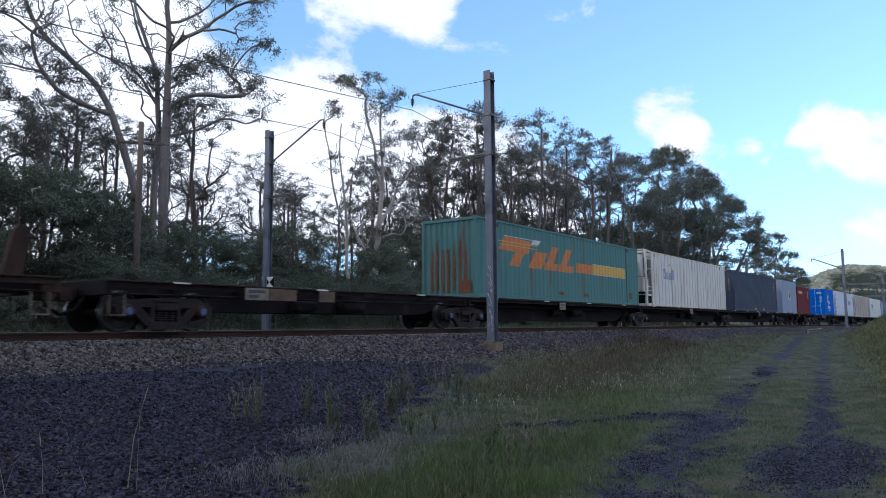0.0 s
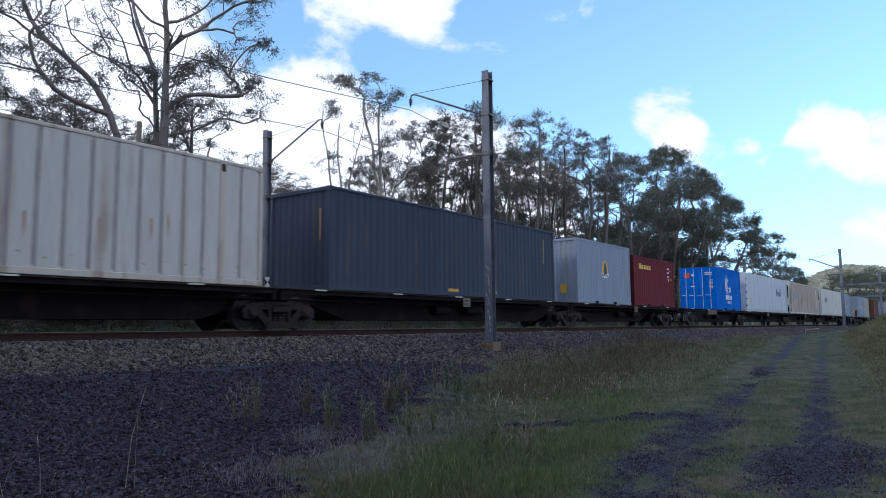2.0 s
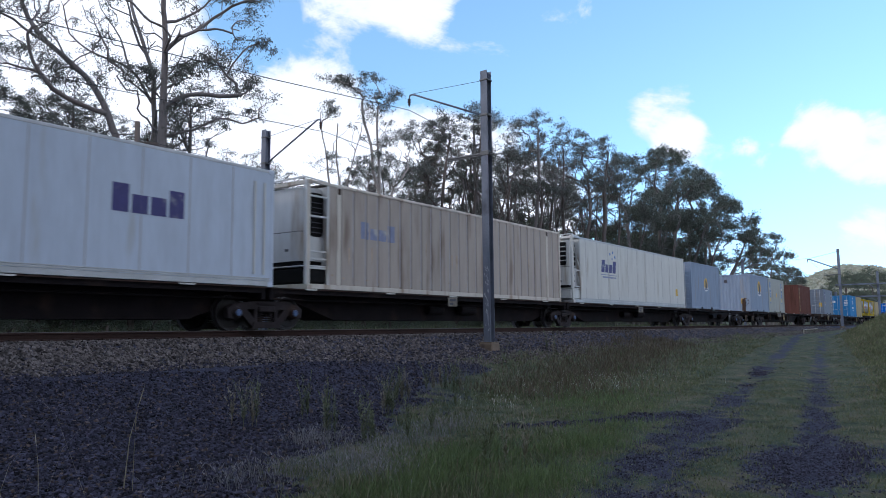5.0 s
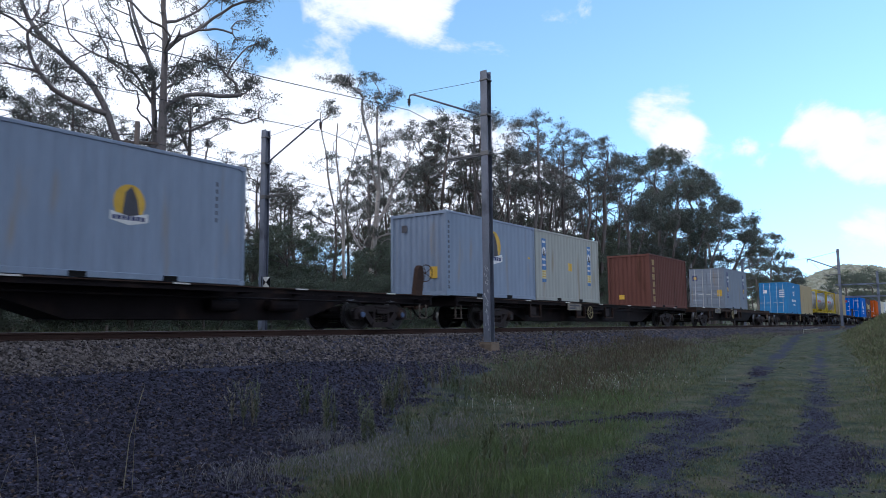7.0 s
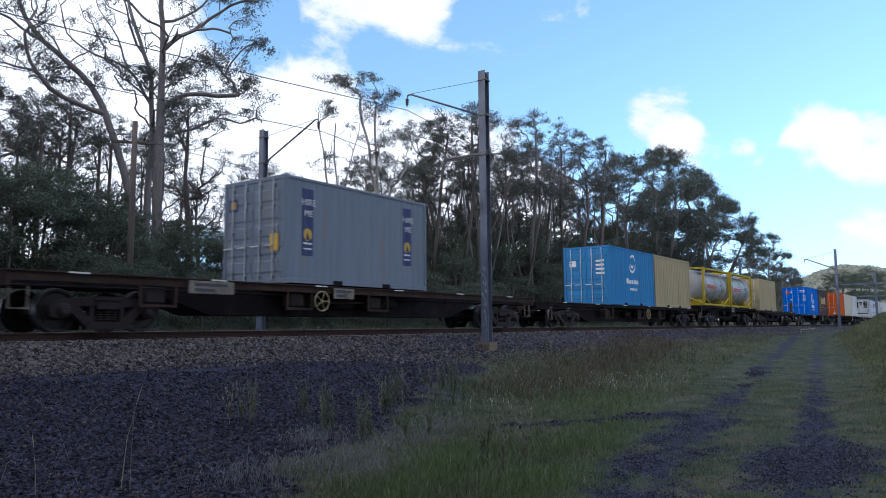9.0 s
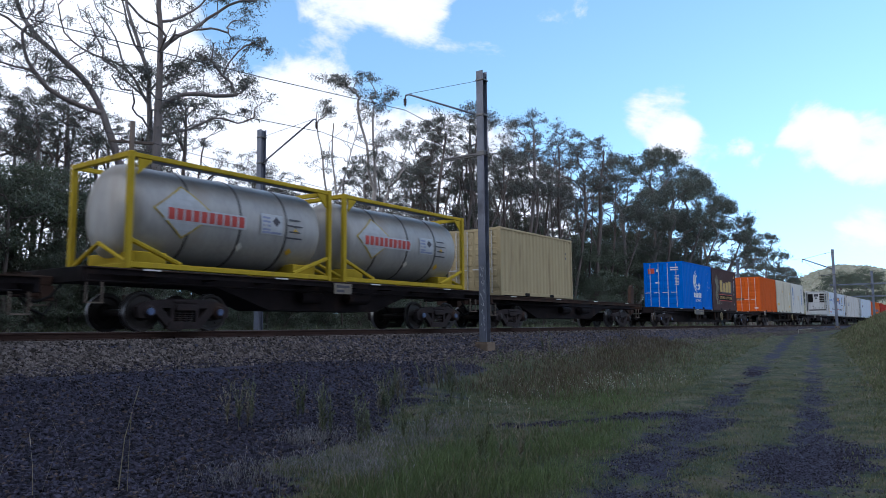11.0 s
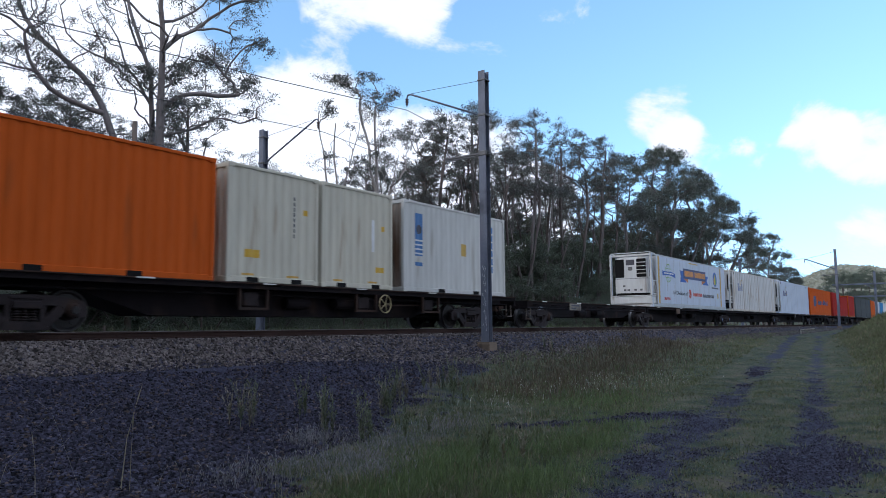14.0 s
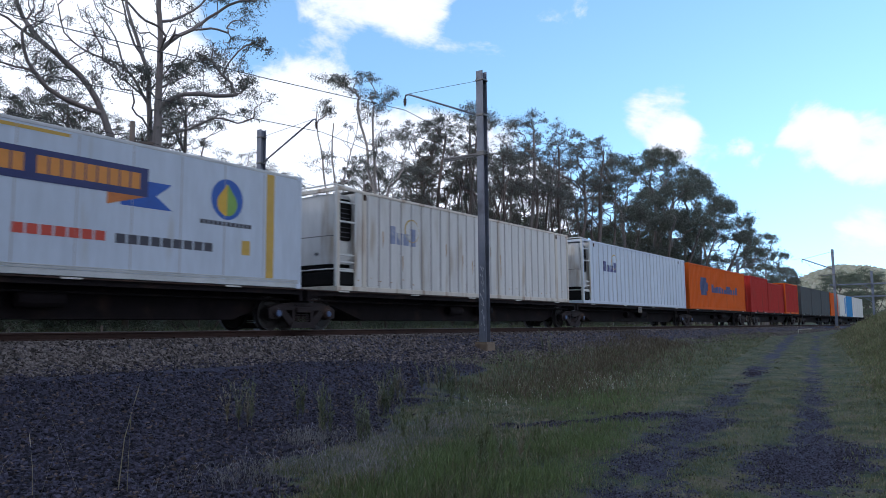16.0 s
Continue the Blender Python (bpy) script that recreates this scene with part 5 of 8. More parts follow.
def painted(polys, points, y, lift=0.004):
    """Convex outlines (along, up) laid on a corrugated sheet."""
    made, at = Build(), {}

    def point(p):
        k = tuple(round(q, 4) for q in p)
        if k not in at:
            at[k] = len(made.v)
            made.v.append(tuple(p))
        return at[k]
    for poly in polys:
        for (a, da), (b, db) in zip(points, points[1:]):
            c = clip_span(poly, a, b)
            if c and b - a > 1e-6:
                vs = [(u, y + da + (db - da) * (u - a) / (b - a) - lift, z) for u, z in c]
                ids = []
                for p in vs:
                    i = point(p)
                    if i not in ids:
                        ids.append(i)
                if len(ids) > 2:
                    made.f.append(tuple(ids))
    return made


def rect(x0, x1, z0, z1, slant=0.0):
    return [(x0, z0), (x1, z0), (x1 + slant, z1), (x0 + slant, z1)]


def disc(cx, cz, rx, rz, n=20, a0=0, a1=360):
    return [(cx + rx * math.cos(radians(a0 + (a1 - a0) * i / n)), cz + rz * math.sin(radians(a0 + (a1 - a0) * i / n))) for i in range(n)]


def arc_band(cx, cz, r0, r1, a0, a1, n=10, ox=0.0):
    """A curved stroke, as quads; ox tapers it."""
    out = []
    for i in range(n):
        p, q = radians(a0 + (a1 - a0) * i / n), radians(a0 + (a1 - a0) * (i + 1) / n)
        fp, fq = math.sin(math.pi * (i + 0.3) / (n + 0.6)), math.sin(math.pi * (i + 1.3) / (n + 0.6))
        wp, wq = r0 + (r1 - r0) * max(0.15, fp), r0 + (r1 - r0) * max(0.15, fq)
        out.append([(cx + r0 * math.cos(p), cz + r0 * math.sin(p)), (cx + wp * math.cos(p), cz + wp * math.sin(p)), (cx + wq * math.cos(q), cz + wq * math.sin(q)), (cx + r0 * math.cos(q), cz + r0 * math.sin(q))])
    return [("stroke", out)]


def word_bars(x0, x1, z0, z1, count, slant=0.0, gap=0.22, shape=""):
    """A row of plain bars in place of letters. shape: a digit for each bar, its height in ninths."""
    p = (x1 - x0) / count
    out = []
    for i in range(count):
        h = (z1 - z0) * (int(shape[i % len(shape)]) / 9 if shape else 1)
        out.append(rect(x0 + i * p, x0 + (i + 1 - gap) * p, z0, z0 + h, slant * h / (z1 - z0)))
    return out


def text_mesh(words, size, name):
    cu = bpy.data.curves.new(name, "FONT")
    cu.body, cu.size, cu.extrude = words, size, 0.002
    tmp = bpy.data.objects.new(name, cu)
    me = bpy.data.meshes.new_from_object(tmp)
    bpy.data.objects.remove(tmp)
    return me


def lettering(words, size, mat, parent, at, label="", wide=1.0):
    """Words in the built-in font, each letter a part, centred on a place; wide stretches the face."""
    ends = []
    for k in range(len(words)):
        gap = 0.30 * size * (len(words[:k + 1]) - len(words[:k + 1].rstrip()))
        ends.append(max(v.co.x for v in text_mesh(words[:k + 1].rstrip(), size, "letter").vertices) + gap)
    for k, ch in enumerate(words):
        if ch == " ":
            continue
        me = text_mesh(ch, size, "letter")
        me.materials.clear()
        me.materials.append(mat)
        right = max(v.co.x for v in me.vertices)
        me.transform(Matrix.Diagonal((wide, 1, 1, 1)))
        part("letter", me, None, parent, label, at=at @ Matrix.Translation(((ends[k] - right - ends[-1] / 2) * wide, 0, 0)))


def casting(mat):
    key = ("casting", mat.name)
    if key not in CACHE:
        me = Build().box(-0.09, 0.09, -0.082, 0.082, -0.06, 0.06, 0.01).mesh("corner_casting")
        me.materials.append(mat)
        CACHE[key] = me
    return CACHE[key]


CACHE = {}


def container(q, length, height, mat, label, doors=False, pitch=0.278, style="corrugated", base=2.63, category="container", frame_mat=None, rail_mat=None, near_end="plain", group="containers on the train"):
    """A shipping container; its origin is the near, leading lower corner, x runs along the train."""
    box = thing("shipping_container", label, category, group)
    fm = frame_mat or mat
    rm = rail_mat or fm
    L, H = length, height
    xs = 0.80 if near_end == "open" else 0.10
    if style == "corrugated":
        pts = profile_points(L, pitch, 0.024 if mat in DEEP else 0.009 if mat in SHALLOW else 0.013, 0.10, L - 0.10)
    elif style == "ribbed":
        pts = ribbed_points(0.52, 0.030, xs, L - 0.10)
    else:
        pts = [(xs, 0.0), (L - 0.10, 0.0)]
    y_in = 0.022 if style != "smooth" else 0.012
    part("side_panel", sheet(pts, 0.13, H - 0.08, y_in), mat, box)
    part("side_panel", sheet(pts, 0.13, H - 0.08, W - y_in, -1), mat, box)
    # grey strips on the channel floors put groove shade and dirt into colour
    if style == "ribbed":
        n = max(1, round((L - 0.1 - xs) / 0.52))
        p = (L - 0.1 - xs) / n
        for i in range(n - 1):
            a = xs + (i + 1) * p
            part("channel_shade", Build().box(a - 0.083, a - 0.022, y_in + 0.020, y_in + 0.029, 0.2, H - 0.14), SEAM, box)
    if style == "smooth":
        rm = ALU
        for i in range(1, 12):
            part("panel_seam", Build().box(0.10 + (L - 0.2) * i / 12 - 0.012, 0.10 + (L - 0.2) * i / 12 + 0.010, y_in - 0.004, y_in - 0.001, 0.16, H - 0.1), SEAM, box)
        part("side_ledge", Build().box(xs + 0.02, L - 0.12, -0.004, 0.012, 0.20, 0.225, 0.003), ALU, box, "pressed aluminium ledge above the bottom rail")
        part("kick_strip", Build().box(xs + 0.02, L - 0.12, 0.001, 0.010, 0.155, 0.195), ALU, box)
    roof = sheet(profile_points(W, 0.21, 0.02, 0.05, L - 0.05) if style == "corrugated" else [(xs - 0.05, 0), (L - 0.05, 0)], 0.06, W - 0.06, 0)
    roof.v = [(x, z, H - 0.02 - y) for x, y, z in roof.v]
    part("roof_panel", roof, mat, box)
    part("floor_panel", Build().box(0.1, L - 0.1, 0.05, W - 0.05, 0.10, 0.14), STEEL_DARK, box)
    for y0, y1 in ((0.0, 0.09), (W - 0.09, W)):
        part("top_rail", Build().box(0.12, L - 0.12, y0 + 0.006, y1 - 0.006, H - 0.085, H - 0.005, 0.01), rm, box)
        part("bottom_rail", Build().box(0.12, L - 0.12, y0 + 0.006, y1 - 0.006, 0.015, 0.15, 0.01), rm, box)
    for xx in (0.0, L - 0.11):
        part("end_header", Build().box(xx + 0.005, xx + 0.10, 0.12, W - 0.12, H - 0.12, H - 0.01, 0.01), rm, box)
        part("end_sill", Build().box(xx + 0.005, xx + 0.10, 0.12, W - 0.12, 0.01, 0.15, 0.01), rm, box)
        for y0 in (0.0, W - 0.12):
            part("corner_post", Build().box(xx, xx + 0.11, y0 + 0.004, y0 + 0.116, 0.11, H - 0.11, 0.012), fm, box)
    if L > 14 and style != "smooth":
        for xx in ((L - 12.19) / 2, (L + 12.19) / 2):
            if xx > xs + 0.2:
                post = part("stacking_post", Build().box(xx - 0.09, xx + 0.09, -0.001, 0.05, 0.13, H - 0.06, 0.01), fm, box, "upright stacking post in the side")
                part("lift_pocket", soft_panel(xx - 0.06, xx + 0.06, H - 0.28, H - 0.10, 0.03, -0.006, 0.02, axis=1), STEEL_RUST, post)
    cs = casting(fm)
    for x in (0.089, L - 0.089):
        for y in (0.080, W - 0.080):
            for z in (0.058, H - 0.058):
                part("corner_casting", cs, None, box, at=(x, y, z))
    # ends: the leading end is at x = 0
    if not doors and near_end == "plain":
        ep = profile_points(W, 0.25, 0.045, 0.11, W - 0.11)
        e = sheet(ep, 0.14, H - 0.11, 0.03)
        e.v = [(y, x, z) for x, y, z in e.v]
        part("end_panel", e, mat, box)
    e = sheet(profile_points(W, 0.25, 0.045, 0.11, W - 0.11), 0.14, H - 0.11, 0)
    e.v = [(L - 0.03 - y, x, z) for x, y, z in e.v]
    part("end_panel", e, mat, box)
    if doors:
        for k, (y0, y1) in enumerate(((0.125, W / 2 - 0.008), (W / 2 + 0.008, W - 0.125))):
            d = Build().box(0.02, 0.055, y0, y1, 0.15, H - 0.125, 0.006)
            step = (H - 0.5) / 5
            for i in range(5):
                z0 = 0.26 + i * step
                d.prism([(0.02, z0 + 0.02), (0.02, z0 + step - 0.1), (0.001, z0 + step - 0.15), (0.001, z0 + 0.07)], 1, y0 + 0.08, y1 - 0.08)
            # the prism's outline is (x, z)
            leaf = part("door", d, mat, box, "steel door leaf with pressed panels")
            for j, yy in enumerate((y0 + 0.26, y1 - 0.30)):
                rod = Build().rod((-0.03, yy, 0.10), (-0.03, yy, H - 0.10), 0.02, 8)
                part("lock_rod", rod, ZINC, leaf, "upright locking rod")
                key = ("keeper", fm.name)
                if key not in CACHE:
                    CACHE[key] = Build().box(-0.045, 0.02, -0.045, 0.045, -0.03, 0.03, 0.006).mesh("rod_keeper")
                    CACHE[key].materials.append(fm)
                for zz in (0.18, 0.8, 1.4, H - 0.8, H - 0.25):
                    part("rod_keeper", CACHE[key], None, leaf, at=(0, yy, zz))
                part("door_handle", Build().box(-0.06, -0.04, yy - 0.03, yy + 0.34, 0.98, 1.02, 0.005), ZINC, leaf)
            for zz in (0.35, 1.0, 1.7, H - 0.45):
                yh = 0.115 if k == 0 else W - 0.115
                part("hinge", Build().box(-0.012, 0.03, yh - 0.05, yh + 0.05, zz - 0.06, zz + 0.06, 0.006), fm, leaf)
    # fork pockets in the bottom rail: black blocks stand for their shaded insides
    if L < 7:
        for xx in (L / 2 - min(1.03, L * 0.24), L / 2 + min(1.03, L * 0.24)):
            part("fork_pocket_shade", Build().box(xx - 0.18, xx + 0.18, 0.001, 0.05, 0.02, 0.135), BLACK, box, "fork pocket, a black block for its shaded inside")
    TRAIN.append((box, q, FACE, base))
    return box, pts, y_in


def decal(name, polys, mat, c, label="", lift=0.004):
    box, pts, y = c
    for poly in polys:
        pieces = poly[1] if poly[0] == "stroke" else [poly]
        part(name, painted(pieces, pts, y, lift), mat, box, label, fix=False)


def end_mark(name, y0, y1, z0, z1, mat, c, x=-0.005, label=""):
    return part(name, Build().box(x - 0.003, x, y0, y1, z0, z1), mat, c[0], label)


def id_column(c, L, H, mat, rows=10, x=None):
    """The upright column of code characters near the trailing end, as bars."""
    x = L - 0.62 if x is None else x
    polys = []
    for i in range(rows):
        z = H - 0.45 - i * 0.12
        polys.append(rect(x, x + 0.045, z - 0.08, z))
    decal("code_mark", polys, mat, c)


def reefer_unit(c, H, dark=False):
    """The cooling machine in the leading end of an insulated container, inside an open frame. dark: the curved cover with a side grille and a dark tank."""
    box = c[0]
    white = REEFER_WHITE
    part("end_wall", Build().box(0.80, 0.84, 0.1, W - 0.1, 0.12, H - 0.1), white, box)
    x0 = 0.10 if dark else -0.02
    y0, y1 = 0.26, W - 0.26
    body = Build().prism(rounded_plan(x0, 0.8, y0, y1, 0.32), 2, 1.60, H - 0.24)
    body.prism(rounded_plan(x0 + 0.07, 0.8, y0 + 0.07, y1 - 0.07, 0.30), 2, H - 0.24, H - 0.15)
    body.prism(rounded_plan(x0 - 0.03, 0.8, y0 - 0.03, y1 + 0.03, 0.32), 2, 0.78, 1.57)
    body.prism(rounded_plan(x0 + 0.01, 0.8, y0 + 0.01, y1 - 0.01, 0.32), 2, 1.57, 1.60)
    unit = part("cooling_unit", body, white, box, "white cooling unit with rounded corners and black grilles")
    part("panel_line", Build().prism(rounded_plan(x0 - 0.004, 0.79, y0 - 0.004, y1 + 0.004, 0.32), 2, 1.575, 1.597), GALV_DARK, unit)
    # a solid black block stands for the shade below the unit
    part("underside_shade", Build().prism(rounded_plan(x0 + 0.03, 0.8, y0 + 0.03, y1 - 0.03, 0.3), 2, 0.66, 0.78), BLACK, unit, "black block for the shade under the unit")
    if dark:
        g = part("side_grille", soft_panel(x0 + 0.18, 0.78, 1.45, H - 0.30, 0.12, y0 - 0.045, y0 - 0.004, axis=1), BLACK, unit, "black side grille with rounded corners")
        for i in range(7):
            z = 1.55 + i * (H - 2.0) / 7
            part("louvre", Build().box(x0 + 0.24, 0.72, y0 - 0.058, y0 - 0.045, z, z + 0.025), LABEL_DARK, g)
        part("latch", Build().box(x0 - 0.05, x0 - 0.03, 0.8, 0.95, 1.05, 1.12, 0.01), GALV_DARK, unit)
    else:
        for g0, g1 in ((0.34, 0.86), (1.58, W - 0.34)):
            part("grille", soft_panel(g0, g1, 1.66, H - 0.28, 0.05, x0 - 0.02, x0 + 0.08), BLACK, unit, "black louvred grille")
        part("side_grille", soft_panel(x0 + 0.34, 0.74, 1.66, H - 0.34, 0.06, y0 - 0.02, y0 + 0.01, axis=1), BLACK, unit, "black side grille")
        for i in range(1, 5):
            z = 1.66 + i * (H - 1.94) / 5
            part("louvre", Build().box(x0 - 0.05, x0 - 0.015, 0.32, 0.88, z - 0.025, z + 0.02, 0.008), white, unit, "white grille slat")
            part("louvre", Build().box(x0 + 0.32, 0.76, y0 - 0.05, y0 - 0.015, z - 0.025, z + 0.02, 0.008), white, unit)
        part("window", soft_panel(0.98, 1.46, H - 0.62, H - 0.32, 0.03, x0 - 0.012, x0 + 0.01), LABEL_DARK, unit, "dark inspection window")
        part("badge", soft_panel(1.10, 1.34, H - 0.92, H - 0.72, 0.03, x0 - 0.012, x0 + 0.01), GALV_DARK, unit)
        for yy, zz in ((0.62, 0.95), (0.95, 0.95), (1.35, 0.95), (1.55, 0.95), (1.6, 1.18)):
            part("control_box", Build().box(x0 - 0.05, x0 - 0.02, yy - 0.08, yy + 0.06, zz - 0.05, zz + 0.05, 0.008), GALV_DARK, unit)
        for zz in (0.98, 1.2):
            part("control_box", Build().box(x0 + 0.36, x0 + 0.58, y0 - 0.05, y0 - 0.025, zz - 0.05, zz + 0.06, 0.008), BLACK, unit)
    part("fuel_tank", Build().box(x0 - 0.05, 0.78, 0.06, W - 0.06, 0.16, 0.60, 0.05), BLACK if dark else white, box, "dark tank below the cooling unit" if dark else "white tank below the cooling unit")
    part("tank_rail", Build().box(x0 - 0.07, 0.8, 0.04, W - 0.04, 0.61, 0.65, 0.008), white, box)
    for yy in (0.06, W - 0.06):
        part("guard_post", Build().box(-0.04, 0.04, yy - 0.045, yy + 0.045, 0.13, H - 0.02, 0.008), white, box)
    rungs = (0.55, 0.80, 1.0, 1.95, 2.5) if dark else (0.70, 1.42)
    for zz in rungs:
        part("side_bar", Build().box(0.04, 0.8, 0.02, 0.06, zz, zz + 0.05, 0.004), white, box)
    if not dark:
        for a, d in (((0.02, 0.05, 0.72), (0.40, 0.05, 1.44)), ((0.78, 0.05, 0.72), (0.40, 0.05, 1.44)), ((0.02, 0.05, H - 0.15), (0.78, 0.05, 1.48))):
            part("side_brace", Build().tube([a, d], [0.024, 0.024], 6), white, box)
    part("frame_post", Build().box(0.72, 0.82, 0.006, 0.05, 0.13, H - 0.08, 0.006), white, box)
    part("guard_rail", Build().rod((-0.02, 0.08, H + 0.06), (-0.02, W - 0.08, H + 0.06), 0.026, 6), white, box)
    for yy in (0.08, W - 0.08):
        part("guard_stay", Build().tube([(0.8, yy, H + 0.02), (-0.02, yy, H + 0.06), (-0.02, yy, H - 0.1)], [0.02] * 3, 6), white, box)


def bars_logo(c, x0, x1, z, h, mat, n, name="wordmark", slant=0.0, label="", shape=""):
    decal(name, word_bars(x0, x1, z, z + h, n, slant, 0.16, shape), mat, c, label)


def tank_container(q, base, label):
    yellow = TANK_YELLOW
    L, H = 6.058, 2.52
    t = thing("tank_container", label, "tank", "tank containers on the train")
    prof = [(0.0, 0.12), (0.45, 0.14), (0.80, 0.19), (1.00, 0.28), (1.08, 0.38), (1.10, 0.50), (1.10, 5.56), (1.08, 5.68), (1.00, 5.78), (0.8, 5.87), (0.45, 5.92), (0.0, 5.94)]
    vessel = part("vessel", Build().lathe(prof, 40, 0, (0, W / 2, H / 2 + 0.08)), TANK_STEEL, t, "dull stainless steel pressure vessel", smooth=True)
    for x in (1.6, 3.03, 4.5):
        part("band", Build().lathe([(1.105, x - 0.03), (1.118, x - 0.025), (1.118, x + 0.025), (1.105, x + 0.03)], 40, 0, (0, W / 2, H / 2 + 0.08)), TANK_BAND, vessel, smooth=False)
    for x in (0.0, L - 0.13):
        for y in (0.0, W - 0.13):
            part("corner_post", Build().box(x, x + 0.13, y, y + 0.13, 0, H, 0.015), yellow, t)
        for z in (0.0, H - 0.13):
            part("end_beam", Build().box(x + 0.01, x + 0.12, 0.13, W - 0.13, z + 0.005, z + 0.125, 0.01), yellow, t)
        part("end_brace", Build().tube([(x + 0.065, 0.15, 0.15), (x + 0.065, W / 2, 0.62)], [0.05, 0.05], 6), yellow, t)
        part("end_brace", Build().tube([(x + 0.065, W - 0.15, 0.15), (x + 0.065, W / 2, 0.62)], [0.05, 0.05], 6), yellow, t)
    for y in (0.01, W - 0.13):
        part("bottom_rail", Build().box(0.13, L - 0.13, y, y + 0.12, 0.03, 0.15, 0.01), yellow, t)
        part("top_rail", Build().box(0.13, L - 0.13, y + 0.02, y + 0.10, H - 0.12, H - 0.02, 0.01), yellow, t)
    for x0, x1 in ((0.13, 1.35), (L - 0.13, L - 1.35)):
        part("diagonal_brace", Build().tube([(x0, 0.07, 0.62), (x1, 0.07, 0.15)], [0.055, 0.055], 6), yellow, t)
        part("saddle", Build().box(min(x0, x1) + 0.2, max(x0, x1) - 0.2, 0.3, W - 0.3, 0.12, 0.42, 0.02), yellow, t)
        sx = x0 + (0.08 if x0 < 1 else -0.08)
        part("gusset", Build().prism([(sx, H - 0.14), (sx + (0.35 if x0 < 1 else -0.35), H - 0.14), (sx, H - 0.5)], 1, 0.03, 0.06), yellow, t)
    walk_way = part("walkway", Build().box(0.2, L - 0.2, 0.15, 0.62, H - 0.05, H - 0.02), GALV, t, "grey walkway grating along the top")
    for i in range(9):
        part("walkway_bar", Build().box(0.3 + i * 0.65, 0.36 + i * 0.65, 0.12, 0.65, H - 0.02, H + 0.0), GALV_DARK, walk_way)
    # placards on the shell's flank
    def plate(cx, cz, w, h, mat, name, label="", turned=False, lift=0.0):
        cyr, czr, r = W / 2, H / 2 + 0.08, 1.122 + lift
        vs, fs = [], []
        n = 8
        for i in range(n + 1):
            f = -0.5 + i / n
            hw = (0.5 - abs(f)) * 2 if turned else 1.0
            z = cz + f * h
            yy = cyr - math.sqrt(max(0.01, r * r - (z - czr) ** 2))
            vs += [(cx - w / 2 * hw, yy, z), (cx + w / 2 * hw, yy, z)]
        for i in range(n):
            fs.append((2 * i, 2 * i + 1, 2 * i + 3, 2 * i + 2))
        return part(name, Build().add(vs, fs), mat, vessel, label, fix=False)
    plate(1.45, 1.38, 1.62, 1.22, TANK_YELLOW, "emblem_border", "yellow edge of the emblem", True)
    plate(1.45, 1.38, 1.52, 1.14, PLACARD, "emblem", "white diamond emblem", True, lift=0.003)
    plate(2.05, 1.30, 2.25, 0.34, PLACARD, "emblem_band", "pale band with red bars", lift=0.005)
    for i in range(10):
        plate(1.10 + i * 0.215, 1.30, 0.165, 0.26, TANK_RED, "emblem_bar", lift=0.008)
    plate(4.00, 1.36, 0.72, 0.52, PLACARD, "hazard_placard", "pale grey hazard placard with dark marks", lift=0.004)
    plate(4.14, 1.44, 0.26, 0.26, LABEL_DARK, "placard_mark", "", True, lift=0.008)
    for i in range(4):
        plate(3.82, 1.52 - i * 0.10, 0.26, 0.05, FADED_BLUE, "placard_text", lift=0.007)
    plate(4.0, 1.15, 0.62, 0.05, FADED_BLUE, "placard_text", lift=0.007)
    for i in range(4):
        plate(4.78, 1.55 - i * 0.16, 0.40 + 0.14 * (i % 2), 0.04, LABEL_DARK, "text_bar")
    plate(4.80, 1.26, 0.16, 0.15, YELLOW, "warning_mark", "", True)
    plate(4.70, 0.72, 0.22, 0.20, YELLOW, "warning_mark", "", True)
    plate(3.1, 0.72, 0.20, 0.22, WHITE_PAINT, "hazard_mark", "small pale diamond", True)
    TRAIN.append((t, q, FACE, base))
    return t


# wagons -------------------------------------------------------------------
R_WHEEL = 0.43
AXLE = 0.90
SPINNING = {"front": [], "rear": []}


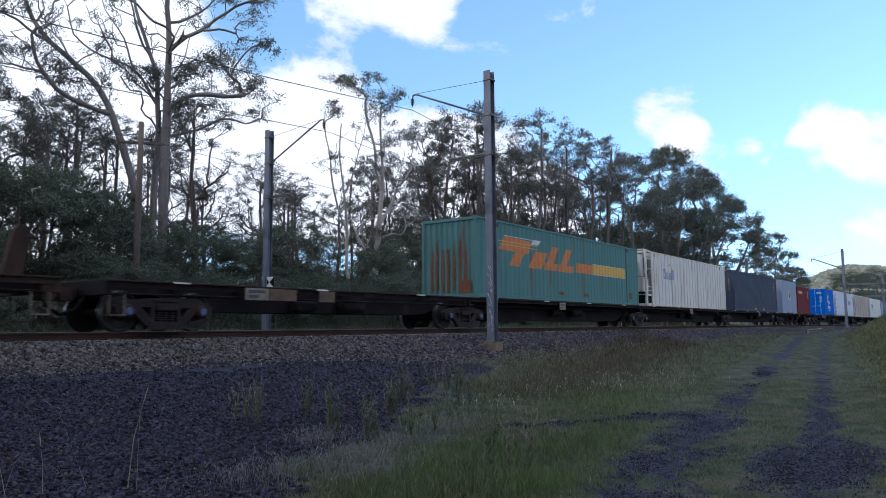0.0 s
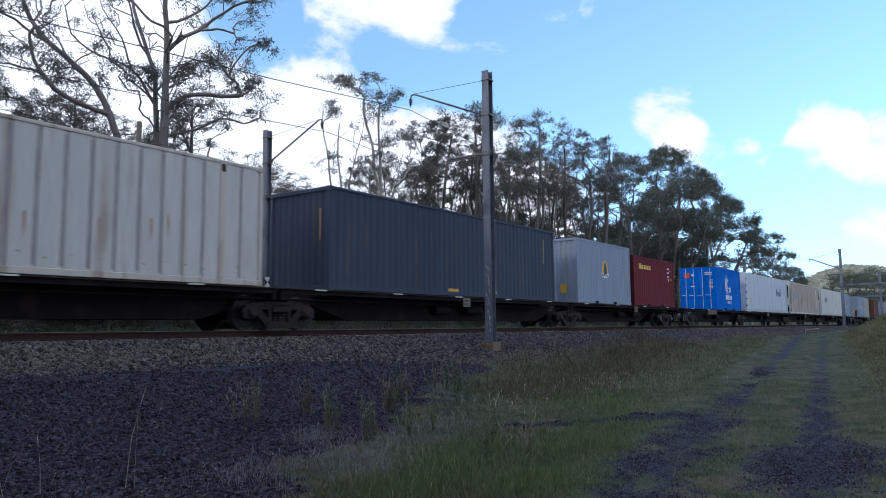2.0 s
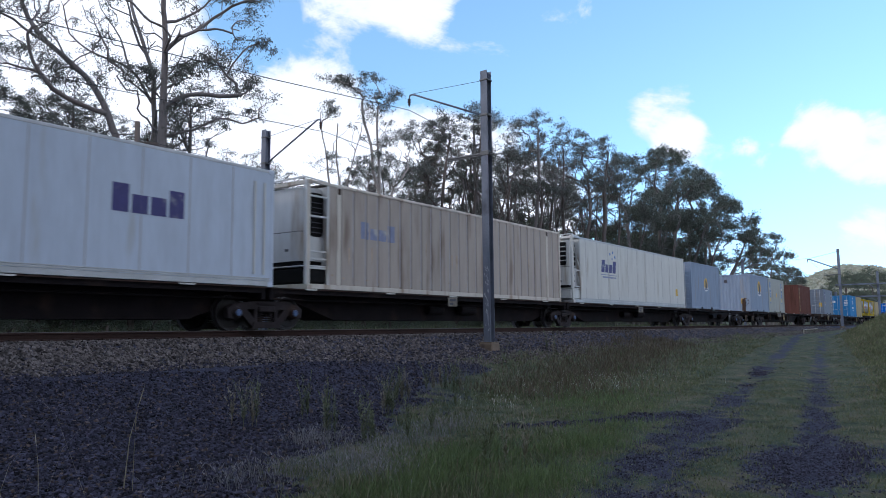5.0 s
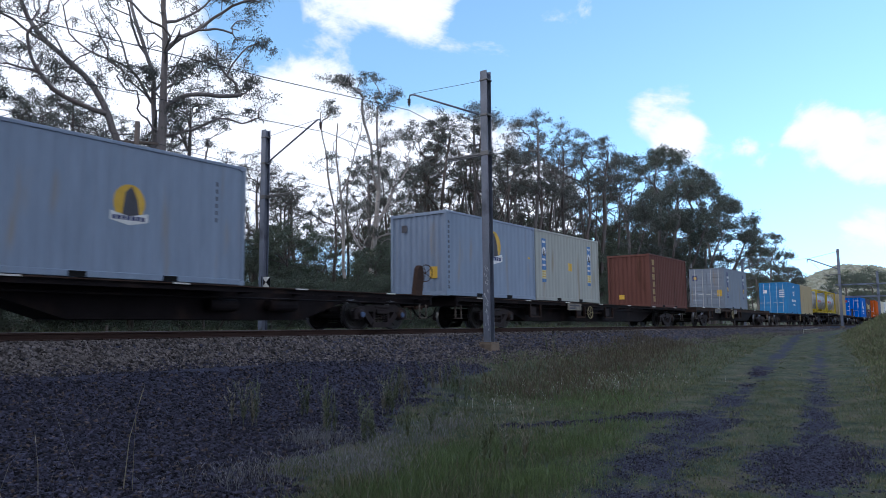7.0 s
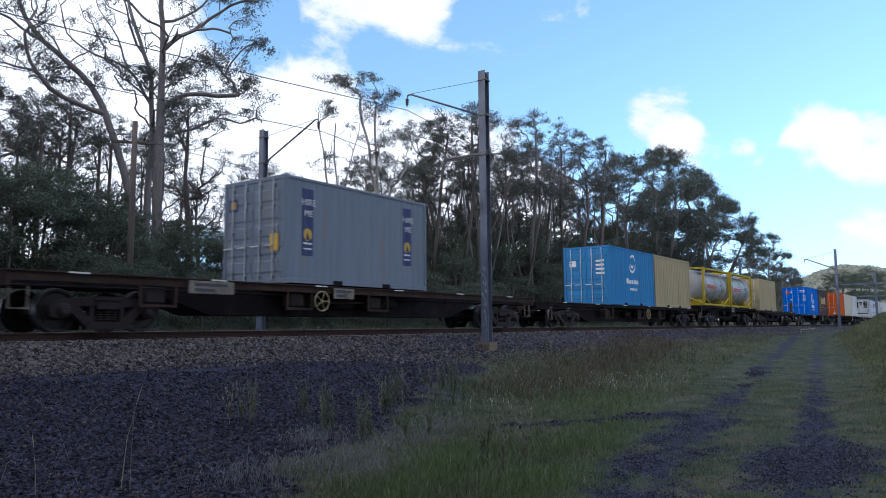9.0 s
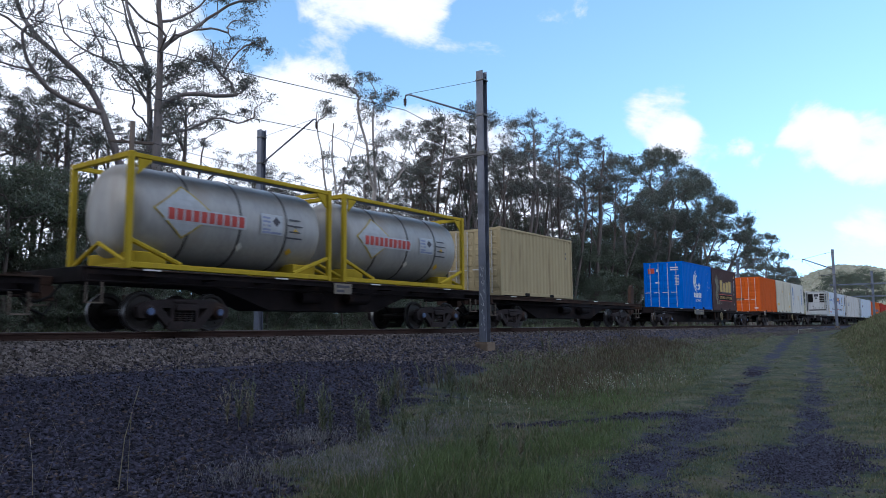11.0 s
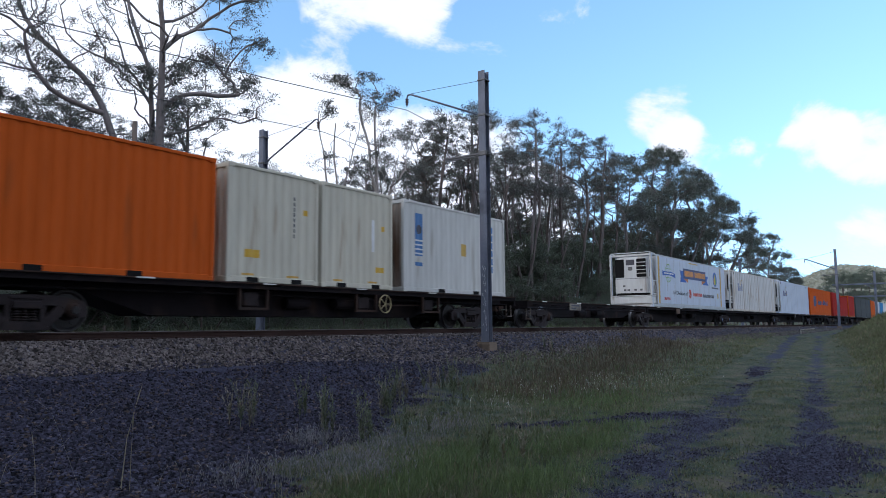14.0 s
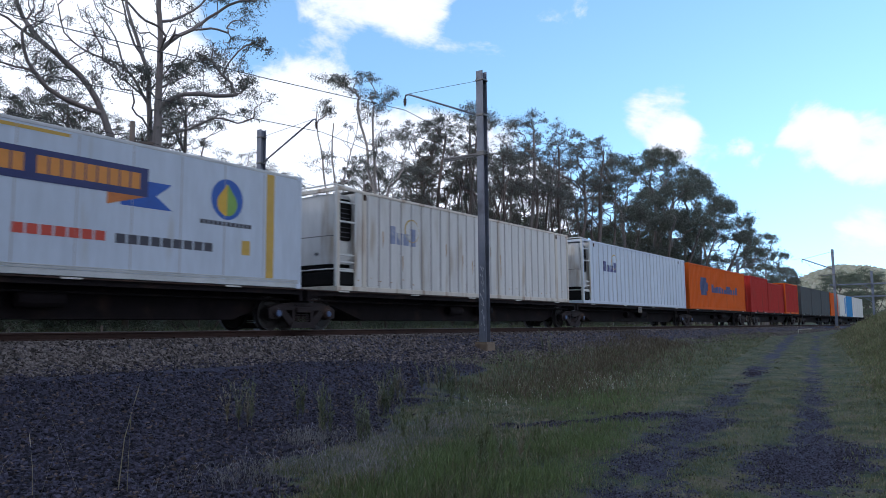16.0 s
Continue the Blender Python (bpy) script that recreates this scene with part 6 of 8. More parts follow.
def wheel_meshes():
    if "wheel" in CACHE:
        return CACHE["wheel"]
    b = Build()
    for side in (-1, 1):
        y = side * 0.72
        prof = [(0.10, -0.09), (0.16, -0.08), (0.20, -0.035), (0.34, -0.03), (0.38, -0.06), (R_WHEEL - 0.005, -0.065), (R_WHEEL, 0.03), (R_WHEEL + 0.028, 0.045), (R_WHEEL + 0.028, 0.07), (0.37, 0.07), (0.34, 0.02), (0.20, 0.02), (0.16, 0.07), (0.10, 0.08)]
        b.lathe([(r, side * -1 * s) for r, s in prof], 28, 1, (0, y, 0))
        # spokeless plate with three lightening bosses, so that its turning shows
        for k in range(3):
            a = 2 * math.pi * k / 3
            b.box(0.26 * math.cos(a) - 0.03, 0.26 * math.cos(a) + 0.03, y + side * 0.03, y + side * 0.055, 0.26 * math.sin(a) - 0.03, 0.26 * math.sin(a) + 0.03)
    b.tube([(0, -0.98, 0), (0, 0.98, 0)], [0.08, 0.08], 14)
    me = b.mesh("wheelset")
    me.materials.append(WHEEL)
    me.materials.append(TREAD)
    for f in me.polygons:
        r = math.hypot(f.center.x, f.center.z)
        if r > R_WHEEL - 0.01 and math.hypot(f.normal.x, f.normal.z) > 0.7 and abs(f.center.y) > 0.6:
            f.material_index = 1
    # side frame of a three-piece bogie: outline with two windows, built as bars
    f = Build()
    o = [(-1.16, -0.12), (-1.18, 0.10), (-1.06, 0.19), (-0.72, 0.25), (-0.36, 0.29), (0.36, 0.29), (0.72, 0.25), (1.06, 0.19), (1.18, 0.10), (1.16, -0.12), (1.00, -0.15), (0.80, -0.04), (0.64, 0.09), (-0.64, 0.09), (-0.80, -0.04), (-1.00, -0.15)]
    f.prism(o, 1, -0.07, 0.07)
    f.prism([(-0.84, 0.06), (-0.60, 0.10), (-0.27, -0.25), (-0.40, -0.37)], 1, -0.06, 0.06)
    f.prism([(0.84, 0.06), (0.60, 0.10), (0.27, -0.25), (0.40, -0.37)], 1, -0.06, 0.06)
    f.prism([(-0.46, -0.38), (0.46, -0.38), (0.40, -0.22), (-0.40, -0.22)], 1, -0.09, 0.09)
    f.box(-0.37, -0.27, -0.06, 0.06, -0.25, 0.12, 0.01).box(0.27, 0.37, -0.06, 0.06, -0.25, 0.12, 0.01)
    f.box(-0.26, 0.26, -0.11, 0.06, 0.02, 0.17, 0.02)
    f.box(-0.30, 0.30, -0.10, -0.05, 0.20, 0.26, 0.01)
    for k in (-1, 1):
        f.lathe([(0.0, -0.13), (0.10, -0.13), (0.15, -0.08), (0.18, 0.06)], 14, 1, (k * AXLE, 0, 0))
    for k in (-0.16, 0, 0.16):
        for i in range(4):
            f.lathe([(0.055, -0.20 + i * 0.05), (0.07, -0.185 + i * 0.05), (0.055, -0.165 + i * 0.05)], 10, 2, (k, -0.01, 0))
    fm = f.mesh("side_frame")
    fm.materials.append(BOGIE_STEEL)
    bo = Build().box(-0.2, 0.2, -0.95, 0.95, 0.02, 0.30, 0.03).mesh("bogie")
    bo.materials.append(STEEL_DARK)
    CACHE["wheel"] = (me, fm, bo)
    return CACHE["wheel"]


def bogie(wagon, x, blue=False):
    """A two-axle bogie under a wagon; x and z in the wagon's space (z = 0 at the rail head)."""
    ws, side, bolster = wheel_meshes()
    b = part("bogie", bolster, None, wagon, "two-axle cast steel bogie", at=(x, 0, R_WHEEL))
    part("side_frame", side, None, b, at=(0, -0.98, 0))
    part("side_frame", side, None, b, at=(0, 0.98, 0))
    for key, dx in (("front", -AXLE), ("rear", AXLE)):
        w = part("wheelset", ws, None, b, "steel wheels on an axle", at=(dx, 0, 0))
        SPINNING[key].append(w)
    for k in (-1, 1):
        part("bearing_cap", Build().lathe([(0.0, -1.135), (0.07, -1.135), (0.085, -1.11), (0.085, -1.09)], 12, 1, (k * AXLE, 0, 0)), BEARING_BLUE if blue or int(x * 10) % 3 == 0 else WHEEL, b)
    part("brake_beam", Build().box(-0.42, -0.36, -0.7, 0.7, -0.15, -0.05), STEEL_DARK, b)
    return b


def hand_wheel(wagon, x, y, z, mat, r=0.26):
    ring = Build()
    pts = [(x + r * math.cos(2 * math.pi * i / 20), y, z + r * math.sin(2 * math.pi * i / 20)) for i in range(21)]
    ring.tube(pts, [0.02] * 21, 6, cap=False)
    for k in range(5):
        a = 2 * math.pi * k / 5
        ring.rod((x, y, z), (x + r * math.cos(a), y, z + r * math.sin(a)), 0.014, 5)
    part("hand_brake_wheel", ring, mat, wagon, "spoked hand-brake wheel")


def wagon(q0, q1, bogies, deck=2.63, label="", couplers=(False, False), wheel_at=None, plates=(), rusty=False, depth=0.80, style="fishbelly", stanchion=None):
    """A container flat wagon: fish-bellied sills, cross bearers, end beams, bogies, couplers. q0, q1: its ends along the train."""
    w = thing("container_wagon", label, "wagon", "wagons of the train")
    L = q1 - q0
    top = deck - RAIL
    body = STEEL_RUST if rusty else STEEL_DARK
    ends = [b - q0 for b in bogies]
    a = (ends[0] + 1.9) if ends and ends[0] < L / 2 else 0.9
    b = (ends[-1] - 1.9) if ends and ends[-1] > L / 2 else L - 0.9
    if len(ends) < 2:
        a, b = min(a, 2.2), max(b, L - 2.2)
    th = 0.26
    outline = [(0, top - 0.01), (L, top - 0.01), (L, top - th), (b + 0.7, top - th - 0.03), (b - 0.9, top - depth), (a + 0.9, top - depth), (a - 0.7, top - th - 0.03), (0, top - th)]
    part("centre_sill", Build().prism(outline, 1, -0.62, 0.62), STEEL_DARK, w)
    drop = 0.15 if style == "fishbelly" else 0.20
    side = [(0, top - 0.02), (L, top - 0.02), (L, top - drop), (0, top - drop)]
    for y in (-1.2, 1.2):
        part("side_sill", Build().prism(side, 1, y - 0.03, y + 0.03), body, w)
        part("top_flange", Build().box(0, L, y - 0.09 if y < 0 else y - 0.03, y + 0.03 if y < 0 else y + 0.09, top - 0.035, top - 0.005, 0.004), STEEL_RUST, w)
    n = max(3, int(L / 1.6))
    for i in range(n + 1):
        x = 0.08 + (L - 0.16) * i / n
        part("cross_bearer", Build().box(x - 0.05, x + 0.05, -1.165, 1.165, top - 0.16, top - 0.02), STEEL_DARK, w)
    for x in (0.06, L - 0.06):
        part("end_beam", Build().box(x - 0.06, x + 0.06, -1.24, 1.24, top - 0.32, top + 0.0, 0.015), body, w)
    for x in ends:
        bogie(w, x, deck > 2.8)
    # white marker strips and plates along the near sill
    k = max(2, int(L / 3.2))
    for i in range(k):
        x = L * (i + 0.35) / k
        part("marker_strip", Build().box(x, x + 0.42, -1.303, -1.296, top - 0.037, top - 0.002), WHITE_PAINT, w, "pale reflective marker strip")
    for x, wd, kind in plates:
        part("side_plate", Build().box(x, x + wd, -1.31, -1.28, top - 0.34, top - 0.05, 0.006), PLATE if kind == 0 else PLATE_WHITE, w, "weathered number plate")
        if kind == 0:
            for i, (f0, f1) in enumerate(((0.12, 0.85), (0.12, 0.55))):
                part("plate_bar", Build().box(x + wd * f0, x + wd * f1, -1.315, -1.311, top - 0.17 - i * 0.12, top - 0.10 - i * 0.12), LABEL_DARK, w)
    if wheel_at:
        hand_wheel(w, wheel_at - q0, -1.36, top - 0.42, HAND_WHEEL)
        part("hand_brake_shaft", Build().rod((wheel_at - q0, -1.36, top - 0.42), (wheel_at - q0, -1.0, top - 0.42), 0.025, 6), STEEL_DARK, w)
    if wheel_at:
        # equipment frames and rods hung under the near sill
        for x in (wheel_at - q0 - 5.2, wheel_at - q0 - 1.1, wheel_at - q0 + 2.0):
            if 2.6 < x < L - 3.6:
                hoop = Build().box(x, x + 0.06, -1.22, -1.14, top - 0.62, top - 0.15).box(x + 0.84, x + 0.90, -1.22, -1.14, top - 0.62, top - 0.15).box(x, x + 0.90, -1.22, -1.14, top - 0.66, top - 0.60)
                part("equipment_frame", hoop, STEEL_RUST, w, "rusty hanging equipment frame")
                part("valve_box", Build().box(x + 0.2, x + 0.68, -1.12, -0.8, top - 0.58, top - 0.22, 0.03), BOGIE_STEEL, w)
        part("brake_rod", Build().rod((wheel_at - q0, -1.05, top - 0.46), (wheel_at - q0 + 2.6, -0.9, top - 0.40), 0.022, 6), STEEL_RUST, w)
    mid = L / 2
    part("brake_cylinder", Build().lathe([(0.0, -0.4), (0.14, -0.4), (0.16, -0.3), (0.16, 0.3), (0.14, 0.4), (0.0, 0.4)], 14, 0, (mid - 0.6, -0.75, top - 0.45)), STEEL_DARK, w, smooth=False)
    part("air_reservoir", Build().lathe([(0.0, -0.5), (0.16, -0.45), (0.18, -0.35), (0.18, 0.35), (0.16, 0.45), (0.0, 0.5)], 14, 0, (mid + 1.2, -0.8, top - 0.42)), STEEL_DARK, w, smooth=False)
    part("brake_pipe", Build().rod((0.2, -0.95, top - 0.28), (L - 0.2, -0.95, top - 0.28), 0.025, 6), STEEL_DARK, w)
    for on, x, s in ((couplers[0], 0, -1), (couplers[1], L, 1)):
        if on:
            c = Build().box(min(x, x + s * 0.55), max(x, x + s * 0.55), -0.09, 0.09, top - 0.36, top - 0.16, 0.02)
            c.prism([(x + s * 0.5, -0.2), (x + s * 0.75, -0.24), (x + s * 0.86, -0.05), (x + s * 0.72, 0.04), (x + s * 0.86, 0.14), (x + s * 0.74, 0.2), (x + s * 0.5, 0.16)], 2, top - 0.42, top - 0.12)
            part("coupler", c, STEEL_RUST, w, "rusty knuckle coupler")
            part("brake_hose", Build().tube([(x, -0.4, top - 0.35), (x + s * 0.2, -0.42, top - 0.6), (x + s * 0.5, -0.36, top - 0.72), (x + s * 0.72, -0.2, top - 0.5)], [0.03] * 4, 6), BLACK, w)
            for yy in (-1.1, 1.1):
                step = Build().box(x - s * 0.16, x - s * 0.13, yy - 0.02, yy + 0.02, top - 0.72, top - 0.3).box(x - s * 0.50, x - s * 0.47, yy - 0.02, yy + 0.02, top - 0.72, top - 0.3)
                step.box(min(x - s * 0.5, x - s * 0.13), max(x - s * 0.5, x - s * 0.13), yy - 0.05, yy + 0.05, top - 0.74, top - 0.71)
                part("foot_step", step, STEP_STEEL, w, "shunter's foot step")
    if stanchion:
        x = stanchion - q0
        st = Build().prism([(x - 0.30, top), (x + 0.05, top), (x + 0.14, top + 0.62), (x + 0.10, top + 0.90), (x - 0.04, top + 0.95), (x - 0.14, top + 0.84)], 1, -1.12, -0.94)
        part("brake_stand", st, STEEL_RUST, w, "rusty hand-brake stand")
        ring = Build()
        ring.tube([(x + 0.34, -1.03 + 0.27 * math.cos(2 * math.pi * i / 20), top + 0.72 + 0.27 * math.sin(2 * math.pi * i / 20)) for i in range(21)], [0.016] * 21, 6, cap=False)
        for k in range(5):
            a = 2 * math.pi * k / 5
            ring.rod((x + 0.34, -1.03, top + 0.72), (x + 0.34, -1.03 + 0.27 * math.cos(a), top + 0.72 + 0.27 * math.sin(a)), 0.012, 5)
        ring.rod((x + 0.08, -1.03, top + 0.72), (x + 0.34, -1.03, top + 0.72), 0.022, 6)
        part("hand_brake_wheel", ring, STEEL_RUST, w, "spoked hand-brake wheel")
    TRAIN.append((w, q0, MID, RAIL))
    return w


HAND_WHEEL = material("faded_yellow_wheel", (0.34, 0.28, 0.16), 0.7, 0, 0.25, 6, 40, 0.05, (0.12, 0.07, 0.05), 0.4)
PLATE = material("pale_wagon_plate", (0.20, 0.175, 0.145), 0.8, 0, 0.35, 5, 40, 0.03, (0.10, 0.08, 0.068), 0.45)
PLATE_WHITE = material("brown_wagon_plate", (0.125, 0.078, 0.052), 0.8, 0, 0.3, 5, 40, 0.03, (0.07, 0.05, 0.042), 0.5)
REEFER_WHITE = paint("reefer_white", (0.58, 0.59, 0.60), (0.34, 0.29, 0.24), 0.3)
TANK_YELLOW = paint("frame_yellow", (0.46, 0.34, 0.03), (0.25, 0.17, 0.05), 0.2)
TANK_STEEL = material("dull_stainless", (0.35, 0.35, 0.355), 0.5, 0.25, 0.18, 1.5, 12, 0.03, (0.34, 0.31, 0.28), 0.35, streak=0.2)
TANK_BAND = material("band_steel", (0.13, 0.13, 0.135), 0.5, 0.6, 0.2, 4, 30, 0.02)
TANK_RED = material("red_lettering", (0.45, 0.05, 0.04), 0.6, 0, 0.1, 5, 40, 0)


def crescents(cx, cz, s):
    """Three nested curved strokes."""
    def arc(r0, r1, a0, a1):
        return arc_band(cx, cz, r0 * s, r1 * s, a0, a1, 12)
    return arc(0.62, 0.73, 113, 262) + arc(0.47, 0.60, 108, 266) + arc(0.24, 0.44, 80, 268) + arc(0.24, 0.40, 282, 345) + arc(0.43, 0.60, 276, 344)


def oval_badge(c, cx, cz, s, yellow, dark, white, blue):
    decal("emblem", [disc(cx, cz, 0.42 * s, 0.46 * s, 24)], yellow, c, "yellow disc emblem with a dark figure and a small blue banner")
    decal("emblem_figure", [[(cx - 0.2 * s, cz - 0.42 * s), (cx + 0.3 * s, cz - 0.42 * s), (cx + 0.2 * s, cz + 0.1 * s), (cx + 0.05 * s, cz + 0.42 * s), (cx - 0.12 * s, cz + 0.25 * s)]], dark, c, lift=0.007)
    decal("emblem_banner", [[(cx - 0.5 * s, cz - 0.44 * s), (cx, cz - 0.55 * s), (cx + 0.5 * s, cz - 0.44 * s), (cx + 0.5 * s, cz - 0.22 * s), (cx, cz - 0.33 * s), (cx - 0.5 * s, cz - 0.22 * s)]], white, c, lift=0.010)
    decal("emblem_text", word_bars(cx - 0.44 * s, cx + 0.44 * s, cz - 0.43 * s, cz - 0.32 * s, 7), blue, c, lift=0.013)


PLACARD = material("placard_grey", (0.42, 0.45, 0.50), 0.6, 0, 0.15, 6, 40, 0)
STRIP_BLUE = material("strip_blue", (0.016, 0.026, 0.13), 0.5, 0, 0.1, 5, 40, 0)
RIBBON_BLUE = material("ribbon_blue", (0.014, 0.085, 0.40), 0.5, 0, 0.1, 5, 40, 0)
SKY_BLUE = material("label_blue", (0.06, 0.17, 0.42), 0.5, 0, 0.1, 5, 40, 0)
NAVY = material("navy_lettering", (0.035, 0.03, 0.16), 0.5, 0, 0.15, 5, 40, 0, (0.3, 0.3, 0.34), 0.3)
FADED_BLUE = material("faded_blue_lettering", (0.22, 0.25, 0.40), 0.6, 0, 0.2, 5, 40, 0, (0.5, 0.48, 0.45), 0.4)
ORANGE_L = material("orange_lettering", (0.50, 0.16, 0.035), 0.6, 0, 0.15, 5, 40, 0, (0.3, 0.12, 0.05), 0.3)
AMBER_L = material("amber_lettering", (0.55, 0.33, 0.06), 0.6, 0, 0.15, 5, 40, 0)
GOLD_L = material("pale_gold_lettering", (0.46, 0.315, 0.085), 0.6, 0, 0.15, 5, 40, 0)
SAGE = material("sage_ornament", (0.15, 0.145, 0.10), 0.7, 0, 0.15, 5, 40, 0)
DULL_GOLD = material("dull_gold_lettering", (0.27, 0.185, 0.07), 0.6, 0, 0.25, 5, 40, 0)
WHITE_L = material("white_lettering", (0.70, 0.71, 0.73), 0.6, 0, 0.1, 5, 40, 0)
RED_L = material("red_mark", (0.50, 0.06, 0.035), 0.6, 0, 0.1, 5, 40, 0)
GREEN_L = material("green_mark", (0.20, 0.36, 0.07), 0.6, 0, 0.1, 5, 40, 0)
ORANGE_DEEP = material("deep_orange_mark", (0.62, 0.25, 0.05), 0.6, 0, 0.1, 5, 40, 0)
SHADE_GREY = material("blue_grey_shade", (0.050, 0.052, 0.066), 0.7, 0, 0.15, 5, 40, 0)
PINE = material("pale_wood_strip", (0.52, 0.33, 0.06), 0.6, 0, 0.1, 5, 40, 0)

TEAL = paint("teal_paint", (0.094, 0.204, 0.211), (0.15, 0.095, 0.06), 0.24)
DIRTY_WHITE = paint("dirty_white_paint", (0.60, 0.595, 0.60), (0.42, 0.37, 0.32), 0.40)
DIRTY_FRAME = paint("rusty_white_frame", (0.60, 0.56, 0.51), (0.30, 0.21, 0.15), 0.5)
GRIMY_WHITE = paint("grimy_white_paint", (0.42, 0.37, 0.335), (0.24, 0.19, 0.16), 0.4)
COOL_WHITE = paint("cool_white_paint", (0.525, 0.585, 0.695), (0.45, 0.46, 0.48), 0.08)
CLEAN_WHITE = paint("white_paint", (0.60, 0.60, 0.585), (0.42, 0.40, 0.36), 0.22)
RUSTY_END = paint("rust_streaked_white", (0.36, 0.31, 0.27), (0.13, 0.075, 0.05), 0.75)
STEEL_BLUE = paint("slate_blue_paint", (0.065, 0.080, 0.122), (0.12, 0.10, 0.09), 0.12)
ICE_GREY = paint("blue_grey_paint", (0.255, 0.312, 0.420), (0.30, 0.28, 0.26), 0.15)
GREY7 = paint("mid_grey_paint", (0.205, 0.238, 0.30), (0.25, 0.22, 0.20), 0.18)
MAROON = paint("maroon_paint", (0.136, 0.025, 0.037), (0.08, 0.02, 0.025), 0.1)
BLUE = paint("bright_blue_paint", (0.005, 0.135, 0.60), (0.01, 0.10, 0.42), 0.12)
PALE_YELLOW = material("pale_yellow_label", (0.55, 0.50, 0.28), 0.6, 0, 0.12, 5, 40, 0)
PALE_GREY = paint("pale_grey_paint", (0.37, 0.385, 0.37), (0.30, 0.25, 0.19), 0.25)
CREAM = paint("cream_paint", (0.58, 0.555, 0.47), (0.36, 0.29, 0.21), 0.12)
BROWN = paint("red_brown_paint", (0.128, 0.058, 0.050), (0.08, 0.04, 0.03), 0.3)
LIGHT_BLUE = paint("light_blue_paint", (0.048, 0.215, 0.47), (0.08, 0.14, 0.25), 0.15)
TAN = paint("tan_paint", (0.385, 0.325, 0.205), (0.25, 0.19, 0.12), 0.15)
DARK_BROWN = paint("dark_brown_paint", (0.074, 0.046, 0.048), (0.05, 0.036, 0.035), 0.2)
ORANGE = paint("orange_paint", (0.53, 0.100, 0.014), (0.32, 0.08, 0.02), 0.12)
RED = paint("red_paint", (0.34, 0.03, 0.025), (0.2, 0.04, 0.03), 0.25)
DARK_GREY = paint("dark_grey_paint", (0.075, 0.08, 0.085), (0.1, 0.08, 0.07), 0.2)
RUST_PALE = material("pale_rust_stain", (0.44, 0.34, 0.26), 0.85, 0, 0.3, 3, 20, 0.02)
RUST = material("rust_stain", (0.15, 0.06, 0.03), 0.85, 0, 0.3, 3, 20, 0.05)


SHALLOW = (ICE_GREY, GREY7)
DEEP = (TEAL, STEEL_BLUE, BROWN, CREAM, TAN, ORANGE, RED)     # paints of the containers with deep ribs


def build_wagons():
    five = "black-brown articulated flat wagon of a container train"
    flat = "rusty brown container flat wagon with side sills and a hand brake"
    wagon(-9.0, 7.0, [-5.5, 4.6], label=flat, couplers=(True, True), rusty=True, stanchion=6.3)
    wagon(7.9, 20.7, [9.4], label="empty " + five, couplers=(True, False), plates=((3.42, 0.72, 0), (4.16, 0.88, 1), (5.84, 0.58, 1)), depth=0.62)
    wagon(20.85, 36.5, [20.9], label=five, plates=((6.6, 0.5, 0),))
    wagon(36.65, 52.6, [36.7], label=five, plates=((7.5, 0.5, 0),))
    wagon(52.75, 68.8, [52.9], label=five, plates=((8.0, 0.4, 0),))
    wagon(69.0, 82.9, [69.2, 81.1], label=five, couplers=(False, True), plates=((7.0, 0.4, 1),))
    wagon(83.9, 97.2, [85.6], label=five, couplers=(True, False), plates=((4.4, 2.0, 1),))
    wagon(97.3, 112.6, [97.4], label=five, plates=((7.2, 0.6, 0),))
    wagon(112.75, 128.9, [112.8], label=five, plates=((7.5, 0.5, 0),))
    wagon(129.05, 145.2, [129.1], label=five, plates=((8.0, 0.6, 0),))
    wagon(145.35, 159.65, [145.4, 157.4], label=five, couplers=(False, True), stanchion=159.25)
    wagon(161.0, 184.9, [163.9, 182.2], label=flat, couplers=(True, True), wheel_at=171.3, plates=((8.2, 1.3, 0),))
    wagon(187.0, 206.7, [189.1, 204.6], deck=2.74, label=flat, couplers=(True, True), wheel_at=194.9, rusty=True, style="straight", plates=((3.83, 1.23, 0), (8.4, 0.8, 0)))
    wagon(208.0, 227.9, [210.1, 225.6], label=flat, couplers=(True, True), wheel_at=219.0)
    wagon(228.7, 243.2, [231.2, 240.9], deck=2.88, label=flat, couplers=(True, True), plates=((7.0, 0.7, 0),))
    wagon(243.9, 258.9, [245.7, 256.6], deck=2.76, label=flat, couplers=(True, True), rusty=True, stanchion=258.0)
    wagon(260.7, 283.1, [263.1, 280.8], label=flat, couplers=(True, True), wheel_at=273.6, plates=((7.08, 1.95, 0),))
    wagon(285.5, 305.8, [288.0, 303.0], deck=2.72, label=flat, couplers=(True, True), wheel_at=298.0, plates=((1.2, 0.6, 0),))
    wagon(306.7, 319.5, [308.0], label="empty " + five, couplers=(True, False), plates=((3.6, 1.1, 0),), depth=0.62)
    wagon(319.7, 335.1, [319.8], label=five, plates=((4.5, 0.6, 1),))
    wagon(335.25, 351.4, [335.3], label=five)
    wagon(351.55, 367.2, [351.6], label=five, plates=((7.2, 0.5, 0),))
    wagon(367.35, 382.6, [367.4, 381.0], label=five, couplers=(False, True))
    wagon(383.0, 403.2, [385.4, 400.8], label=flat, couplers=(True, True))
    wagon(404.0, 430.0, [406.4, 427.6], label=flat, couplers=(True, True))
    wagon(430.8, 456.5, [433.2, 454.0], label=flat, couplers=(True, True))


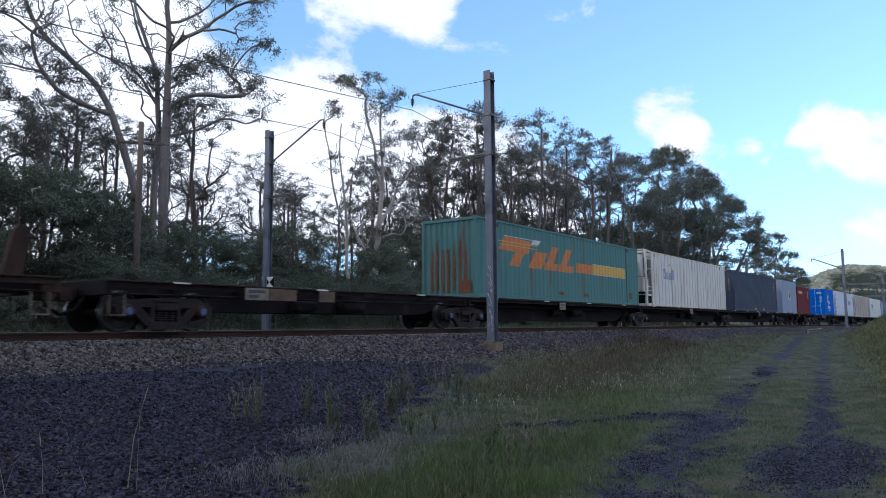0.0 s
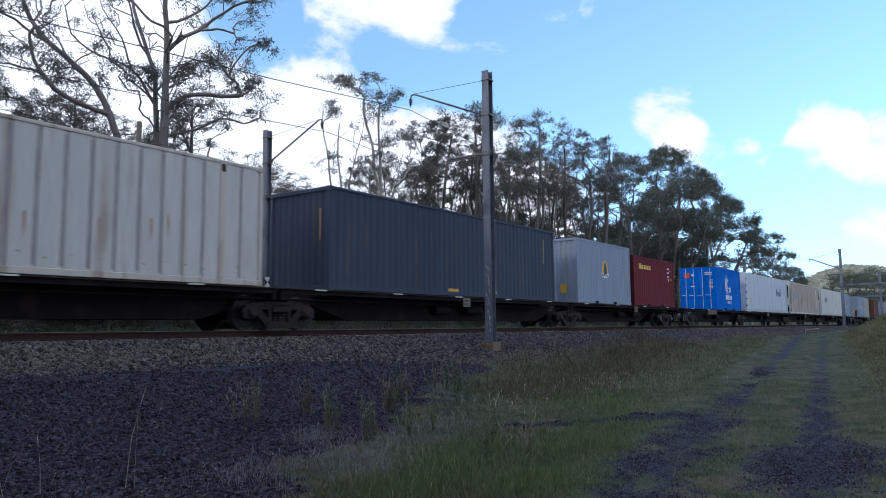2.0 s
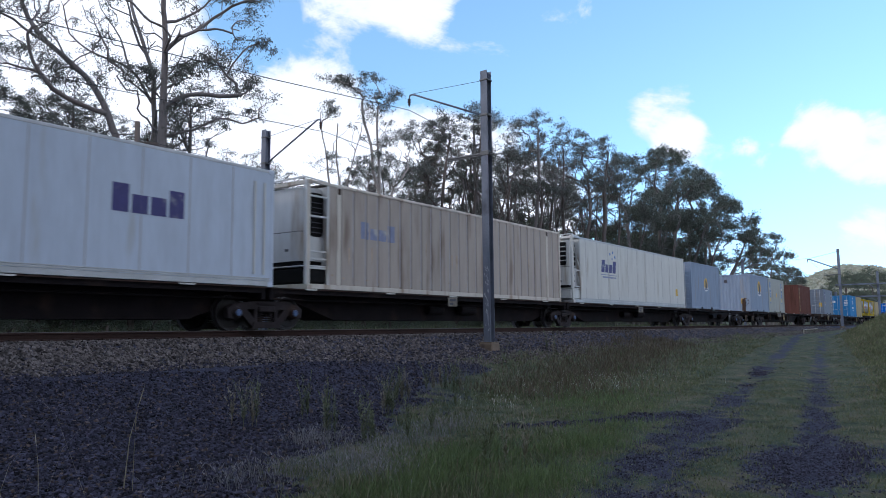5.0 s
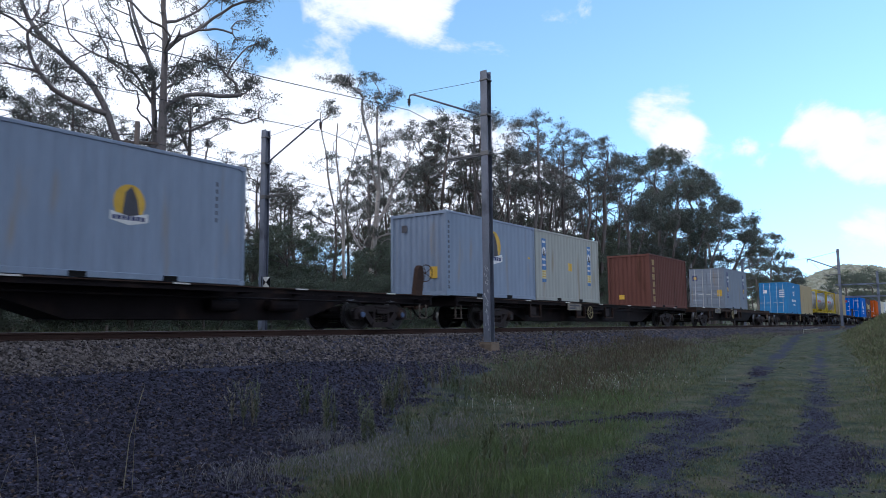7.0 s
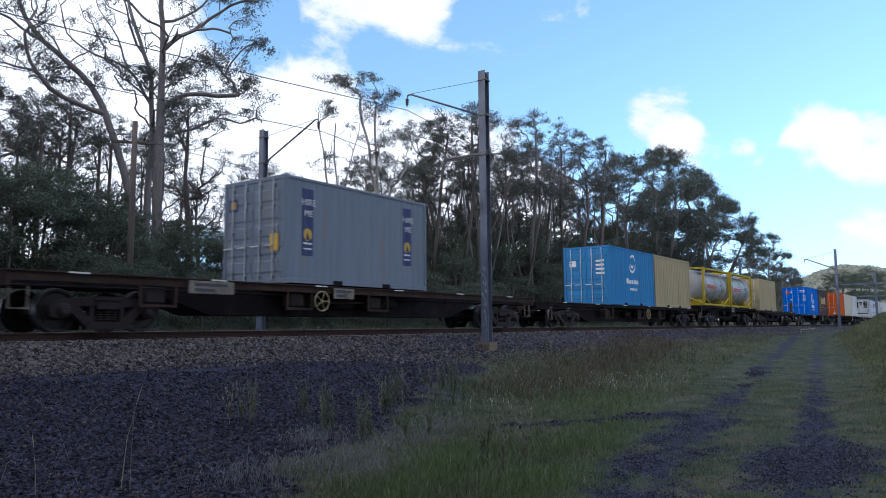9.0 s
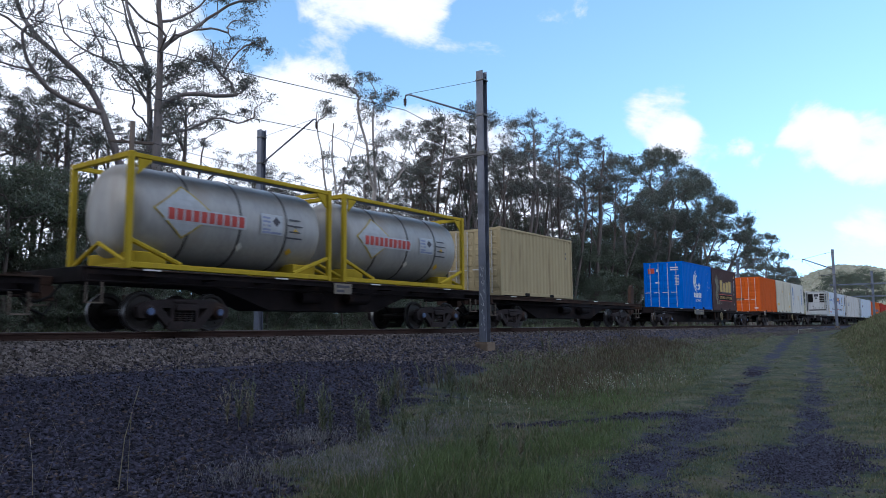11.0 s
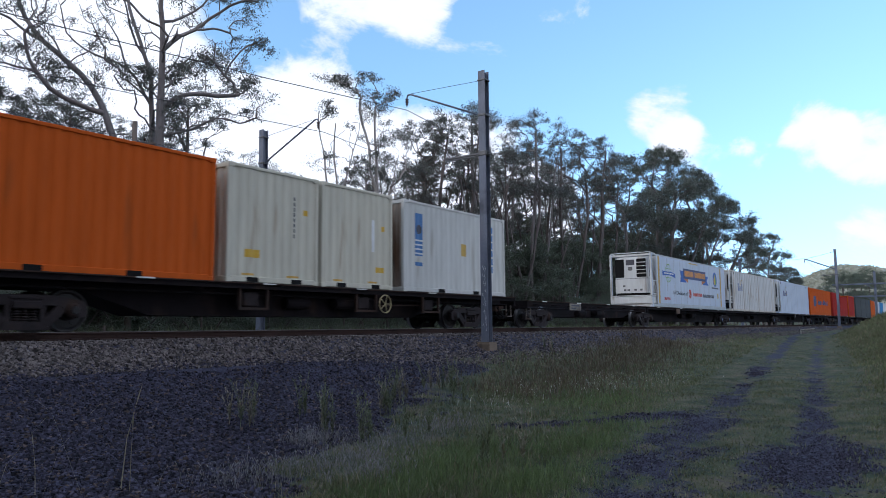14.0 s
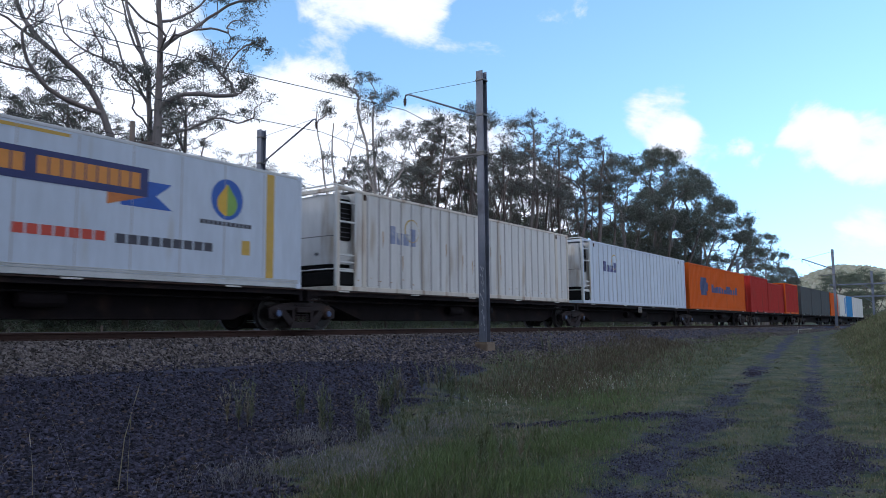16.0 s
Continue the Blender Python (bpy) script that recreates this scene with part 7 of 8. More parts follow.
def build_containers():
    HC, SC, T = 2.896, 2.591, 6.058
    # teal long container with orange and amber bars
    L = 14.94
    c = container(21.40, L, HC, TEAL, "long teal corrugated container, rust-stained, with faded orange and amber bars", pitch=0.32)
    decal("wordmark", [[(1.5, 1.83), (3.7, 1.80), (4.0, 2.30), (1.95, 2.35)], [(2.25, 1.28), (2.95, 1.26), (3.40, 1.80), (2.70, 1.83)], [(3.7, 1.26), (4.75, 1.26), (5.30, 1.95), (4.25, 1.95)],
          rect(4.95, 6.05, 1.26, 1.55, 0.15), rect(5.2, 5.75, 1.55, 2.25, 0.5), rect(6.15, 7.55, 1.26, 1.55, 0.15), rect(6.45, 7.0, 1.55, 2.25, 0.5), rect(7.85, 9.55, 1.30, 1.72, 0.12)], ORANGE_L, c, "faded orange slanted block")
    decal("wordmark_tail", [rect(9.6, 13.3, 1.32, 1.76)], AMBER_L, c, "faded amber bar")
    decal("wordmark_edge", [rect(9.6, 13.3, 1.765, 1.785), rect(9.6, 13.3, 1.295, 1.315), rect(1.95, 4.0, 2.36, 2.385)], LABEL_GREY, c)
    decal("wordmark_line", [rect(1.6, 4.4, 2.02, 2.05), rect(1.5, 4.4, 2.14, 2.17)], GOLD_L, c, lift=0.007)
    decal("wordmark_glint", [rect(3.9, 4.5, 2.2, 2.4, 0.2)], LABEL_GREY, c, lift=0.008)
    decal("forklift_mark", [rect(6.2, 6.7, 0.28, 0.42), rect(8.6, 9.05, 0.28, 0.42), rect(13.8, 14.1, 0.3, 0.6)], RUST, c)
    end_mark("rust_patch", 0.25, 0.75, 0.16, 0.62, RUST, c, x=0.012, label="rust patch")
    r = random.Random(12)
    for i in range(7):
        y = 0.45 + 0.25 * i + r.uniform(-0.03, 0.03)
        part("rust_streak", Build().prism([(y, 0.2 + r.uniform(0, 0.3)), (y + 0.10, 0.16), (y + 0.12, r.uniform(1.0, 1.9)), (y + 0.05, r.uniform(1.8, 2.5)), (y - 0.01, r.uniform(0.9, 1.6))], 0, 0.024, 0.029), RUST, c[0], "brown rust streak")
    # insulated containers with ribbed sides
    def ribbed(q, length, mat, label, mark, mx, doors=False, style="ribbed", unit=True, dark=True):
        k = container(q, length, HC + 0.06, mat, label, doors=doors, style=style, frame_mat=DIRTY_FRAME if mat in (DIRTY_WHITE, GRIMY_WHITE) else None, near_end="open" if unit else "plain", category="container")
        if unit:
            reefer_unit(k, HC + 0.06, dark)
        if mat in (DIRTY_WHITE, GRIMY_WHITE):
            r = random.Random(int(q * 10))
            for i in range(int(length * 2)):
                x, z, s = 0.9 + i * 0.5 + r.uniform(-0.05, 0.05), r.uniform(0.30, 0.46), r.uniform(0.02, 0.05)
                decal("rust_spot", [disc(x, z, s, s * 0.6, 7)], RUST_PALE, k, lift=0.003)
            for i in range(9):
                x, z, s = r.uniform(1.2, length - 0.5), r.uniform(1.0, 1.7), r.uniform(0.03, 0.07)
                decal("rust_streak", [[(x, z - 0.35), (x + s, z - 0.1), (x + s * 0.8, z + 0.2), (x - s * 0.5, z + 0.15)]], RUST_PALE, k, lift=0.003)
        return k
    c = ribbed(37.55, 14.6, DIRTY_WHITE, "dirty white ribbed insulated container with a leading cooling unit", None, 0)
    bars_logo(c, 2.58, 4.35, 1.55, 0.58, FADED_BLUE, 4, shape="9669")
    decal("emblem_ring", arc_band(3.6, 1.95, 0.42, 0.48, 10, 150, 10), ORANGE_L, c)
    c = container(54.45, 13.1, HC, STEEL_BLUE, "plain slate-blue corrugated steel container", pitch=0.278)
    decal("forklift_mark", [rect(5.6, 6.2, 0.16, 0.26), rect(8.2, 8.6, 0.16, 0.26)], YELLOW, c)
    decal("code_mark", [rect(12.2, 12.26, 1.5, 2.5)], GOLD_L, c)
    end_mark("code_mark", 0.36, 0.40, 1.4, 2.3, GOLD_L, c, x=0.02)
    c = container(69.72, T, HC, ICE_GREY, "blue-grey container with a yellow disc emblem")
    oval_badge(c, 3.0, 1.66, 0.82, YELLOW, LABEL_DARK, WHITE_L, STRIP_BLUE)
    decal("code_mark", [rect(5.15, 5.22, 2.3 - i * 0.17, 2.4 - i * 0.17) for i in range(6)], LABEL_DARK, c)
    decal("warning_mark", [rect(5.55, 5.68, 1.5, 1.6)], YELLOW, c)
    end_mark("warning_label", 0.55, 0.85, 0.45, 0.85, YELLOW, c, x=0.02, label="yellow label")
    end_mark("emblem", 1.75, 2.05, 2.2, 2.5, STRIP_BLUE, c, x=0.02)
    c = container(76.28, T, SC, MAROON, "maroon corrugated container with a yellow bar mark")
    bars_logo(c, 0.79, 2.48, 1.94, 0.28, YELLOW, 5, label="yellow bar", shape="97777")
    decal("code_mark", [rect(5.0, 5.3, 2.1 - i * 0.22, 2.2 - i * 0.22) for i in range(3)] + [rect(5.4, 5.55, 2.0, 2.08), rect(5.1, 5.25, 1.45, 1.6)], LABEL_GREY, c)
    decal("warning_mark", [rect(5.55, 5.65, 1.5, 1.62)], YELLOW, c)

    def bright_blue(q):
        k = container(q, T, HC, BLUE, "bright blue container with closed doors and white crescent emblem", doors=True)
        decal("emblem", crescents(3.0, 1.80, 1.12), WHITE_L, k, "white nested crescents")
        bars_logo(k, 2.22, 3.76, 0.74, 0.30, WHITE_L, 5, label="white bar")
        lettering("MOVING", 0.25, WHITE_L, k[0], pose(2.98, -0.002, 0.46, 90), label="white letters", wide=1.12)
        id_column(k, T, HC, LABEL_GREY, 12, 5.2)
        decal("warning_mark", [rect(5.5, 5.6, 1.4, 1.5)], YELLOW, k)
        end_mark("red_label", 1.75, 2.15, 2.2, 2.52, RED_L, k, x=-0.012, label="small red label")
        end_mark("white_label", 1.5, 1.62, 2.3, 2.45, WHITE_L, k, x=-0.012)
        end_mark("white_label", 1.45, 1.7, 1.58, 1.65, WHITE_L, k, x=-0.012)
        for i in range(7):
            end_mark("text_bar", 0.22, 0.48, 1.45 + i * 0.09, 1.49 + i * 0.09, LABEL_GREY, k, x=-0.012)
        for i in range(2):
            end_mark("text_bar", 0.25, 0.75, 2.35 + i * 0.13, 2.42 + i * 0.13, LABEL_GREY, k, x=-0.012)
        return k
    bright_blue(90.75)
    # three white insulated ones
    c = container(98.5, 14.35, HC + 0.06, COOL_WHITE, "white smooth-sided insulated container with navy bars", doors=True, style="smooth")
    bars_logo(c, 10.05, 11.82, 1.42, 0.60, NAVY, 4, label="navy bar", shape="9669")
    decal("yellow_label", [rect(1.13, 1.43, 0.69, 1.08)], YELLOW, c)
    for zz in (0.45, 0.95, 1.45, 1.95, 2.45):
        part("door_hinge", Build().box(-0.03, 0.14, -0.012, 0.05, zz - 0.05, zz + 0.05, 0.01), BLACK, c[0], "black door hinge")
    part("side_ladder", Build().box(14.0, 14.05, -0.02, 0.0, 0.3, 2.6).box(13.7, 13.75, -0.02, 0.0, 0.3, 2.6), CLEAN_WHITE, c[0])
    c = ribbed(114.0, 14.56, GRIMY_WHITE, "grimy ribbed insulated container with a cooling unit", None, 0)
    bars_logo(c, 2.1, 3.68, 1.53, 0.5, FADED_BLUE, 4, shape="9669")
    c = container(129.75, 15.0, HC + 0.06, CLEAN_WHITE, "white smooth insulated container with navy bars and blue dots", style="smooth", near_end="open")
    reefer_unit(c, HC + 0.06)
    bars_logo(c, 3.0, 4.75, 1.51, 0.58, NAVY, 4, slant=0.08, label="navy bar", shape="9669")
    decal("emblem_dot", [disc(4.05, 2.42, 0.07, 0.07, 10), disc(4.4, 2.52, 0.08, 0.08, 10), disc(4.65, 2.3, 0.08, 0.08, 10), disc(4.3, 2.2, 0.06, 0.06, 10)], SKY_BLUE, c)
    decal("text_bar", [rect(2.95, 4.85, 1.38, 1.41), rect(3.15, 4.75, 1.24, 1.32)], FADED_BLUE, c)
    decal("yellow_label", [rect(13.4, 13.74, 0.7, 1.08)], YELLOW, c)
    # blue-grey twenties
    for q, doors, base in ((146.1, True, 2.63), (160.5, False, 2.65)):
        c = container(q, T, HC, ICE_GREY, "blue-grey container with yellow disc emblem" + (" and closed doors" if doors else " at its wagon end"), doors=doors, base=base)
        oval_badge(c, 3.05 if doors else 2.97, 1.62 if doors else 1.90, 1.22 if not doors else 0.86, YELLOW, LABEL_DARK, WHITE_L, STRIP_BLUE)
        if not doors:
            decal("code_mark", [rect(0.02 + 0.1, 0.2, 2.45 - i * 0.17, 2.55 - i * 0.17) for i in range(14)], LABEL_DARK, c)
            end_mark("emblem", 1.7, 1.95, 2.25, 2.5, LABEL_DARK, c, x=0.02)
            end_mark("warning_label", 0.4, 0.72, 0.6, 1.0, YELLOW, c, x=0.02)
            decal("warning_mark", [rect(5.55, 5.68, 1.6, 1.68)], YELLOW, c)
        else:
            decal("code_mark", [rect(5.2, 5.26, 2.3 - i * 0.17, 2.4 - i * 0.17) for i in range(6)], LABEL_DARK, c)
    c = container(166.62, T, HC, PALE_GREY, "pale grey container with two upright blue and yellow labels", base=2.65)
    for x in (0.57, 4.84):
        decal("label_strip", [rect(x, x + 0.34, 1.26, 2.55)], SKY_BLUE, c, "upright blue label with a dark figure on a pale disc")
        decal("label_disc", [disc(x + 0.17, 2.02, 0.15, 0.19, 16)], WHITE_L, c, lift=0.006)
        decal("label_figure", [[(x + 0.07, 1.84), (x + 0.29, 1.84), (x + 0.22, 2.08), (x + 0.13, 2.12)]], LABEL_DARK, c, lift=0.008)
        decal("label_text", word_bars(x + 0.05, x + 0.30, 2.36, 2.46, 4) + word_bars(x + 0.04, x + 0.31, 1.64, 1.72, 5) + word_bars(x + 0.04, x + 0.31, 1.42, 1.50, 5), WHITE_L, c, lift=0.006)
        decal("label_panel", [rect(x, x + 0.34, 0.90, 1.25)], PALE_YELLOW, c)
        decal("label_text", [rect(x + 0.03, x + 0.31, 1.16 - i * 0.1, 1.20 - i * 0.1) for i in range(3)], PINE, c, lift=0.006)
        decal("label_text", [rect(x, x + 0.34, 0.76, 0.89)], SKY_BLUE, c)
    decal("warning_label", [rect(2.91, 3.3, 1.33, 1.67)], YELLOW, c)
    c = container(179.3, T, HC, BROWN, "red-brown corrugated container with an upright row of dull gold bars", base=2.60)
    decal("code_mark", [rect(0.38 + 0.05 * (i % 2), 0.78, 2.30 - i * 0.40, 2.60 - i * 0.40) for i in range(6)], DULL_GOLD, c, "upright row of dull gold bars")
    end_mark("warning_label", 1.5, 1.8, 0.45, 0.7, YELLOW, c, x=0.02)
    c = container(193.65, T, HC - 0.06, GREY7, "grey container for hire with closed doors and two blue label strips", doors=True, base=2.76)
    for x in (0.64, 4.87):
        decal("label_strip", [rect(x, x + 0.42, 0.75, 2.55)], STRIP_BLUE, c, "upright blue label strip")
        decal("label_disc", [disc(x + 0.21, 1.32, 0.15, 0.17, 16)], YELLOW, c, lift=0.008)
        decal("label_figure", [[(x + 0.14, 1.17), (x + 0.3, 1.17), (x + 0.2, 1.42)]], LABEL_DARK, c, lift=0.011)
        decal("label_text", [rect(x + 0.06, x + 0.36, 1.06, 1.11), rect(x + 0.06, x + 0.36, 0.92, 0.96)], WHITE_L, c, lift=0.008)
        lettering("HIRE", 0.25, WHITE_L, c[0], pose(x + 0.21, -0.012, 2.10, 90), label="white letters HIRE")
        lettering("ME", 0.25, WHITE_L, c[0], pose(x + 0.21, -0.012, 1.80, 90), label="white letters ME")
    end_mark("warning_label", 0.2, 0.52, 0.85, 1.3, YELLOW, c, x=-0.012, label="yellow label")
    end_mark("emblem", 1.85, 2.2, 2.0, 2.35, STRIP_BLUE, c, x=-0.012)
    end_mark("emblem_disc", 1.92, 2.1, 2.08, 2.28, YELLOW, c, x=-0.016)
    c = container(214.35, T, HC, LIGHT_BLUE, "light blue container with closed doors and white emblem", doors=True)
    decal("emblem", arc_band(3.0, 2.22, 0.42, 0.55, 195, 350, 12) + arc_band(3.05, 2.12, 0.40, 0.52, 25, 150, 10) + arc_band(3.0, 2.2, 0.16, 0.30, 190, 330, 8), WHITE_L, c, "white curved emblem")
    bars_logo(c, 2.2, 3.8, 1.12, 0.26, WHITE_L, 5, shape="96777")
    bars_logo(c, 2.6, 3.6, 0.78, 0.12, WHITE_L, 5)
    end_mark("white_label", 1.75, 2.1, 1.9, 2.2, WHITE_L, c, x=-0.012)
    for i in range(4):
        end_mark("text_bar", 0.25, 0.7, 1.5 + i * 0.2, 1.6 + i * 0.2, WHITE_L, c, x=-0.012)
    container(220.6, T, HC, TAN, "plain tan corrugated container")
    tank_container(229.62, 2.88, "yellow-framed tank container with a silver vessel and hazard placards")
    tank_container(236.15, 2.88, "yellow-framed tank container with a silver vessel beside another")
    c = container(244.65, T, SC, TAN, "tan container with closed doors", doors=True, base=2.78)
    decal("code_mark", [rect(5.4, 5.5, 1.9 - i * 0.2, 2.0 - i * 0.2) for i in range(2)], LABEL_DARK, c)
    bright_blue(265.95)
    c = container(272.25, T, HC, DARK_BROWN, "dark brown container with pale gold bars and a sage ornament")
    feathers = []
    for i in range(9):
        a, x, z, n = radians(62 + 9 * i), 1.22 - 0.02 * i, 1.45 + 0.03 * i, 0.95 - 0.055 * abs(i - 3)
        feathers.append([(x, z - 0.05), (x + 0.6 * n * math.cos(a) + 0.06, z + 0.6 * n * math.sin(a)), (x + n * math.cos(a), z + n * math.sin(a)), (x + 0.6 * n * math.cos(a) - 0.05, z + 0.6 * n * math.sin(a) - 0.03)])
    decal("ornament_feather", feathers, SAGE, c, lift=0.003)
    decal("ornament_body", [disc(1.22, 1.42, 0.27, 0.30, 14), disc(1.10, 1.02, 0.34, 0.36, 14), disc(1.42, 1.62, 0.17, 0.13, 10), [(0.86, 0.98), (1.02, 0.42), (1.22, 0.40), (1.30, 0.95)]], SAGE, c, "bronze-green scrolled ornament", lift=0.005)
    decal("ornament", arc_band(1.16, 1.02, 0.14, 0.20, 60, 330, 10) + arc_band(1.24, 1.43, 0.12, 0.17, 100, 350, 10) + arc_band(1.0, 0.78, 0.16, 0.21, 150, 330, 8), DARK_BROWN, c, lift=0.009)
    decal("ornament", arc_band(1.45, 0.62, 0.12, 0.22, 150, 400, 10) + arc_band(1.78, 0.52, 0.10, 0.18, 0, 260, 10) + arc_band(2.02, 0.56, 0.07, 0.13, 120, 380, 8), SAGE, c, lift=0.005)
    bars_logo(c, 1.92, 4.86, 1.30, 0.80, GOLD_L, 4, label="gold bar", shape="9789")
    decal("bar_shade", word_bars(2.30, 5.24, 1.24, 2.02, 4, shape="9789"), SHADE_GREY, c, "blue-grey drop shade behind the bars", lift=0.0025)
    decal("wordmark_band", [[(1.62, 0.70), (5.02, 0.70), (4.86, 1.10), (1.62, 1.10)]], BLACK, c, "black band between red rules", lift=0.0045)
    decal("wordmark_rule", [rect(1.62, 4.88, 1.09, 1.125), rect(1.62, 5.02, 0.675, 0.71), [(5.0, 0.70), (5.03, 0.70), (4.88, 1.1), (4.85, 1.1)]], RED_L, c, "red rule", lift=0.007)
    lettering("MOVING & STORAGE", 0.27, GOLD_L, c[0], pose(3.26, -0.002, 0.81, 90), label="gold letters", wide=1.16)
    decal("code_mark", [rect(5.42, 5.48, 2.48 - i * 0.115, 2.56 - i * 0.115) for i in range(13)] + [rect(5.60, 5.64, 2.15 - i * 0.09, 2.21 - i * 0.09) for i in range(6)] + [rect(5.46, 5.60, 0.42, 0.55)], LABEL_GREY, c)
    decal("warning_label", [rect(5.58, 5.70, 2.40, 2.54)], YELLOW, c, "small yellow label")
    part("rust_streak", Build().box(T - 0.105, T - 0.012, 0.0005, 0.004, 0.14, 1.25), STEEL_RUST, c[0], "rusty lower half of the corner post")
    c = container(286.0, T, HC, ORANGE, "orange container with closed doors", doors=True, base=2.70)
    end_mark("faded_mark", 1.3, 2.1, 0.95, 1.15, RUST, c, x=-0.012)
    end_mark("faded_mark", 0.2, 0.5, 0.25, 0.34, WHITE_L, c, x=-0.012)
    for q, labels, column in ((292.4, [rect(0.55, 1.0, 0.62, 0.82), rect(2.45, 2.6, 1.85, 2.0)], 2.1), (295.52, [rect(2.25, 2.6, 0.50, 0.66), rect(2.5, 2.62, 1.75, 1.9)], None)):
        c = container(q, 2.99, HC, CREAM, "short cream corrugated container with small yellow labels, one of a pair", base=2.72)
        decal("warning_label", labels, YELLOW, c, "small yellow label")
        decal("forklift_mark", [rect(0.45, 0.85, 0.18, 0.23), rect(1.9, 2.3, 0.18, 0.23)], AMBER_L, c)
        if column:
            decal("code_mark", [rect(column, column + 0.06, 2.2 - i * 0.14, 2.3 - i * 0.14) for i in range(8)], LABEL_DARK, c)
        else:
            decal("notice", [rect(2.05, 2.2, 1.1, 2.05)], WHITE_L, c, "upright white notice")
    c = container(299.05, T, HC, CLEAN_WHITE, "white container with blue label strips and rusty ends", base=2.72)
    for child in c[0].children:
        if child.name.startswith("end_panel"):
            child.data.materials[0] = RUSTY_END
    decal("label_strip", [rect(0.6, 0.98, 1.15, 2.52)], SKY_BLUE, c, "upright blue label strip with pale marks")
    decal("label_figure", [disc(0.79, 2.0, 0.14, 0.16, 12)], LABEL_DARK, c, lift=0.008)
    decal("label_text", [rect(0.6, 0.98, 1.25 + i * 0.14, 1.2 + i * 0.14) for i in range(4)], WHITE_L, c, lift=0.008)
    decal("label_strip", [rect(0.6, 0.98, 0.83, 0.95)], SKY_BLUE, c)
    decal("label_tile", [rect(4.88, 5.22, 0.84 + i * 0.29, 1.07 + i * 0.29) for i in range(6)], SKY_BLUE, c)
    decal("warning_label", [rect(3.17, 3.47, 1.32, 1.74)], PINE, c)
    # the long white one with ribbon and round marks
    L = 14.4
    c = container(320.65, L, HC + 0.06, COOL_WHITE, "long white insulated container with blue ribbon emblem and cooling unit", style="smooth", near_end="open")
    reefer_unit(c, HC + 0.06, False)
    decal("amber_band", [rect(0.98, 1.22, 0.16, 2.86), rect(13.2, 13.45, 0.16, 2.86)], PINE, c, "amber upright band")
    decal("amber_strip", [rect(6.45, 8.2, 2.76, 2.83)], PINE, c)
    decal("globe_emblem", arc_band(2.72, 1.98, 0.50, 0.55, 0, 359, 24) + [("stroke", [[(2.72 + k * math.cos(radians(a)), 1.98 + 0.5 * math.sin(radians(a))), (2.75 + k * math.cos(radians(a)), 1.98 + 0.5 * math.sin(radians(a))), (2.75 + k * math.cos(radians(a + 15)), 1.98 + 0.5 * math.sin(radians(a + 15))), (2.72 + k * math.cos(radians(a + 15)), 1.98 + 0.5 * math.sin(radians(a + 15)))][::(1 if k > 0 else -1)] for a in range(-90, 90, 15)]) for k in (-0.28, 0.02, 0.28)] + [rect(2.26, 3.18, 2.22, 2.25), rect(2.26, 3.18, 1.70, 1.73)], GREEN_L, c, "green globe emblem")
    decal("globe_ribbon", [[(1.70, 1.80), (2.4, 1.84), (2.4, 2.06), (1.66, 2.08)], [(2.4, 1.84), (3.1, 1.86), (3.1, 2.08), (2.4, 2.06)], [(3.1, 1.86), (3.9, 1.74), (3.86, 2.0), (3.1, 2.08)]], RIBBON_BLUE, c, lift=0.008)
    decal("ribbon_bar", word_bars(2.0, 3.6, 1.92, 2.0, 10), WHITE_L, c, lift=0.011)
    decal("ribbon_tail", [[(4.72, 1.57), (5.9, 1.57), (5.9, 2.1), (4.95, 1.9)], [(4.95, 1.9), (5.9, 2.1), (5.9, 2.26), (4.72, 2.26)], [(9.3, 1.57), (10.52, 1.57), (10.12, 1.85), (9.3, 1.85)], [(9.3, 1.85), (10.12, 1.85), (10.5, 2.15), (9.3, 2.15)]], RIBBON_BLUE, c, "blue ribbon tail")
    decal("ribbon", [rect(5.37, 9.92, 1.80, 2.42)], STRIP_BLUE, c, "dark blue ribbon", lift=0.006)
    decal("ribbon_fold", [[(5.4, 1.80), (6.25, 1.55), (6.25, 1.80)], [(9.0, 1.55), (9.85, 1.80), (9.0, 1.80)]], ORANGE_L, c, lift=0.008)
    decal("ribbon_bar", word_bars(5.62, 7.38, 1.95, 2.30, 7, gap=0.14) + word_bars(7.58, 9.76, 1.95, 2.30, 9, gap=0.14), ORANGE_DEEP, c, lift=0.009)
    decal("round_emblem", [disc(12.0, 2.04, 0.46, 0.49, 24)], RIBBON_BLUE, c, "round blue, green and yellow emblem", lift=0.004)
    decal("round_emblem_half", [disc(12.0, 1.94, 0.29, 0.30, 12, -90, 45) + [(12.0, 2.42)]], GREEN_L, c, lift=0.008)
    decal("round_emblem_half", [[(12.0, 2.42)] + disc(12.0, 1.94, 0.29, 0.30, 12, 135, 281.25)], YELLOW, c, lift=0.008)
    bars_logo(c, 11.25, 12.75, 1.40, 0.10, LABEL_DARK, 12)
    lettering("All Divisions of", 0.335, LABEL_DARK, c[0], pose(4.72, 0.002, 0.78, 90), label="dark letters", wide=1.30)
    decal("drop_mark", [disc(6.55, 0.90, 0.26, 0.28, 18)], RED_L, c, "red round mark with a pale sweep")
    decal("drop_sweep", arc_band(6.72, 1.12, 0.36, 0.42, 170, 255, 8), COOL_WHITE, c, lift=0.008)
    bars_logo(c, 7.18, 9.04, 0.78, 0.20, RED_L, 7)
    bars_logo(c, 9.22, 11.65, 0.76, 0.20, LABEL_DARK, 9)
    bars_logo(c, 1.9, 2.9, 0.42, 0.16, TANK_RED, 6)
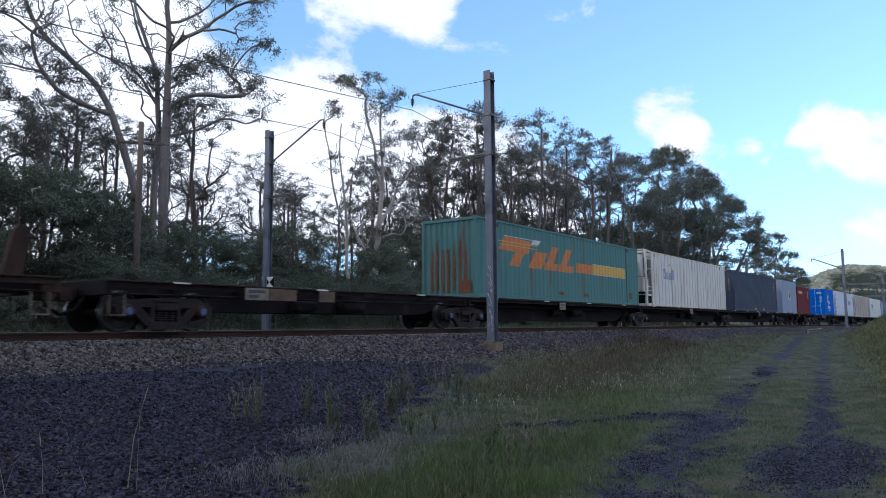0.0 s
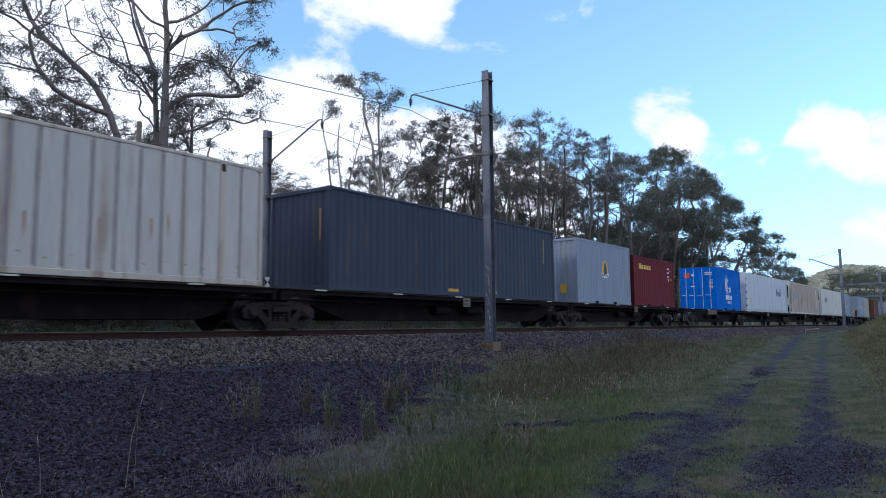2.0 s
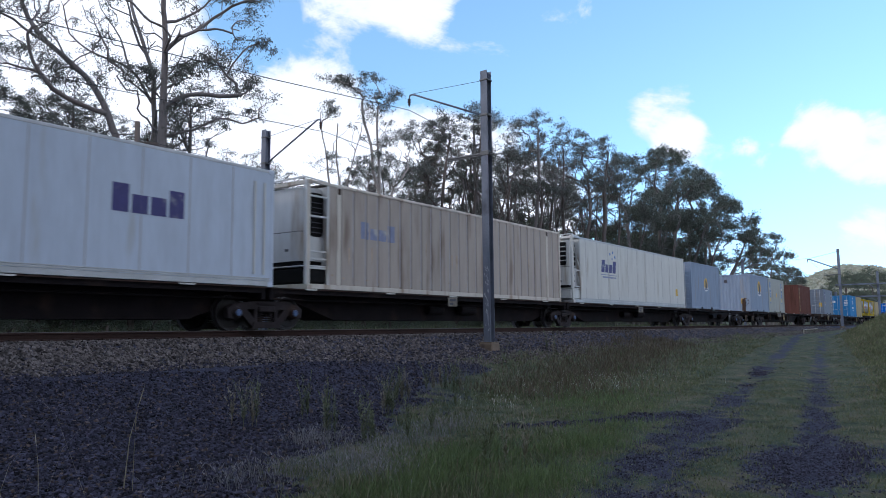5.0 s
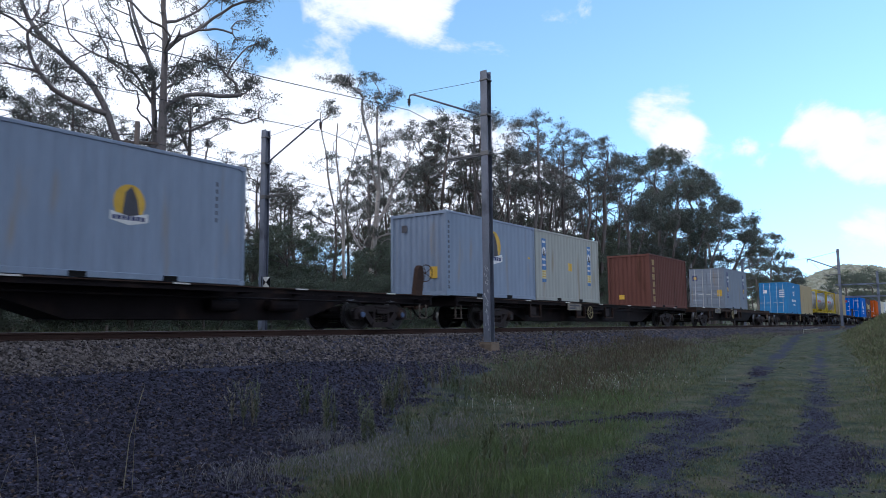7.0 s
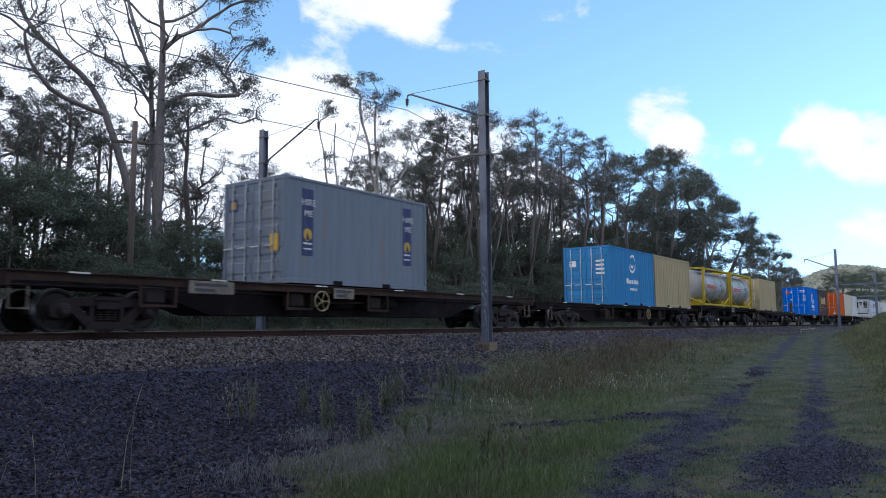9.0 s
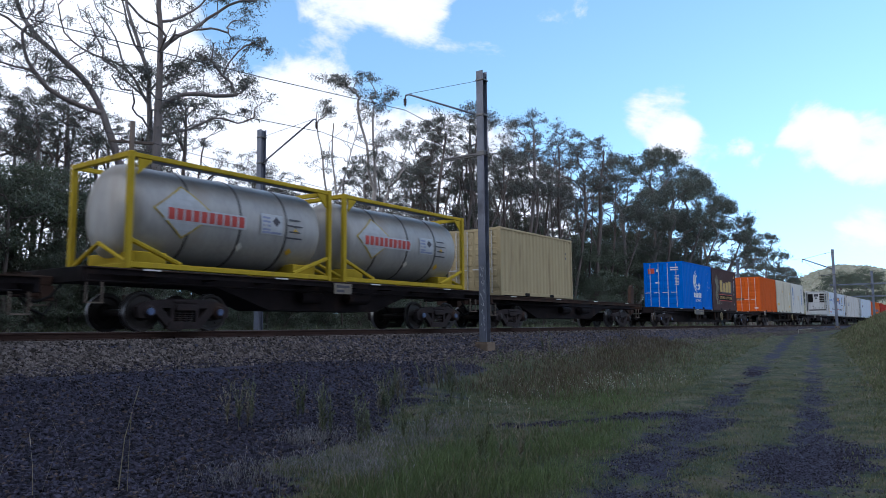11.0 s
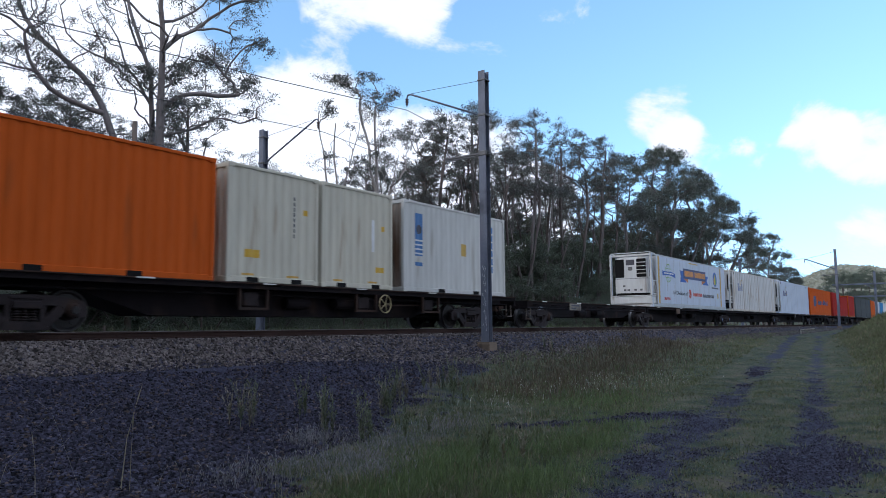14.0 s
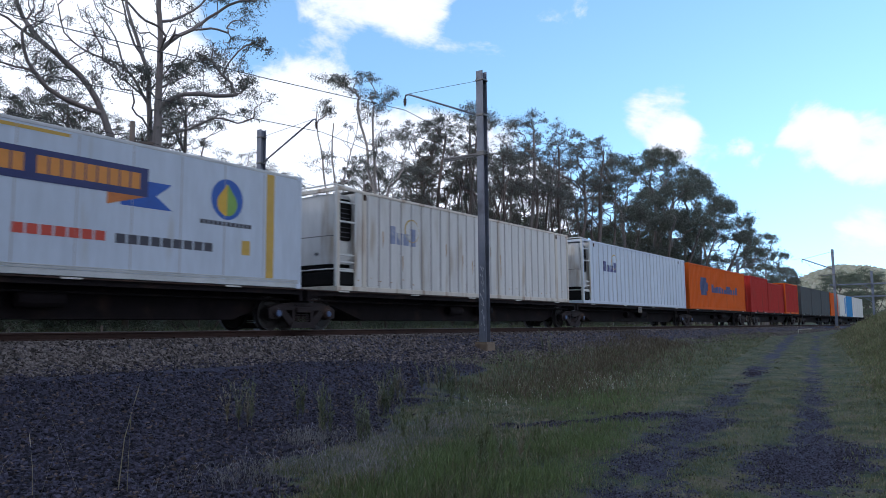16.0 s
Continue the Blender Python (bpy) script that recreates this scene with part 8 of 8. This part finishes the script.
    decal("yellow_label", [rect(12.45, 12.7, 0.75, 1.1)], PINE, c)
    c = ribbed(336.4, 14.45, DIRTY_WHITE, "dirty white ribbed insulated container with faded blue bars", None, 0)
    bars_logo(c, 2.28, 3.62, 1.52, 0.55, FADED_BLUE, 4, shape="9669")
    decal("emblem_ring", arc_band(3.4, 2.0, 0.34, 0.40, 0, 359, 14), GOLD_L, c)
    c = ribbed(352.35, 14.6, COOL_WHITE, "white ribbed insulated container with navy bars", None, 0)
    bars_logo(c, 2.27, 3.98, 1.6, 0.48, NAVY, 4, shape="9669")
    decal("emblem_ring", arc_band(3.65, 2.1, 0.34, 0.40, 0, 359, 14), GOLD_L, c)
    c = container(367.75, 13.7, HC, ORANGE, "long orange container with navy bars")
    decal("emblem", [rect(2.5, 3.7, 0.94, 2.1), rect(2.3, 4.0, 1.25, 1.8)], STRIP_BLUE, c, "blue block emblem")
    bars_logo(c, 4.83, 11.5, 1.17, 0.55, STRIP_BLUE, 11, shape="96776599669")
    container(383.4, T, HC, RED, "red corrugated steel container beside others")
    container(389.6, T, SC, RED, "lower bright red corrugated container")
    container(396.7, T, HC, RED, "red corrugated container with a rusty frame", frame_mat=ORANGE)
    for q in (404.4, 410.6, 416.8):
        c = container(q, T, HC, DARK_GREY, "dark grey container with closed doors", doors=True)
        end_mark("white_label", 0.3, 0.8, 1.6, 1.9, LABEL_GREY, c, x=-0.012)
    container(423.6, T, HC, ORANGE, "orange corrugated container far back in the train")
    c = container(431.2, T, HC, CLEAN_WHITE, "white container far back in the train")
    decal("label_strip", [rect(4.6, 5.9, 0.4, 2.6)], SKY_BLUE, c)
    container(437.5, T, HC, LIGHT_BLUE, "light blue container far back in the train")
    container(443.8, 12.19, HC, CLEAN_WHITE, "long white container far back in the train")


build_ground()
build_track(MID, "track_near", True)
build_track(MID2, "track_far", False)
build_lineside()
build_wagons()
build_containers()
build_trees()
build_hill_forest()
build_cover()


# ---- what moves ----
def motions():
    for ob, q, y, z in TRAIN:
        walk(ob, [(0.0, pose(q, y, z)), (SECONDS / 2, pose(q - SPEED * SECONDS / 2, y, z)), (SECONDS, pose(q - SPEED * SECONDS, y, z))])
    # wheels roll without slip: a row for every thirtieth of a second, once for each axle place, shared by all bogies
    steps = int(SECONDS * FPS)
    for key, dx in (("front", -AXLE), ("rear", AXLE)):
        rows = []
        for i in range(steps + 1):
            t = i / FPS
            rows.append((t, pose(dx, 0, 0, 0, -math.degrees(SPEED * t / R_WHEEL) % 360.0)))
        first = SPINNING[key][0]
        walk(first, rows)
        for w in SPINNING[key][1:]:
            w.rotation_mode = "QUATERNION"
            data = w.animation_data_create()
            data.action = first.animation_data.action
            data.action_slot = first.animation_data.action_slot


motions()
